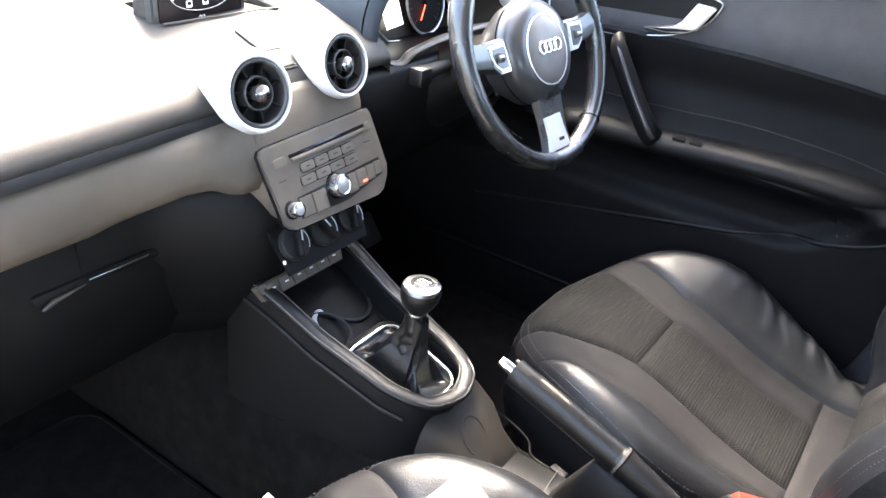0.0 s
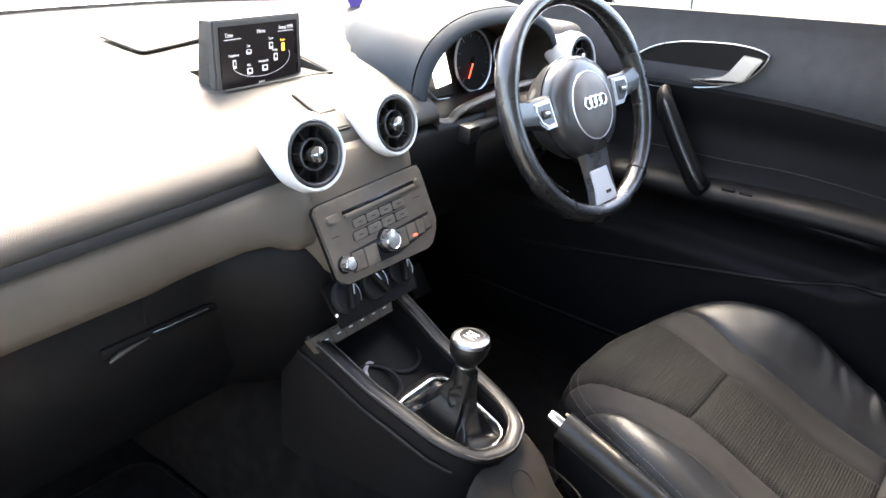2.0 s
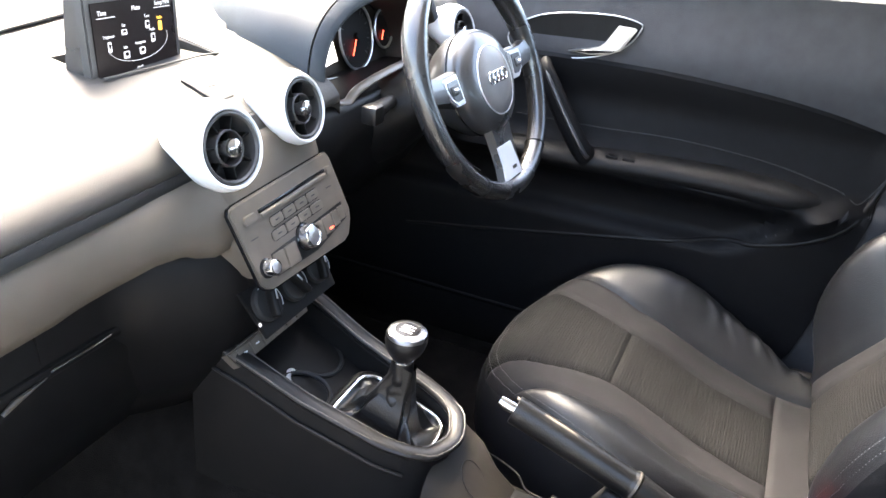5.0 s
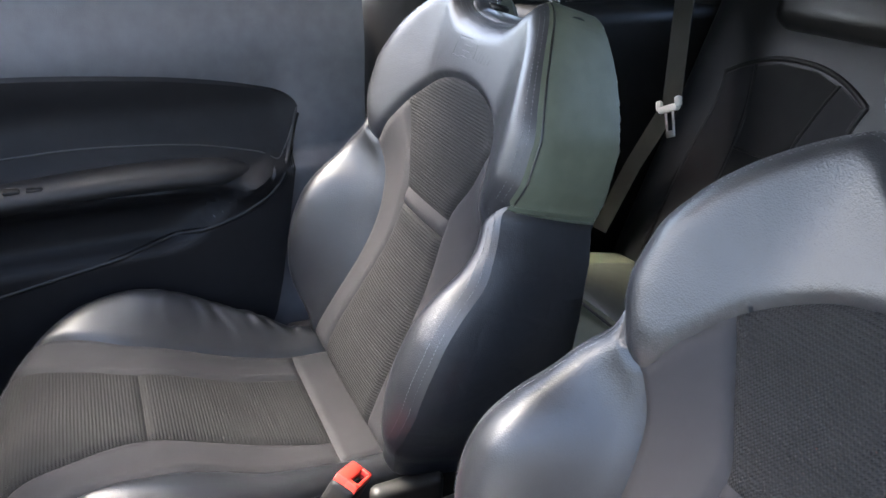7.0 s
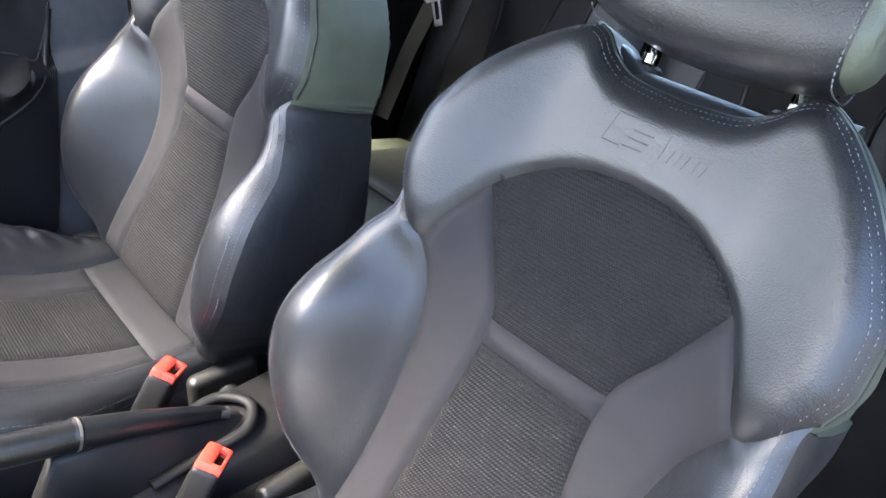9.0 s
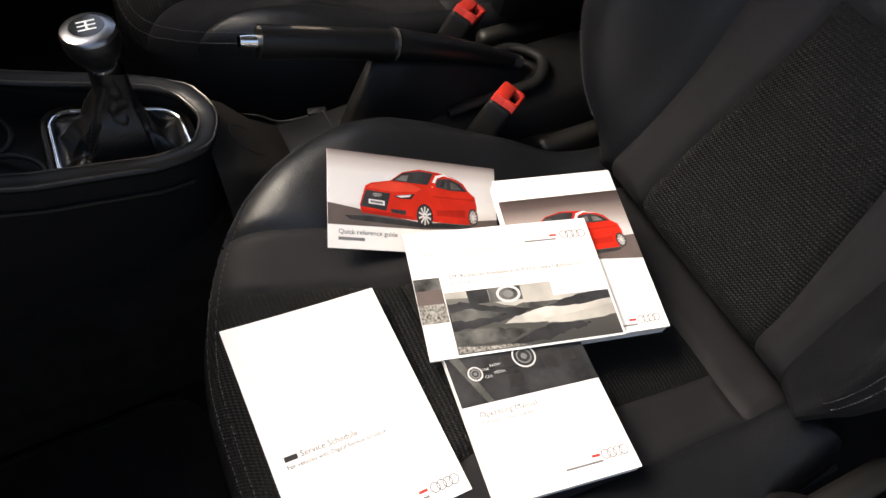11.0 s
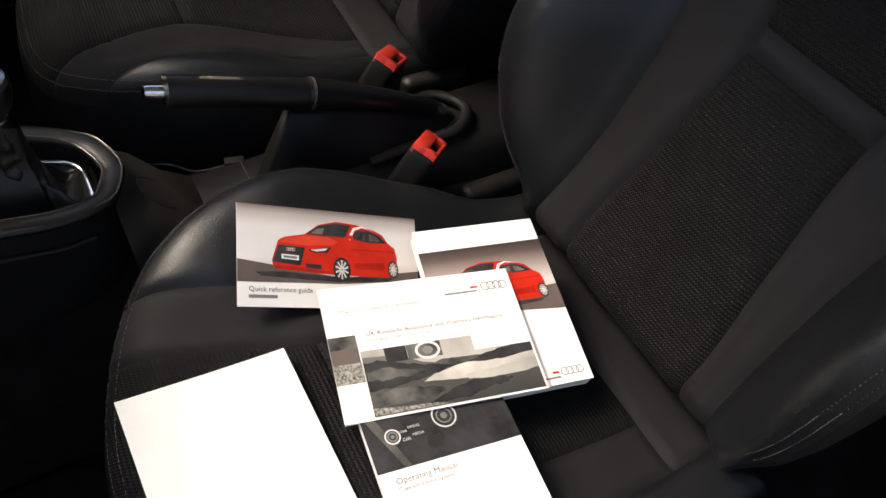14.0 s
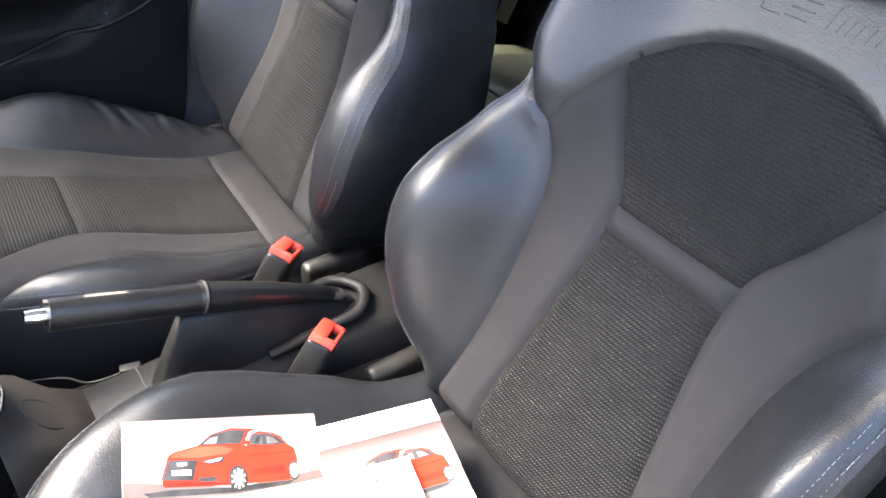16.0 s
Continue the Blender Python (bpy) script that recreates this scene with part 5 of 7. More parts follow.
CX = 0.006
left = [(CX - con_w(y), y, con_z(y)) for y in np.linspace(0.225, -0.064, 26)]
right = [(CX + con_w(y), y, con_z(y)) for y in np.linspace(-0.064, 0.225, 26)]
loop = spline(left + right, 90)
part("rim", tube(loop, 0.0108, 16, flat=0.55), "trim", con, "dark satin rim")
# Two thin bright lines stand in for the highlights along the rim.
for f in (0.115, -0.115):
    part("rim_highlight", tube([p + Vector(((p.x - CX) * f, (-0.009 if f > 0 else 0.009) * float(smooth((-0.02 - p.y) / 0.04)), 0.0036)) for p in loop], 0.0011, 8), "trimedge", con, "thin bright line painted as a highlight along the rim")
part("side_ledge", tube([(CX - con_w(y) - 0.0145, y, con_z(y) - 0.024) for y in np.linspace(0.22, -0.03, 24)], 0.0022, 8), "trim", con, "thin ledge below the rim")
rings = []
for y in np.linspace(0.24, -0.064, 26):
    w, z = con_w(y) + 0.006, con_z(y)
    rings.append([(CX - w * 1.3, y, floor_z), (CX - w * 1.22, y, 0.22), (CX - w * 1.1, y, z - 0.03), (CX - w, y, z - 0.004), (CX - w + 0.012, y, z - 0.012), (CX - w + 0.015, y, z - 0.045), (CX + w - 0.015, y, z - 0.045), (CX + w - 0.012, y, z - 0.012), (CX + w, y, z - 0.004), (CX + w * 1.1, y, z - 0.03), (CX + w * 1.22, y, 0.22), (CX + w * 1.3, y, floor_z)])
part("body", loft(rings), "black", con, angle=50)
part("tray", box(CX - 0.07, CX + 0.07, 0.10, 0.225, 0.345, 0.36, 0.004), "rubber", con, "black storage tray")
for x, y in ((CX - 0.035, 0.125), (CX + 0.036, 0.15)):
    part("cup_holder_ring", xf(tube([(0.034 * math.cos(a), 0.034 * math.sin(a), 0) for a in np.linspace(0, 2 * math.pi, 40, endpoint=False)], 0.003, 8, True), pose(x, y, 0.388, 14, 0, 0)), "rubber", con, "black cup holder ring")
part("tray_clip", tube(spline([(CX - 0.040, 0.135, 0.392), (CX - 0.030, 0.150, 0.396), (CX - 0.014, 0.158, 0.396), (CX - 0.006, 0.156, 0.392)], 16), 0.0034, 10, flat=0.5), "silver", con, "bright crescent clip in the tray")
part("socket_ring", xf(tube([(0.013 * math.cos(a), 0.013 * math.sin(a), 0) for a in np.linspace(0, 2 * math.pi, 28, endpoint=False)], 0.0016, 6, True), pose(CX - 0.02, 0.212, 0.405, 60, 0, 0)), "chrome", con, "chrome ring of the power socket")
# sloping nose behind the gear lever and the rear part of the console
rings = []
for y, w, z in ((-0.055, 0.066, 0.352), (-0.085, 0.062, 0.335), (-0.11, 0.056, 0.305), (-0.14, 0.052, 0.285), (-0.20, 0.052, 0.285), (-0.30, 0.054, 0.29), (-0.42, 0.056, 0.295), (-0.55, 0.06, 0.29), (-0.68, 0.06, 0.27)):
    rings.append([(CX - w * 1.35, y, floor_z), (CX - w * 1.25, y, z - 0.05), (CX - w, y, z - 0.012), (CX - w + 0.012, y, z), (CX, y, z + 0.004), (CX + w - 0.012, y, z), (CX + w, y, z - 0.012), (CX + w * 1.25, y, z - 0.05), (CX + w * 1.35, y, floor_z)])
part("rear_cover", loft(rings[3:]), "black", con, "dark rear cover of the console", angle=60)
part("nose", loft(rings[:4]), "nose", con, "brown grey nose behind the lever", angle=60)
part("oval_plug", xf(tube([(0.020 * math.cos(a), 0.026 * math.sin(a), 0) for a in np.linspace(0, 2 * math.pi, 32, endpoint=False)], 0.0008, 5, True), basis(Vector((CX - 0.006, -0.098, 0.322)), (1, 0, 0), Vector((0, 0.62, 0.78)), Vector((0, -0.78, 0.62)))), "rubber", con, "thin oval joint of a cover plug")
part("panel_joint", tube([(CX - 0.052, -0.205, 0.272), (CX - 0.038, -0.2, 0.288), (CX + 0.04, -0.198, 0.288)], 0.0012, 6), "rubber", con)

# gear lever
gl = empty("gear_lever", "gear lever with a black leather gaiter and a silver capped knob", "gear lever", (0, 0.02, 0.37))
GF = basis(Vector((0.004, 0.022, 0.362)), Vector((1, 0, 0)), Vector((0, 0.96, 0.28)), Vector((0, -0.28, 0.96)))
fr = [(x, y - 0.0) for x, y in rrect(0.098, 0.126, 0.024, 8)]
fr = [(x * (1.0 + 0.06 * (y / 0.06)), y) for x, y in fr]
part("gaiter_frame", xf(tube([(x, y, 0.004) for x, y in fr], 0.0038, 12, True, flat=0.8), GF), "chrome", gl, "chrome frame round the gaiter")
part("frame_plate", xf(tube([(x * 1.07, y * 1.055, 0.0005) for x, y in fr], 0.0066, 12, True, flat=0.5), GF), "trim", gl, "dark satin border outside the chrome")
rings = []
tip = Vector((0.003, 0.008, 0.085))
for f in np.linspace(0, 1, 30):
    ring = []
    swell = math.sin(math.pi * min(1.0, f * 1.15)) ** 0.8
    for x, y in rrect(0.094, 0.122, 0.024, 16):
        a = math.atan2(y, x)
        fold = 1 + swell * (0.10 * math.sin(5 * a + 4 * f) + 0.07 * math.sin(11 * a - 5 * f + 1))
        k2 = (1 - f ** 0.85) + f ** 0.85 * 0.19
        ring.append(Vector((x * k2 * fold + tip.x * f, y * k2 * fold + tip.y * f, 0.002 + 0.012 * f + 0.076 * f ** 2.6 + swell * (0.006 * math.sin(3 * a + 1) + 0.0055 * math.sin(9 * a + 7 * f) + 0.004 * math.sin(15 * a - 9 * f)))))
    rings.append(ring)
part("gaiter", xf(loft(rings, caps=False), GF), "gaiter", gl, "creased black leather gaiter")
for col in (8, 25, 42, 59):
    part("gaiter_seam", xf(stitches([r[col] + Vector((0, 0, 0.0012)) for r in rings[:24]], 0.0042, 0.0030, 0.0005), GF), "stitch", gl, "pale stitched seam")
base, top = GF @ Vector((0.003, 0.008, 0.062)), Vector((0.016, 0.010, 0.494))
ax = (top - base).normalized()
LF = basis(base, Vector((1, 0, 0)), ax.cross(Vector((1, 0, 0))).normalized(), ax)
H = (top - base).length
sleeve = []
for f in np.linspace(0, 1, 26):
    r = 0.0215 - 0.0085 * f ** 0.7 + 0.0011 * math.sin(31 * f) * (1 - f)
    z = -0.034 + (H * 0.45 + 0.034) * f
    sleeve.append([LF @ Vector((r * (1 + 0.10 * (1 - f) * math.sin(4 * a + 9 * f) + 0.05 * math.sin(7 * a - 14 * f) * (1 - f)) * math.cos(a), r * (1 + 0.10 * (1 - f) * math.sin(4 * a + 9 * f)) * math.sin(a), z)) for a in np.linspace(0, 2 * math.pi, 36, endpoint=False)])
part("lever_sleeve", loft(sleeve), "gaiter", gl, "gathered black leather round the stick")
part("sleeve_seam", stitches([r[24] + (r[24] - LF @ Vector((0, 0, 0.02))).normalized() * 0.0003 for r in sleeve[:22]], 0.0042, 0.0030, 0.0005), "stitch", gl)
part("lever_collar", xf(lathe([(0.0118, H * 0.42), (0.0134, H * 0.43), (0.0134, H * 0.46), (0.0120, H * 0.47)], 28), LF), "chrome", gl, "chrome collar")
part("knob", xf(lathe([(0.0, H * 0.46), (0.0128, H * 0.46), (0.0160, H * 0.52), (0.0202, H * 0.60), (0.0236, H * 0.70), (0.0252, H * 0.80), (0.0250, H * 0.90), (0.0225, H * 0.965), (0.0, H * 0.97)], 36), LF), "gaiter", gl, "black leather knob")
part("knob_cap", xf(lathe([(0.0245, H * 0.88), (0.0247, H * 0.915), (0.0232, H * 0.965), (0.019, H * 0.99), (0.016, H * 0.997), (0.0, H * 1.004)], 40), LF), "smoked", gl, "dark polished cap")
cap_z = H * 1.0045
part("shift_plate", xf(lathe([(0.0, H * 0.998), (0.0150, H * 0.994), (0.0152, H * 1.001), (0.0, H * 1.0075)], 36), LF), "gloss", gl, "gloss black disc of the shift pattern")
cap_z = H * 1.0085
for x in (-0.006, 0.0, 0.006):
    part("pattern_line", xf(box(x - 0.0009, x + 0.0009, -0.0078, 0.0078, cap_z - 0.0012, cap_z, 0.0003), LF), "white", gl)
part("pattern_line", xf(box(-0.0068, 0.0068, -0.0009, 0.0009, cap_z - 0.0012, cap_z + 0.0002, 0.0003), LF), "white", gl)

# handbrake
hb = empty("handbrake", "black leather handbrake lever with a chrome button", "handbrake", (0, -0.3, 0.3))
hp = [Vector((CX, -0.132, 0.440)), Vector((CX, -0.18, 0.424)), Vector((CX, -0.25, 0.3995)), Vector((CX, -0.275, 0.391))]
part("grip", tube(spline(hp, 24), [0.0155] * 22 + [0.0165, 0.0168], 16, flat=1.15), "gaiter", hb, "black leather grip")
part("release_button", tube([(CX, -0.114, 0.446), (CX, -0.120, 0.444), (CX, -0.136, 0.439)], [0.0062, 0.0072, 0.0072], 20), "chrome", hb, "chrome release button")
part("grip_trim", tube([(CX, -0.1335, 0.4565), (CX, -0.18, 0.4415), (CX, -0.25, 0.4165), (CX, -0.270, 0.4095)], [0.0024, 0.0030, 0.0030, 0.0024], 8, flat=0.5), "button", hb, "satin strip on the grip")
part("sleeve_end", tube([(CX, -0.434, 0.318), (CX, -0.446, 0.311)], [0.0088, 0.0080], 14), "dialgrey", hb, "small satin end of the sleeve")
part("grip_ring", tube([(CX, -0.274, 0.3915), (CX, -0.277, 0.3905)], 0.0169, 18, flat=1.15), "trimedge", hb, "thin satin ring")
part("sleeve", tube(spline([(CX, -0.278, 0.390), (CX, -0.34, 0.364), (CX, -0.40, 0.335), (CX, -0.440, 0.314)], 16), [0.0160 - 0.00055 * k for k in range(16)], 16, flat=1.2), "gaiter", hb, "black leather sleeve")
boot = []
for y, top, w in ((-0.205, 0.287, 0.016), (-0.225, 0.330, 0.018), (-0.25, 0.378, 0.020), (-0.30, 0.366, 0.024), (-0.36, 0.345, 0.028), (-0.41, 0.322, 0.030), (-0.45, 0.304, 0.026), (-0.48, 0.290, 0.016)):
    base = 0.283
    boot.append([(CX - w * 1.3, y, base), (CX - w, y, base + (top - base) * 0.35), (CX - 0.011, y, top - 0.006), (CX - 0.006, y, top), (CX + 0.006, y, top), (CX + 0.011, y, top - 0.006), (CX + w, y, base + (top - base) * 0.35), (CX + w * 1.3, y, base)])
part("boot", loft(boot), "black", hb, "black boot under the lever", angle=70)

slot = spline([(CX + 0.036, -0.33, 0.300), (CX + 0.036, -0.41, 0.304), (CX + 0.033, -0.455, 0.306), (CX, -0.478, 0.307), (CX - 0.033, -0.455, 0.306), (CX - 0.036, -0.41, 0.304), (CX - 0.036, -0.33, 0.300)], 50)
part("brake_slot_rim", tube(slot, 0.0075, 12, flat=0.8), "black", con, "rounded rim of the handbrake slot")
part("belt_guide", tube(spline([(CX - 0.052, -0.272, 0.286), (CX - 0.056, -0.262, 0.310), (CX - 0.056, -0.240, 0.316), (CX - 0.056, -0.224, 0.302), (CX - 0.055, -0.222, 0.284)], 24), 0.0055, 10), "gaiter", con, "black plastic loop on the console flank")
cable = empty("loose_cable", "thin black cable looped beside the handbrake", "cable", (0.11, -0.1, 0.25))
part("cord", tube(spline([(0.055, -0.075, 0.290), (0.085, -0.055, 0.285), (0.118, -0.075, 0.262), (0.112, -0.125, 0.250), (0.075, -0.150, 0.262), (0.062, -0.185, 0.270)], 40), 0.0016, 8), "black", cable, "black cord")
part("plug", xf(box(-0.006, 0.006, -0.012, 0.012, -0.004, 0.004, 0.002), pose(0.062, -0.195, 0.272, 0, 0, -15)), "black", cable)


# ---- driver's door ----
dr = empty("driver_side_door", "closed driver's door with black vinyl trim and a silver handle", "car door", (0.66, -0.2, 0.1))
DX = 0.668


def door_x(y, z):
    """How far the trim stands from the middle of the car."""
    arm = 0.045 * math.exp(-((z - 0.525) / 0.028) ** 2) * float(smooth((y + 0.53) / 0.12)) * float(smooth((0.28 - y) / 0.1))
    top = 0.02 * float(smooth((z - 0.70) / 0.10))
    scoop = 0.016 * math.exp(-((z - 0.635) / 0.045) ** 2) * float(smooth((y + 0.56) / 0.06))
    low = 0.03 * float(smooth((0.44 + 0.12 * float(smooth((-0.3 - y) / 0.2)) - z) / 0.03))
    return DX - arm + top + scoop - low


ys, zs = np.linspace(-0.672, 0.62, 100), np.linspace(0.16, 0.815, 90)
bm = bmesh.new()
grid = [[bm.verts.new((door_x(y, z), y, z + (0.012 + 0.055 * (0.176 - y) / 0.45) * float(smooth((z - 0.6) / 0.2)) * 0.45)) for z in zs] for y in ys]
for a, b in zip(grid, grid[1:]):
    for i in range(len(zs) - 1):
        bm.faces.new((a[i], a[i + 1], b[i + 1], b[i]))
part("trim_panel", bm, "door", dr)
part("door_core", box(0.715, 0.80, -0.672, 0.62, 0.10, 0.80, 0.01), "paint", dr)
# scooped insert above the armrest
ins = spline([(-0.544, 0.632), (-0.53, 0.586), (-0.506, 0.549), (-0.467, 0.563), (-0.372, 0.582), (-0.277, 0.590), (-0.181, 0.593), (-0.062, 0.588), (0.10, 0.586)], 80)
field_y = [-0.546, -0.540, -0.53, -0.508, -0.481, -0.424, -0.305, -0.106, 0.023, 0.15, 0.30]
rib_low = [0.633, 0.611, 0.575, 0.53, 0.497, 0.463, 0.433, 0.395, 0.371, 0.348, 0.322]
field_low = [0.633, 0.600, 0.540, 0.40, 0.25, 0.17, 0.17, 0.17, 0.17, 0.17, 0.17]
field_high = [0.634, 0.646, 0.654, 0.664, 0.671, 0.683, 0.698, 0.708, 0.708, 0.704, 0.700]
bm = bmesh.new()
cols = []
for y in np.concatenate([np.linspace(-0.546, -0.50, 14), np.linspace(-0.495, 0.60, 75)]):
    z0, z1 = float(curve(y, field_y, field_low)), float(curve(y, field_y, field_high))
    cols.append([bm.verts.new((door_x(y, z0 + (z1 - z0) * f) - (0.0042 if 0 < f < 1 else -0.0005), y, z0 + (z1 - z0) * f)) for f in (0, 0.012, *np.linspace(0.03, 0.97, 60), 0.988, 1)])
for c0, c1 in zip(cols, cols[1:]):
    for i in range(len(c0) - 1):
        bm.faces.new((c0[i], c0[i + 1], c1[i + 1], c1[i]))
part("trim_insert", bm, "door2", dr, "scooped insert and door pocket, darkened for the shade there")
part("insert_seam", tube([(door_x(p.x, p.y) - 0.0042, p.x, p.y) for p in ins], 0.0013, 6), "rubber", dr)
st = spline([(0.02, 0.600), (-0.15, 0.600), (-0.30, 0.593), (-0.42, 0.577), (-0.50, 0.556)], 60)
part("insert_stitching", stitches([(door_x(p.x, p.y) - 0.002, p.x, p.y) for p in st], 0.006, 0.004, 0.0005), "black", dr, "dark stitched seam")
# armrest
arm = []
for y in np.linspace(0.14, -0.505, 36):
    f = float(smooth((y + 0.505) / 0.12)) * float(smooth((0.17 - y) / 0.06))
    w, h = 0.01 + 0.044 * f, 0.010 + 0.016 * f
    zc = 0.528 + 0.012 * math.exp(-((y + 0.28) / 0.2) ** 2)
    arm.append([(DX + 0.01 - w * max(0.0, math.cos(a)) - (0.012 if math.cos(a) > 0 else 0), y, zc + h * math.sin(a)) for a in np.linspace(-math.pi * 0.6, math.pi * 0.6, 13)] + [(DX + 0.02, y, zc)])
part("armrest", loft(arm), "black", dr, "soft black armrest", angle=60)
part("window_switch", box(0.622, 0.642, -0.110, -0.088, 0.549, 0.5545, 0.002), "black", dr)
part("window_switch", box(0.622, 0.642, -0.140, -0.118, 0.549, 0.5545, 0.002), "black", dr)
# pull grip between the pod and the armrest
gp = spline([(0.655, 0.055, 0.692), (0.628, 0.043, 0.677), (0.618, 0.0, 0.615), (0.616, -0.045, 0.555), (0.635, -0.062, 0.535)], 24)
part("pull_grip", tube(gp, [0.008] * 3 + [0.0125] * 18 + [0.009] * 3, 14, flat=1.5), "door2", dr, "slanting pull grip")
part("grip_ridge", tube([p + Vector((-0.012, -0.006, 0.001)) for p in gp[4:20]], 0.0042, 10), "padskin", dr, "raised inner bar of the pull grip")
# silver inside handle in its pod
pod = spline([(0.135, 0.728), (0.105, 0.757), (0.05, 0.776), (-0.04, 0.785), (-0.092, 0.780), (-0.100, 0.768), (-0.078, 0.735), (-0.03, 0.712), (0.03, 0.700), (0.085, 0.693), (0.12, 0.702)], 60, True)
PX = 0.668
hd = part("handle_pod", tube([(PX, p.x, p.y) for p in pod], 0.0013, 8, True), "alu", dr, "chrome edged handle pod")
bm = bmesh.new()
bm.faces.new([bm.verts.new((PX + 0.004, p.x, p.y)) for p in pod])
part("pod_plate", bm, "black", hd)
H2 = basis(Vector((PX + 0.003, 0, 0)), Vector((0, 1, 0)), Vector((0, 0, 1)), Vector((-1, 0, 0)))
lever = part("inside_handle", xf(plate([(0.019, 0.7160), (-0.01, 0.7235), (-0.034, 0.7300), (-0.044, 0.7390), (-0.062, 0.7700), (-0.090, 0.7690), (-0.0935, 0.7660), (-0.079, 0.7400), (-0.073, 0.7290), (-0.055, 0.7215), (-0.02, 0.7150)], 0.012, 0.003), H2), "alu", hd, "silver inside door handle")
part("handle_groove", xf(plate([(0.008, 0.7180), (-0.028, 0.7240), (-0.066, 0.7280), (-0.056, 0.7235), (-0.02, 0.7170)], 0.0006), H2 @ Matrix.Translation((0, 0, 0.0119))), "black", lever)
# beltline, glass, mirror
part("belt_seal", tube([(0.705, 0.55, 0.799), (0.70, 0.18, 0.812), (0.70, -0.25, 0.836), (0.70, -0.86, 0.872)], 0.009, 8), "rubber", dr)
part("lower_rib", tube([(door_x(y, z) - 0.001, y, z) for y in np.linspace(0.30, -0.544, 70) for z in (float(curve(y, field_y, rib_low)) - 0.004,)], 0.0050, 10), "black", dr, "raised edge round the door pocket")
win = [(0.705, 0.40, 0.81), (0.705, 0.18, 0.815), (0.705, -0.86, 0.875), (0.56, -0.80, 1.19), (0.575, 0.0, 1.17)]
bm = bmesh.new()
bm.faces.new([bm.verts.new(p) for p in win])
pane = part("window_pane", bm, "glass", dr, "clear side window", smooth=False)
pane.visible_shadow = False
mir = empty("door_mirror", "door mirror in a dark housing outside the window", "mirror", (0.82, 0.30, 0.85))
MF = pose(0.845, 0.186, 0.838, 84, 0, -34)
part("housing", xf(loft([[(x * k, y * k, d) for x, y in rrect(0.205, 0.135, 0.045, 7)] for k, d in ((1.0, 0.006), (1.03, 0.0), (1.02, -0.03), (0.8, -0.07), (0.4, -0.085))]), MF), "gloss", mir, "gloss black housing")
part("mirror_glass", xf(plate(rrect(0.188, 0.118, 0.038, 7), 0.002), MF @ Matrix.Translation((0, 0, 0.0062))), "mirror", mir, "bright mirror glass")
part("arm", box(0.70, 0.82, 0.24, 0.29, 0.795, 0.825, 0.01), "gloss", mir)

# ---- sills, pillars, roof, glass ----
for x, n in ((0.69, "sill_right"), (-0.69, "sill_left")):
    s = link(n, box(x - 0.055, x + 0.075, -1.0, 0.7, -0.05, 0.20 if x > 0 else 0.14, 0.015, 3), "black")
    tagged(s, "black plastic door sill", "sill", kind="structure")
    tagged(link("seam_" + n, tube([(x - 0.056 * (1 if x > 0 else -1), -0.9, 0.185 if x > 0 else 0.13), (x - 0.056 * (1 if x > 0 else -1), 0.6, 0.185 if x > 0 else 0.13)], 0.003, 6), "black"), "thin sill edge", "trim", kind="structure")
roofm = loft([[(x, y, z + 0.03 * (1 - (x / 0.6) ** 2)) for x in np.linspace(-0.60, 0.60, 13)] + [(x, y, z + 0.06 + 0.03 * (1 - (x / 0.6) ** 2)) for x in np.linspace(0.60, -0.60, 13)] for y, z in ((-0.08, 1.188), (-0.5, 1.215), (-1.0, 1.20), (-1.6, 1.13))])
tagged(link("ceiling", roofm, "roof"), "grey headliner under the car roof", "ceiling", kind="structure")
for sx in (-1, 1):
    # Unseen rails, added to stop the sun reaching the rear bench.
    tagged(link("roof_rail", tube([(sx * 0.605, -0.08, 1.175), (sx * 0.625, -0.5, 1.185), (sx * 0.615, -1.0, 1.165), (sx * 0.58, -1.5, 1.12)], 0.045, 12), "roof"), "grey roof rail added out of view to keep sun off the bench", "roof rail", kind="structure")
    tagged(link("pillar_front", tube([(sx * 0.72, 0.78, 0.76), (sx * 0.665, 0.33, 0.985), (sx * 0.60, -0.09, 1.19)], [0.035, 0.03, 0.03], 10), "roof"), "grey trimmed windscreen pillar", "pillar", kind="structure")
    tagged(link("pillar_middle", tube([(sx * 0.74, -0.79, 0.05), (sx * 0.735, -0.785, 0.80), (sx * 0.60, -0.76, 1.20)], [0.10, 0.095, 0.06], 16), "black"), "black trimmed door pillar", "pillar", kind="structure")
    tagged(link("pillar_rear", tube([(sx * 0.66, -1.45, 0.75), (sx * 0.56, -1.45, 1.16)], [0.11, 0.07], 12), "black"), "dark rear pillar", "pillar", kind="structure")
bm = bmesh.new()
rows = [[bm.verts.new((x, y0 + (y1 - y0) * f - 0.06 * (x / 0.6) ** 2, z0 + (z1 - z0) * f)) for x in np.linspace(-0.68 + 0.1 * f, 0.68 - 0.1 * f, 13)] for f in np.linspace(0, 1, 6) for y0, y1, z0, z1 in ((0.86, -0.06, 0.775, 1.195),)]
for a, b in zip(rows, rows[1:]):
    for i in range(12):
        bm.faces.new((a[i], a[i + 1], b[i + 1], b[i]))
ws = link("window_front", bm, "glass")
tagged(ws, "clear curved windscreen", "windscreen", kind="structure")
ws.visible_shadow = False
tagged(link("windscreen_seal", tube(spline([(-0.70, 0.74, 0.772), (-0.3, 0.84, 0.778), (0.0, 0.86, 0.78), (0.3, 0.84, 0.778), (0.70, 0.74, 0.772)], 30), 0.008, 8), "rubber"), "black windscreen seal", "trim", kind="structure")
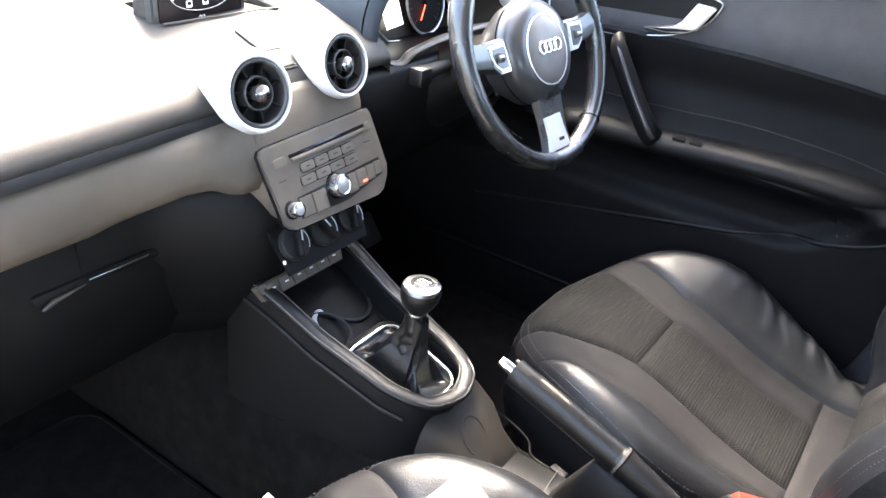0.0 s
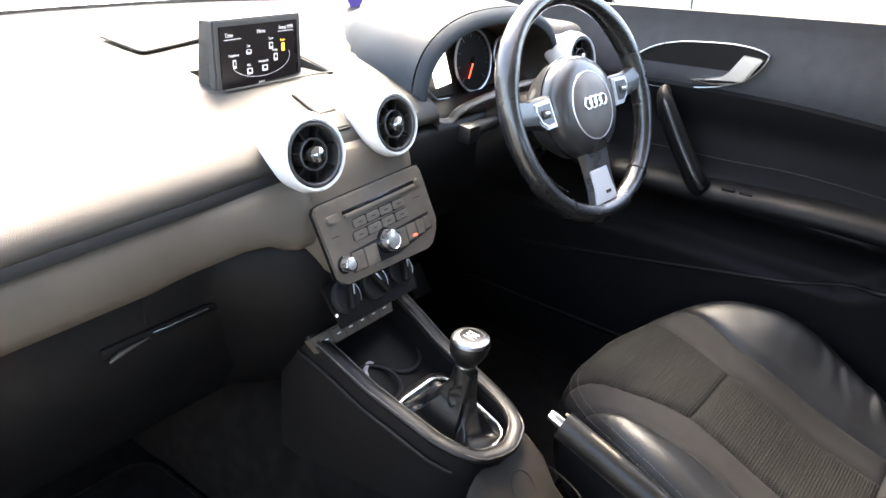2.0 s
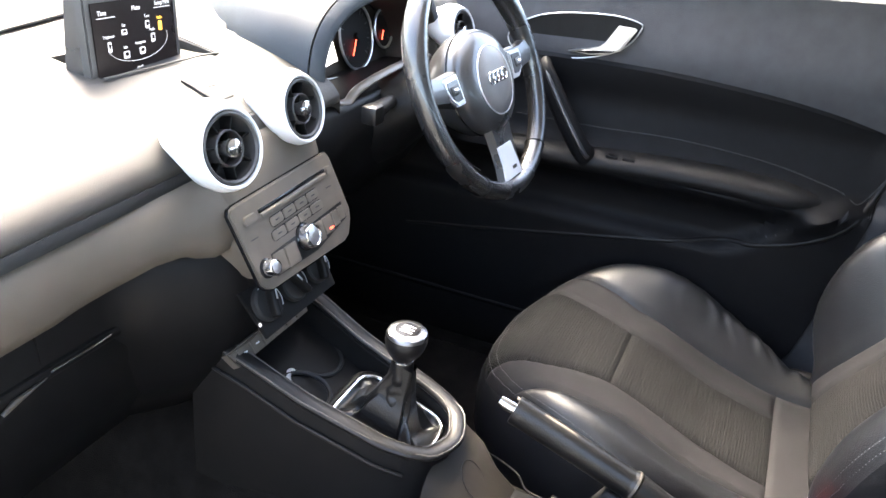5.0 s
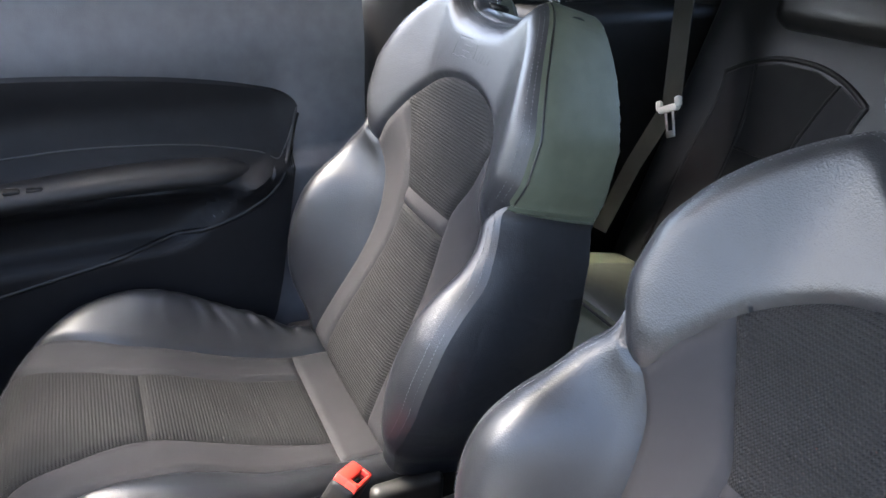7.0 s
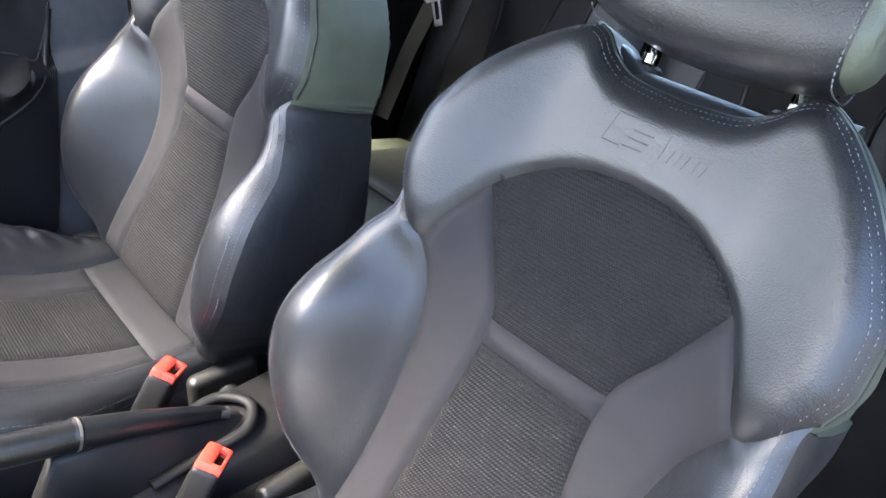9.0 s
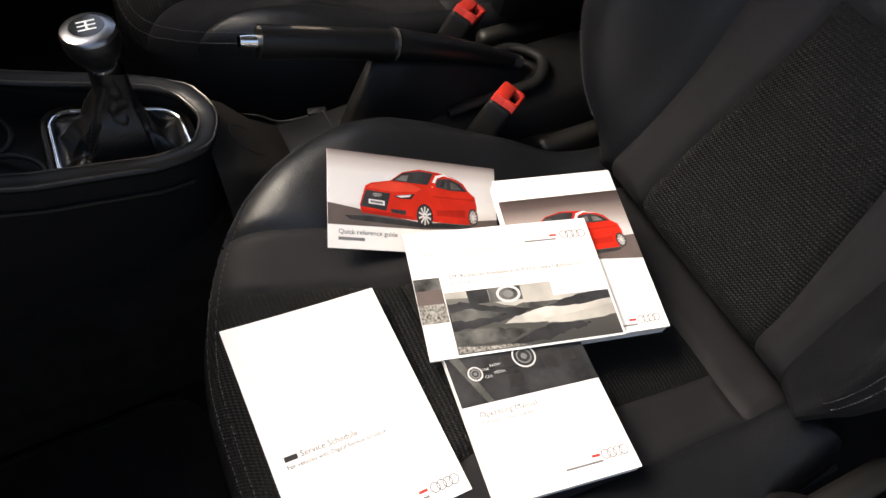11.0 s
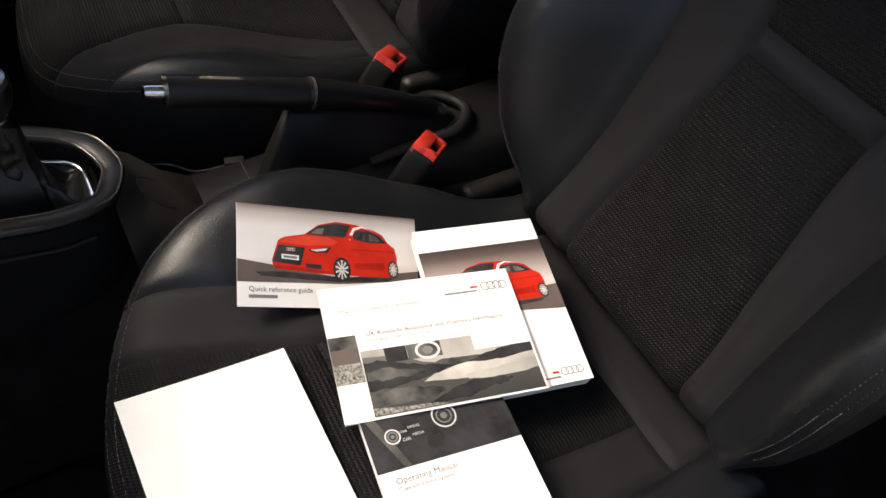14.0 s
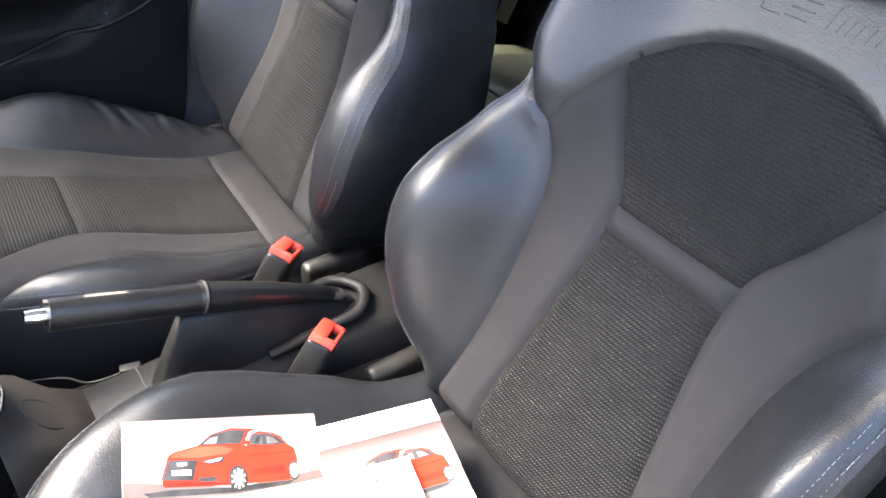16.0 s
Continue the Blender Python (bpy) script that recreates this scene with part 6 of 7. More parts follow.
tagged(link("bonnet", loft([[(x, y, z - 0.05 * (x / 0.7) ** 2) for x in np.linspace(-0.75, 0.75, 11)] for y, z in ((0.80, 0.73), (1.1, 0.72), (1.5, 0.66), (1.75, 0.55))], closed=False), "paint"), "white car bonnet beyond the windscreen", "bonnet", kind="structure")

# ---- rear bench ----
def pillow(x0, x1, corner_a, corner_b, thick, nx=16, ny=12, puff=0.03):
    """A padded slab between two lines (y, z) that runs from x0 to x1."""
    ya, za = corner_a
    yb, zb = corner_b
    d = Vector((0, yb - ya, zb - za)).normalized()
    n = Vector((0, -d.z, d.y)) if -d.z > 0 else Vector((0, d.z, -d.y))
    if n.z < 0 and abs(d.y) > abs(d.z):
        n = -n
    L = math.hypot(yb - ya, zb - za)
    rings = []
    for i in range(nx + 1):
        u = i / nx
        ring = []
        for j in range(ny + 1):
            v = j / ny
            h = puff * (1 - (2 * u - 1) ** 6) ** 0.5 * (1 - (2 * v - 1) ** 6) ** 0.5
            ring.append(Vector((x0 + (x1 - x0) * u, ya, za)) + d * (L * v) + n * h)
        ring += [Vector((x0 + (x1 - x0) * u, ya, za)) + d * (L * v) - n * thick for v in (1, 0)]
        rings.append(ring)
    return loft(rings)


bench = empty("rear_bench", "dark leather rear bench with cloth inserts and cushions painted as if sunlit", "rear seat", (0, -1.2, 0.1))
BU, BN = Vector((0, -0.326, 0.945)), Vector((0, 0.945, 0.326))
BF = basis(Vector((0, -1.16, 0.28)), (1, 0, 0), BU, BN)
ARCH = [(0.0, 0.484), (0.035, 0.482), (0.07, 0.474), (0.105, 0.459), (0.1365, 0.440)]
for x0, x1 in ((-0.50, -0.02), (0.02, 0.50)):
    mx = math.copysign(0.2515, x0 + x1)
    c = part("cushion", pillow(x0, x1, (-0.80, 0.362), (-1.20, 0.29), 0.12, puff=0.035), "olive", bench, "rear cushion painted pale olive as if lit by greenish sun")
    part("cushion_insert", pillow(x0 + 0.08, x1 - 0.08, (-0.87, 0.357), (-1.17, 0.304), 0.01, puff=0.036), "shell", c)
    part("cushion_seam", tube(spline([(x0 + 0.03, -0.812, 0.385), (x0 + 0.06, -0.850, 0.392), (x0 + 0.16, -0.866, 0.393), (x1 - 0.16, -0.866, 0.393), (x1 - 0.06, -0.850, 0.392), (x1 - 0.03, -0.812, 0.385)], 40), 0.0025, 8), "black", c)
    b = part("backrest", pillow(x0, x1, (-1.16, 0.28), (-1.36, 0.86), 0.10, puff=0.04), "leather", bench, "black leather backrest")
    centre = [(-0.050, 0.02), (0.050, 0.02), (0.050, 0.315), (0.061, 0.40), (0.078, 0.460), (0.035, 0.474), (-0.035, 0.474), (-0.078, 0.460), (-0.061, 0.40), (-0.050, 0.315)]
    part("backrest_insert", xf(plate(centre, 0.004, 0.0015), BF @ Matrix.Translation((mx, 0, 0.038))), "rib", b)
    for sgn in (-1, 1):
        strip = [(0.054, 0.02), (0.141, 0.02), (0.140, 0.233), (0.126, 0.379), (0.1335, 0.434), (0.105, 0.452), (0.084, 0.460), (0.065, 0.40), (0.054, 0.315)]
        part("insert_strip", xf(plate([(sgn * x, v) for x, v in (strip if sgn > 0 else strip[::-1])], 0.0045, 0.0015), BF @ Matrix.Translation((mx, 0, 0.038))), "stripe", b)
        part("seam_line", tube(spline([BF @ Vector((mx + sgn * x, v, 0.041)) for x, v in ((0.052, 0.02), (0.052, 0.315), (0.063, 0.40), (0.081, 0.462))], 24), 0.0030, 8), "black", b)
        part("seam_line", tube(spline([BF @ Vector((mx + sgn * x, v, 0.040)) for x, v in ((0.143, 0.02), (0.142, 0.233), (0.128, 0.379), (0.1365, 0.440))], 24), 0.0045, 8), "black", b)
    part("seam_roll", tube(spline([BF @ Vector((mx + sgn * x, v, 0.040)) for sgn, row in ((-1, ARCH[:0:-1]), (1, ARCH)) for x, v in row], 50), 0.0048, 8), "black", b, "dark seam over the insert")
    part("seam_line", tube([BF @ Vector((mx + x, 0.318, 0.0425)) for x in (-0.05, 0.0, 0.05)], 0.0025, 8), "black", b)
    rh = part("rear_headrest", xf(box(-0.115, 0.115, -0.05, 0.045, -0.055, 0.075, 0.034, 5), pose(mx - math.copysign(0.03, mx), -1.325, 0.842, 18, 0, 0)), "gaiter", bench, "low black rear headrest")
    part("headrest_seam", tube(spline([Vector((mx - math.copysign(0.03, mx) + x, -1.302 + dy, z)) for x, dy, z in ((-0.085, 0.010, 0.850), (-0.07, 0.014, 0.825), (0.0, 0.016, 0.818), (0.07, 0.014, 0.825), (0.085, 0.010, 0.850))], 24), 0.0012, 6), "stitch", rh)
tagged(link("wall_rear", box(-0.72, 0.72, -1.95, -1.90, 0.05, 0.95, 0.01), "black"), "dark boot wall", "wall", kind="structure")
tagged(link("parcel_shelf", box(-0.60, 0.60, -1.9, -1.42, 0.83, 0.85, 0.005), "carpet"), "black parcel shelf", "shelf", kind="structure")
for sx in (-1, 1):
    tagged(link("side_trim", box(sx * 0.60 - 0.06, sx * 0.60 + 0.12, -1.9, -0.93, 0.08, 0.80, 0.03, 3), "black"), "black rear side trim", "side trim", kind="structure")
    # Added to close the quarter opening; its length sets the light on the bench.
    tagged(link("side_panel_rear", loft([[(sx * (0.66 - 0.10 * f) + dx, y, 0.78 + 0.40 * f) for dx, y in ((-0.02, -1.9), (0.02, -1.9), (0.02, -0.95), (-0.02, -0.95))] for f in (0, 1)]), "black"), "dark rear side panel added to keep sun off the bench", "side panel", kind="structure")
rb = empty("rear_seat_belt", "grey rear seat belt with a metal tongue hanging at the pillar", "seat belt", (0.40, -1.1, 0.7))
part("webbing", loft([[(x - 0.024, y, z), (x + 0.024, y - 0.006, z - 0.006), (x + 0.024, y - 0.0085, z - 0.006), (x - 0.024, y - 0.0025, z)] for x, y, z in ((0.470, -1.20, 0.98), (0.405, -1.145, 0.80), (0.355, -1.105, 0.672), (0.425, -1.110, 0.54), (0.485, -1.105, 0.38))]), "belt", rb, "grey woven belt")
TB = pose(0.343, -1.092, 0.664, 0, 24, -10)
part("tongue_bar", xf(join(box(-0.026, 0.026, -0.006, 0.006, -0.005, 0.007, 0.004), box(-0.033, -0.020, -0.005, 0.005, 0.000, 0.018, 0.004), box(0.020, 0.033, -0.005, 0.005, 0.000, 0.018, 0.004)), TB), "hinge", rb, "pale grey grip of the tongue")
part("tongue_plate", xf(join(box(-0.012, -0.007, -0.0015, 0.0015, -0.046, -0.004, 0.001), box(0.007, 0.012, -0.0015, 0.0015, -0.046, -0.004, 0.001), box(-0.0119, 0.0119, -0.0012, 0.0012, -0.048, -0.036, 0.001)), TB), "alu", rb, "bright metal tongue")

# ---- floor mats, pedals ----
for x, y0, y1 in ((0.36, -0.02, 0.52), (-0.36, 0.05, 0.55)):
    mt = empty("floor_mat", "black carpet floor mat with a bound edge", "floor mat", (x, (y0 + y1) / 2, floor_z), "floor mats")
    out = rrect(0.44, y1 - y0, 0.05, 6)
    part("mat", xf(plate(out, 0.008, 0.002), Matrix.Translation((x, (y0 + y1) / 2, floor_z + 0.001))), "carpet", mt)
    part("bound_edge", tube([(x + px, (y0 + y1) / 2 + py, floor_z + 0.007) for px, py in out], 0.005, 6, True), "carpet", mt)
ped = empty("pedals", "dark pedals in the driver's footwell", "pedals", (0.36, 0.5, 0.2))
for x in (0.26, 0.36, 0.47):
    part("pedal", xf(box(-0.03, 0.03, -0.008, 0.008, -0.035, 0.035, 0.005), pose(x, 0.46, 0.22, -35, 0, 0)), "rubber", ped)
    part("pedal_arm", tube([(x, 0.47, 0.22), (x, 0.56, 0.34), (x, 0.60, 0.48)], 0.008, 8), "black", ped)

# ---- hanging tag at the windscreen ----
tag = empty("hanging_tag", "purple pointed card tag hanging behind the windscreen", "tag", (0.437, 0.62, 0.80))
TF = pose(0.437, 0.615, 0.795, 90, 0, -20)
shape = [(0.0, -0.062), (0.004, -0.034), (0.016, -0.012), (0.033, 0.008), (0.038, 0.03), (0.033, 0.065), (-0.033, 0.065), (-0.038, 0.03), (-0.033, 0.008), (-0.016, -0.012), (-0.004, -0.034)]
shape = [(x * 0.72, y) for x, y in shape]
part("card", xf(plate(shape, 0.0015), TF), "purple", tag)
part("printed_bar", xf(box(-0.004, 0.014, 0.016, 0.024, 0.0015, 0.0018, 0), TF), "white", tag)
part("printed_bar", xf(box(-0.012, 0.012, 0.034, 0.040, 0.0015, 0.0018, 0), TF), "white", tag)
part("cord", tube([TF @ Vector((0, 0.064, 0.001)), TF @ Vector((0, 0.16, 0.001)), Vector((0.25, 0.25, 1.12))], 0.001, 5), "rubber", tag)


# ---- booklets on the passenger seat ----
def book_frame(tl, tr, bl):
    """The cover's frame from three corners."""
    tl, tr, bl = Vector(tl), Vector(tr), Vector(bl)
    x = (tr - tl).normalized()
    y = (tl - bl)
    y = (y - x * y.dot(x)).normalized()
    return basis(tl, x, y, x.cross(y))


def words(text, width):
    """A printed line of words of this length."""
    bm = letters(text, 0.01, 0.0)
    x1 = max(v.co.x for v in bm.verts)
    return xf(bm, Matrix.Diagonal((width / x1, width / x1, 1, 1)))


def booklet(label, fr, w, h, thick, curl=0.0):
    """A stapled booklet whose cover's top left corner is the frame's origin; y runs up the cover."""
    b = empty("booklet", label, "booklet", fr.translation, "booklets on the seat")
    n = 14

    def sheet(z0, z1, inset, lift):
        rings = []
        for i in range(n + 1):
            u = i / n
            ring = []
            for z in (z0, z1):
                for j in range(n + 1):
                    v = j / n if z == z0 else 1 - j / n
                    ring.append(fr @ Vector((inset + (w - 2 * inset) * u, -inset - (h - 2 * inset) * v, z + curve(u, v) + lift * u * u)))
            rings.append(ring)
        return loft(rings)

    def curve(u, v):
        return curl * ((2 * u - 1) ** 2 - 0.5)
    part("page_block", sheet(-thick, -0.0008, 0.001, 0), "pages", b, "stacked page edges")
    part("cover", sheet(-0.0008, 0.0, 0.0, 0.0), "paper", b, "glossy printed cover")

    def put(bm, x, y, z=0.0002):
        """Lays a flat mesh on the curved cover; x from the left and y from the top, in parts of the cover."""
        for q in bm.verts:
            u, v = q.co.x / w + x, y - q.co.y / h
            q.co = fr @ Vector((u * w, -v * h, q.co.z + z + curve(u, v)))
        return bm
    b_print = lambda name, bm, material, x, y, z=0.0002: part(name, put(bm, x, y, z), material, b, smooth=False)
    return b, b_print


def grid_rect(w, h, n=8):
    bm = bmesh.new()
    vs = [[bm.verts.new((w * i / n, -h * j / n, 0)) for i in range(n + 1)] for j in range(n + 1)]
    for j in range(n):
        for i in range(n):
            bm.faces.new((vs[j][i], vs[j + 1][i], vs[j + 1][i + 1], vs[j][i + 1]))
    uv = bm.loops.layers.uv.new("UVMap")
    for f in bm.faces:
        for c in f.loops:
            c[uv].uv = (c.vert.co.x / w, -c.vert.co.y / h)
    return bm


def poly(pts):
    bm = bmesh.new()
    bm.faces.new([bm.verts.new((x, y, 0)) for x, y in pts])
    return bm


def ring_row(r, n=4, gap=1.45):
    return join(*[tube([(r * gap * k + r * math.cos(a), r * math.sin(a), 0) for a in np.linspace(0, 2 * math.pi, 24, endpoint=False)], r * 0.11, 4, True, flat=0.05) for k in range(n)])


def rule(w, h):
    return grid_rect(w, h, 3)


M["floor_print"] = mat("printed_brown_floor", (0.10, 0.078, 0.072), 0.55, spec=0.15, vary=0.3, scale=14)
M["carred_light"] = mat("printed_light_red", (0.62, 0.055, 0.03), 0.55, spec=0.15, vary=0.1, scale=60)
M["carred_deep"] = mat("printed_deep_red", (0.36, 0.014, 0.008), 0.55, spec=0.15, vary=0.15, scale=60)
M["photo_haze"] = mat("printed_haze", (0.40, 0.385, 0.35), 0.55, spec=0.15, vary=0.25, scale=22)
M["rock_print"] = mat("printed_rocks", (0.22, 0.21, 0.19), 0.55, spec=0.15, vary=0.85, scale=420)


def shade(name, stops):
    """A printed shade that runs down the picture, from the first stop to the last."""
    m = mat(name, stops[0][1], 0.42, vary=0.1, scale=30)
    nt = m.node_tree
    uvn = nt.nodes.new("ShaderNodeUVMap")
    sep = nt.nodes.new("ShaderNodeSeparateXYZ")
    nt.links.new(uvn.outputs[0], sep.inputs[0])
    r = nt.nodes.new("ShaderNodeValToRGB")
    el = r.color_ramp.elements
    while len(el) < len(stops):
        el.new(0.5)
    for e, (p, c) in zip(el, stops):
        e.position, e.color = p, (*c, 1)
    nt.links.new(sep.outputs[1], r.inputs[0])
    nt.links.new(r.outputs[0], nt.nodes["Principled BSDF"].inputs["Base Color"])
    return m


M["sky_fade"] = shade("printed_studio_wall", [(0.0, (0.16, 0.12, 0.11)), (0.10, (0.42, 0.38, 0.36)), (0.30, (0.66, 0.65, 0.64)), (0.75, (0.70, 0.69, 0.69)), (1.0, (0.45, 0.40, 0.38))])
M["manual_fade"] = shade("printed_dark_studio_wall", [(0.0, (0.045, 0.030, 0.028)), (0.14, (0.095, 0.070, 0.066)), (0.36, (0.32, 0.27, 0.25)), (0.60, (0.60, 0.57, 0.56)), (1.0, (0.55, 0.52, 0.51))])
M["lake_fade"] = shade("printed_lake_ground", [(0.0, (0.16, 0.155, 0.14)), (0.4, (0.07, 0.068, 0.062)), (1.0, (0.045, 0.045, 0.042))])
M["sky_print"] = mat("printed_pale_sky", (0.62, 0.61, 0.60), 0.55, spec=0.15, vary=0.08, scale=10)
M["photo"] = mat("printed_grey_photo", (0.09, 0.09, 0.085), 0.55, spec=0.15, vary=0.8, scale=45)
M["photo_dark"] = mat("printed_dark_photo", (0.03, 0.03, 0.032), 0.55, spec=0.15, vary=0.5, scale=50)
M["photo_pale"] = mat("printed_lake_photo", (0.50, 0.48, 0.44), 0.55, spec=0.15, vary=0.3, scale=30)


def printed_car(put, x, y, s):
    """The red hatchback on the covers, as flat printed shapes; s is its length."""
    P = lambda name, pts, material, z: put(name, poly([(px * s, py * s) for px, py in pts]), material, x, y, z)
    P("car_shadow", [(-0.124, 0.082), (0.078, 0.091), (0.449, 0.07), (1.0, 0.075), (0.95, 0.045), (0.507, 0.027), (0.218, 0.038), (-0.085, 0.053)], "photo_dark", 0.00025)
    P("car_body", [(0.005, 0.13), (-0.003, 0.175), (0.024, 0.258), (0.046, 0.328), (0.094, 0.356), (0.256, 0.388), (0.366, 0.469), (0.516, 0.507), (0.685, 0.496), (0.825, 0.469), (0.919, 0.426), (0.969, 0.36), (1.027, 0.32), (1.043, 0.238), (1.033, 0.121), (0.957, 0.079), (0.659, 0.08), (0.463, 0.083), (0.39, 0.086), (0.19, 0.1), (0.018, 0.111)], "carred", 0.0003)
    P("car_bonnet", [(0.06, 0.315), (0.10, 0.345), (0.256, 0.378), (0.44, 0.378), (0.53, 0.345), (0.48, 0.315), (0.27, 0.300)], "carred_light", 0.00035)
    P("car_flank", [(0.66, 0.135), (0.66, 0.18), (0.93, 0.20), (0.93, 0.135)], "carred_deep", 0.00035)
    P("car_flank", [(0.63, 0.283), (0.64, 0.297), (1.02, 0.300), (1.025, 0.285)], "carred_deep", 0.00035)
    P("car_bumper", [(0.02, 0.112), (0.19, 0.102), (0.39, 0.088), (0.45, 0.085), (0.45, 0.107), (0.22, 0.130), (0.02, 0.135)], "carred_deep", 0.00035)
    P("car_window", [(0.265, 0.388), (0.372, 0.464), (0.516, 0.493), (0.640, 0.484), (0.589, 0.384), (0.455, 0.386)], "photo_dark", 0.0004)
    P("car_window", [(0.641, 0.376), (0.683, 0.444), (0.792, 0.454), (0.888, 0.422), (0.957, 0.359), (0.791, 0.356)], "photo_dark", 0.0004)
    P("window_light", [(0.300, 0.396), (0.36, 0.440), (0.42, 0.450), (0.40, 0.396)], "photo", 0.00045)
    P("window_light", [(0.70, 0.380), (0.725, 0.425), (0.765, 0.428), (0.76, 0.372)], "photo", 0.00045)
    P("window_light", [(0.80, 0.37), (0.80, 0.428), (0.85, 0.415), (0.90, 0.37)], "photo", 0.00045)
    P("roof_arch", [(0.612, 0.378), (0.662, 0.468), (0.735, 0.487), (0.86, 0.452), (0.74, 0.474), (0.676, 0.448), (0.633, 0.365)], "white", 0.0005)
    P("door_mirror_print", [(0.60, 0.375), (0.605, 0.41), (0.66, 0.405), (0.665, 0.37)], "carred", 0.00055)
    P("car_grille", [(0.052, 0.296), (0.257, 0.284), (0.218, 0.141), (0.002, 0.162)], "photo_dark", 0.0004)
    P("number_plate", [(0.07, 0.224), (0.205, 0.218), (0.205, 0.18), (0.07, 0.189)], "white", 0.0005)
    P("printed_bar", [(0.085, 0.213), (0.19, 0.208), (0.19, 0.190), (0.085, 0.197)], "ink2", 0.0006)
    put("ring_mark", xf(ring_row(0.011 * s), Matrix.Translation((0.118 * s, 0.262 * s, 0))), "sky_print", x, y, 0.0006)
    P("headlamp", [(0.277, 0.267), (0.474, 0.3), (0.437, 0.251), (0.335, 0.247)], "photo_dark", 0.0004)
    P("headlamp_light", [(0.30, 0.268), (0.44, 0.288), (0.42, 0.268), (0.345, 0.257)], "sky_print", 0.0005)
    P("air_intake", [(0.253, 0.159), (0.386, 0.156), (0.386, 0.118), (0.262, 0.129)], "photo_dark", 0.0004)
    for cx, cy, rx, ry in ((0.552, 0.125, 0.073, 0.098), (1.002, 0.146, 0.047, 0.073)):
        ell = lambda k: poly([((cx + rx * k * math.cos(a)) * s, (cy + ry * k * math.sin(a)) * s) for a in np.linspace(0, 2 * math.pi, 28, endpoint=False)])
        put("wheel_print", ell(1.0), "photo_dark", x, y, 0.0005)
        put("wheel_disc", ell(0.78), "photo", x, y, 0.0006)
        for k in range(10):
            a = 2 * math.pi * k / 10 + 0.3
            put("wheel_spoke", poly([((cx + rx * 0.77 * math.cos(a + d) * q) * s, (cy + ry * 0.77 * math.sin(a + d) * q) * s) for d, q in ((-0.8, 0.12), (-0.10, 1.0), (0.10, 1.0), (0.8, 0.12))]), "sky_print", x, y, 0.0007)


# service schedule
fr = book_frame((-0.2589, -0.0072, 0.3824), (-0.2537, -0.1417, 0.3543), (-0.4534, -0.0111, 0.3657))
bk, put = booklet("white portrait service booklet lying on the seat cushion", fr, 0.1375, 0.1953, 0.003, 0.0012)
put("printed_bar", rule(0.0105, 0.0042), "ink", 0.084, 0.602)
put("title", words("Service Schedule", 0.0475), "ink", 0.176, 0.622)
put("subtitle", words("For vehicles with Digital Service Schedule", 0.0825), "ink", 0.083, 0.655)
put("ring_mark", ring_row(0.0039), "ink2", 0.805, 0.935)
put("printed_bar", rule(0.0075, 0.0022), "inkred", 0.703, 0.925)
put("printed_bar", rule(0.0345, 0.0018), "ink2", 0.502, 0.952)

# operating manual
fr = book_frame((-0.2907, -0.1785, 0.3468), (-0.3076, -0.3062, 0.3264), (-0.4719, -0.1549, 0.3494))
bk, put = booklet("white operating manual with a dark radio photograph, under the others", fr, 0.1304, 0.1828, 0.010, 0.0)
put("photograph", grid_rect(0.1304, 0.0995), "photo_dark", 0.0, 0.0)
put("photo_edge", poly([(0, 0), (0.0, -0.045), (0.024, -0.0995), (0.030, -0.0995), (0.008, -0.042), (0.006, 0)]), "photo", 0.0, 0.0, 0.0004)
for x, y, r in ((0.17, 0.392, 0.0062), (0.547, 0.352, 0.0105)):
    for k, mt in ((1.0, "sky_print"), (0.62, "ink2")):
        put("photo_knob", tube([(r * k * math.cos(a), r * k * math.sin(a), 0) for a in np.linspace(0, 2 * math.pi, 32, endpoint=False)], 0.0007, 4, True, flat=0.05), mt, x, y, 0.0005)
    put("photo_knob_centre", poly([(r * 0.28 * math.cos(a), r * 0.28 * math.sin(a)) for a in np.linspace(0, 2 * math.pi, 20, endpoint=False)]), "ink2", x, y, 0.0005)
for t, x, y, w in (("TONE", 0.208, 0.385, 0.0085), ("RADIO", 0.285, 0.372, 0.0105), ("CAR", 0.225, 0.425, 0.0075), ("MEDIA", 0.30, 0.412, 0.0105)):
    put("photo_word", words(t, w), "sky_print", x, y, 0.0005)
for x, y in ((0.37, 0.33), (0.37, 0.43), (0.66, 0.29), (0.66, 0.38), (0.80, 0.27), (0.80, 0.36)):
    put("photo_key", grid_rect(0.014, 0.011, 2), "ink", x, y, 0.0005)
put("title", words("Operating Manual", 0.053), "ink", 0.093, 0.606)
put("subtitle", words("Concert Sound System", 0.048), "ink", 0.093, 0.640)
put("ring_mark", ring_row(0.0039), "ink2", 0.80, 0.905)
put("printed_bar", rule(0.0075, 0.0022), "inkred", 0.70, 0.895)
put("printed_bar", rule(0.0345, 0.0018), "ink2", 0.50, 0.925)

# owner's manual with the red car
fr = book_frame((-0.1805, -0.3045, 0.347), (-0.2084, -0.4318, 0.3356), (-0.3579, -0.2638, 0.3263))
bk, put = booklet("thick owner's manual with a red car on the cover", fr, 0.1308, 0.1833, 0.016, 0.0)
put("printed_sky", grid_rect(0.1308, 0.078, 12), M["manual_fade"], 0.0, 0.142)
put("printed_floor", poly([(0.0, 0.0), (0.1308, 0.006), (0.1308, -0.022), (0.07, -0.016), (0.0, -0.002)]), "floor_print", 0.0, 0.470, 0.00024)
printed_car(put, 0.02, 0.555, 0.112)
put("ring_mark", ring_row(0.0036), "ink2", 0.80, 0.938)
put("printed_bar", rule(0.0070, 0.0022), "inkred", 0.705, 0.930)
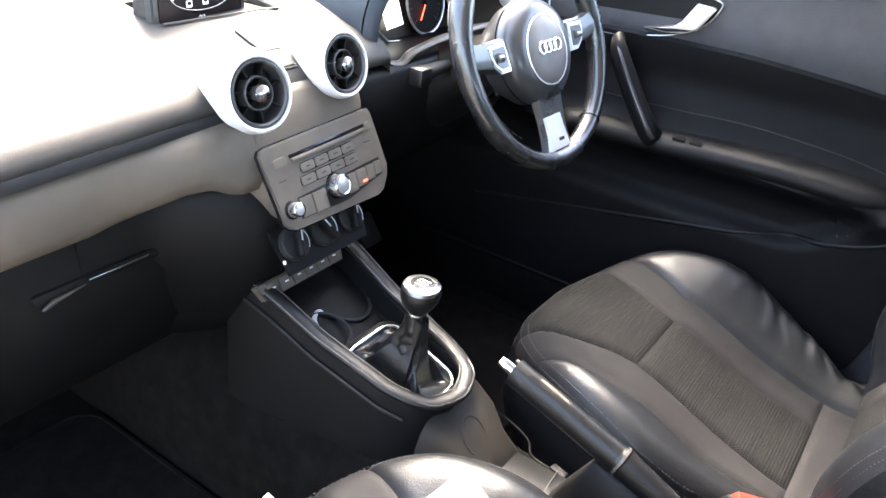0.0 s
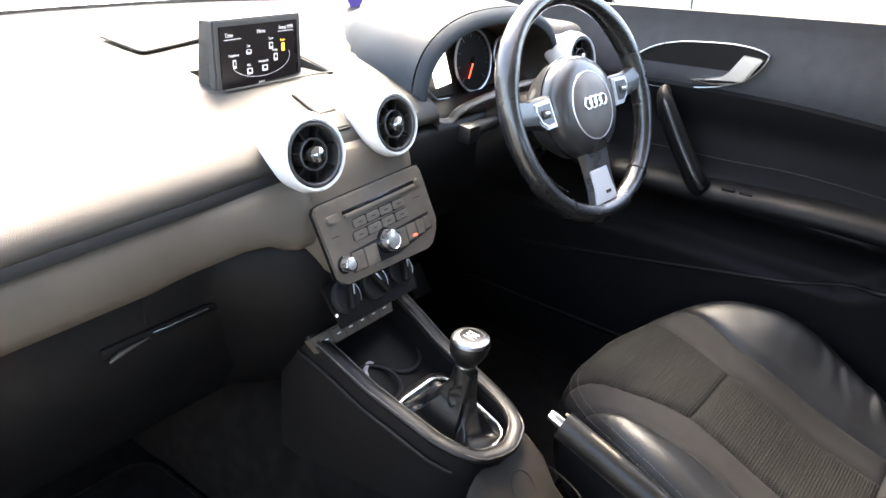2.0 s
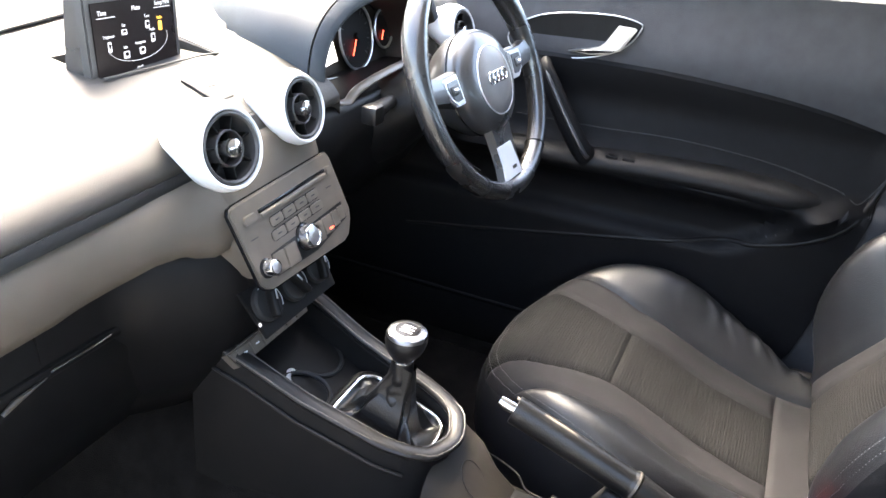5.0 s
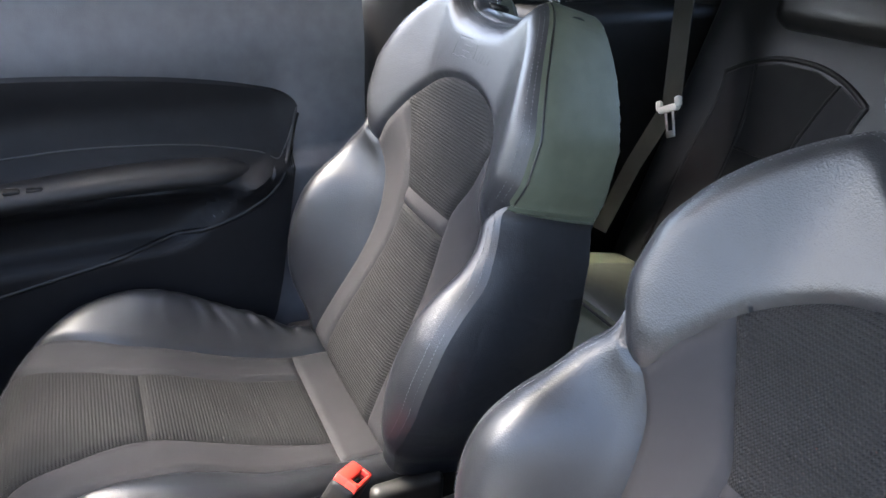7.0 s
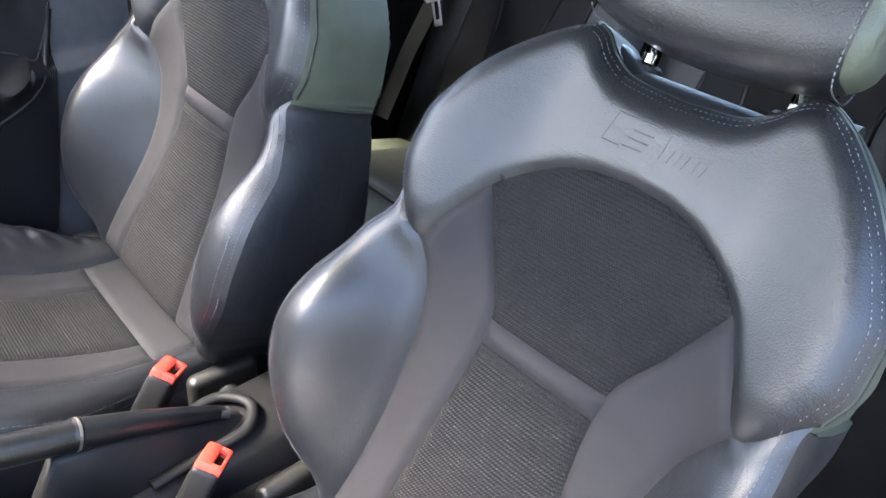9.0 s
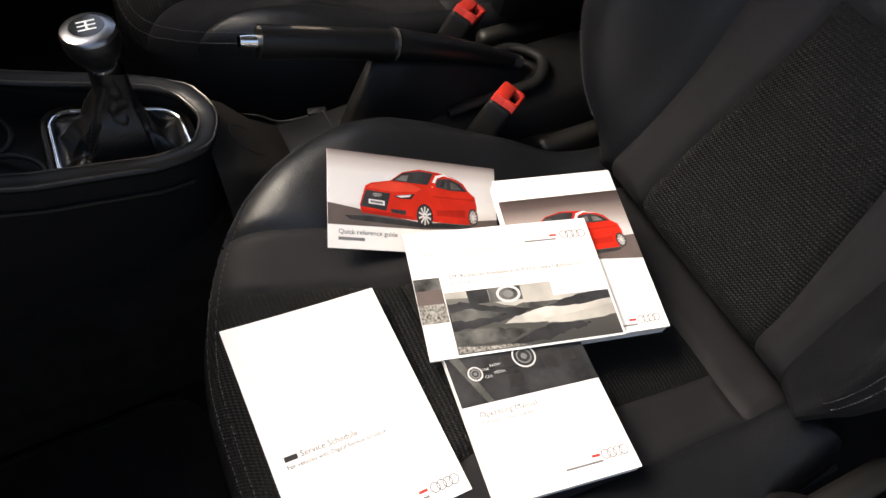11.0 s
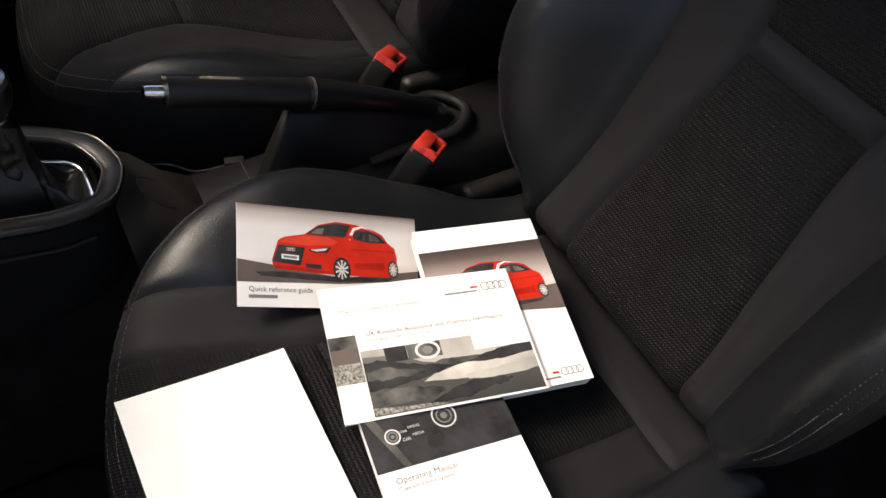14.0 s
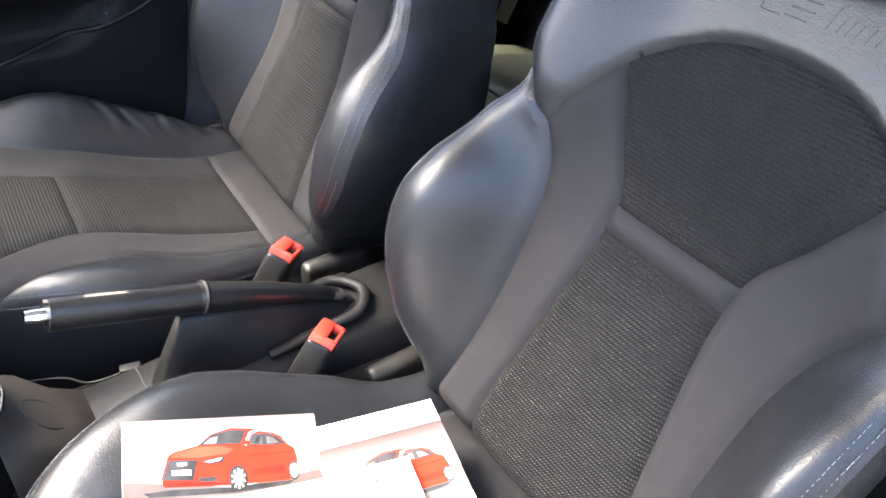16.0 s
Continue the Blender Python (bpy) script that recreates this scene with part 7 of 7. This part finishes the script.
put("printed_bar", rule(0.0300, 0.0018), "ink2", 0.53, 0.958)

# quick reference guide
fr = book_frame((-0.1227, -0.1526, 0.4047), (-0.1557, -0.3211, 0.333), (-0.2032, -0.12, 0.3652))
bk, put = booklet("landscape quick reference guide with a red car on its cover", fr, 0.1861, 0.0954, 0.002, 0.0)
put("printed_sky", grid_rect(0.1861, 0.066, 12), M["sky_fade"], 0.0, 0.0)
put("printed_floor", poly([(0.0, 0.0), (0.03, -0.004), (0.10, -0.014), (0.1861, -0.004), (0.1861, -0.014), (0.10, -0.020), (0.0, -0.021)]), "floor_print", 0.0, 0.545, 0.00022)
printed_car(put, 0.174, 0.771, 0.1245)
put("title", words("Quick reference guide", 0.0605), "ink", 0.055, 0.853)
put("printed_bar", rule(0.0265, 0.0030), "ink2", 0.055, 0.885)

# warranty booklet
fr = book_frame((-0.2166, -0.1885, 0.3636), (-0.256, -0.37, 0.3404), (-0.3406, -0.1599, 0.3502))
bk, put = booklet("landscape warranty booklet with a grey lake photograph", fr, 0.1871, 0.1279, 0.006, 0.0)
put("title", words("Important Customer Information", 0.0760), "ink2", 0.082, 0.206)
put("title", words("UK Roadside Assistance and Warranty Information", 0.1325), "ink", 0.183, 0.404)
put("subtitle", words("Including Centre Directory", 0.0580), "ink2", 0.183, 0.450)
put("photograph", grid_rect(0.1590, 0.0605, 12), M["lake_fade"], 0.138, 0.512)
W5, H5 = 0.1871, 0.1279


def Q(name, pts, material, z, rough=0.0):
    """A patch of the printed picture; rough breaks up its outline."""
    rnd = random.Random(len(pts) * 31 + int(1000 * pts[0][0]))
    out = []
    for (u0, v0), (u1, v1) in zip(pts, pts[1:] + pts[:1]):
        n = 5 if rough and abs(u0 - u1) > 0.03 else 1
        for k in range(n):
            f = k / n
            out.append((u0 + (u1 - u0) * f, v0 + (v1 - v0) * f + (rnd.uniform(-rough, rough) if k else 0)))
    put(name, poly([((u - 0.138) * W5, (0.512 - v) * H5) for u, v in out]), material, 0.138, 0.512, z)


Q("photo_sky", [(0.138, 0.514), (0.987, 0.514), (0.987, 0.63), (0.90, 0.625), (0.80, 0.66), (0.70, 0.69), (0.56, 0.70), (0.42, 0.655), (0.30, 0.575), (0.138, 0.56)], "photo_haze", 0.0003)
Q("photo_far_hill", [(0.40, 0.70), (0.52, 0.655), (0.64, 0.665), (0.76, 0.675), (0.80, 0.70), (0.60, 0.72)], "photo", 0.00035, 0.006)
Q("photo_lake", [(0.46, 0.755), (0.60, 0.715), (0.74, 0.70), (0.987, 0.69), (0.987, 0.78), (0.90, 0.80), (0.74, 0.83), (0.55, 0.82), (0.40, 0.80)], "photo_pale", 0.0004, 0.004)
Q("photo_lake_shade", [(0.60, 0.80), (0.74, 0.785), (0.987, 0.745), (0.987, 0.83), (0.90, 0.845), (0.74, 0.85), (0.62, 0.835)], "photo_haze", 0.00042, 0.006)
Q("photo_hill", [(0.138, 0.60), (0.22, 0.60), (0.30, 0.632), (0.42, 0.680), (0.56, 0.712), (0.50, 0.745), (0.40, 0.775), (0.27, 0.80), (0.138, 0.81)], "photo_dark", 0.0005, 0.009)
Q("photo_slope", [(0.145, 0.67), (0.24, 0.655), (0.34, 0.690), (0.46, 0.725), (0.38, 0.745), (0.25, 0.745), (0.145, 0.735)], "photo", 0.00055, 0.010)
Q("photo_hill", [(0.64, 0.712), (0.72, 0.668), (0.80, 0.645), (0.90, 0.622), (0.987, 0.618), (0.987, 0.70), (0.88, 0.715), (0.76, 0.722)], "photo_dark", 0.0005, 0.007)
Q("photo_shore", [(0.40, 0.955), (0.52, 0.885), (0.64, 0.842), (0.78, 0.850), (0.84, 0.875), (0.80, 0.90), (0.70, 0.915), (0.60, 0.965)], "photo_dark", 0.0005, 0.010)
Q("photo_shore", [(0.138, 0.84), (0.28, 0.815), (0.42, 0.835), (0.52, 0.86), (0.46, 0.90), (0.36, 0.93), (0.138, 0.92)], "photo", 0.00048, 0.010)
Q("rock_picture", [(0.140, 0.925), (0.30, 0.95), (0.42, 0.955), (0.50, 0.978), (0.142, 0.978)], "rock_print", 0.0006)
Q("photo_tile", [(0.0, 0.384), (0.132, 0.384), (0.132, 0.480), (0.0, 0.480)], "photo", 0.0004)
Q("photo_tile", [(0.0, 0.480), (0.132, 0.480), (0.132, 0.590), (0.0, 0.590)], "floor_print", 0.0004)
Q("photo_tile", [(0.0, 0.590), (0.134, 0.590), (0.134, 0.735), (0.0, 0.735)], "rock_print", 0.0004)
Q("photo_line", [(0.0, 0.820), (0.134, 0.816), (0.134, 0.821), (0.0, 0.825)], "sky_print", 0.0003)
Q("photo_tile", [(0.247, 0.515), (0.355, 0.515), (0.355, 0.625), (0.250, 0.625)], "photo_dark", 0.0007)
Q("photo_tile", [(0.357, 0.515), (0.526, 0.515), (0.526, 0.630), (0.357, 0.627)], "photo", 0.0007)
Q("photo_tile", [(0.690, 0.512), (0.988, 0.512), (0.988, 0.632), (0.690, 0.628)], "paper", 0.0007)
put("photo_ring", tube([(0.0105 * math.cos(a), 0.0075 * math.sin(a), 0) for a in np.linspace(0, 2 * math.pi, 28, endpoint=False)], 0.0012, 4, True, flat=0.05), "sky_print", 0.457, 0.575, 0.0009)
put("photo_ring_centre", poly([(0.005 * math.cos(a), 0.0038 * math.sin(a)) for a in np.linspace(0, 2 * math.pi, 20, endpoint=False)]), "ink2", 0.457, 0.575, 0.0009)
put("ring_mark", ring_row(0.0042), "ink2", 0.853, 0.131)
put("printed_bar", rule(0.0075, 0.0022), "inkred", 0.770, 0.120)
put("printed_bar", rule(0.0330, 0.0018), "ink2", 0.625, 0.155)
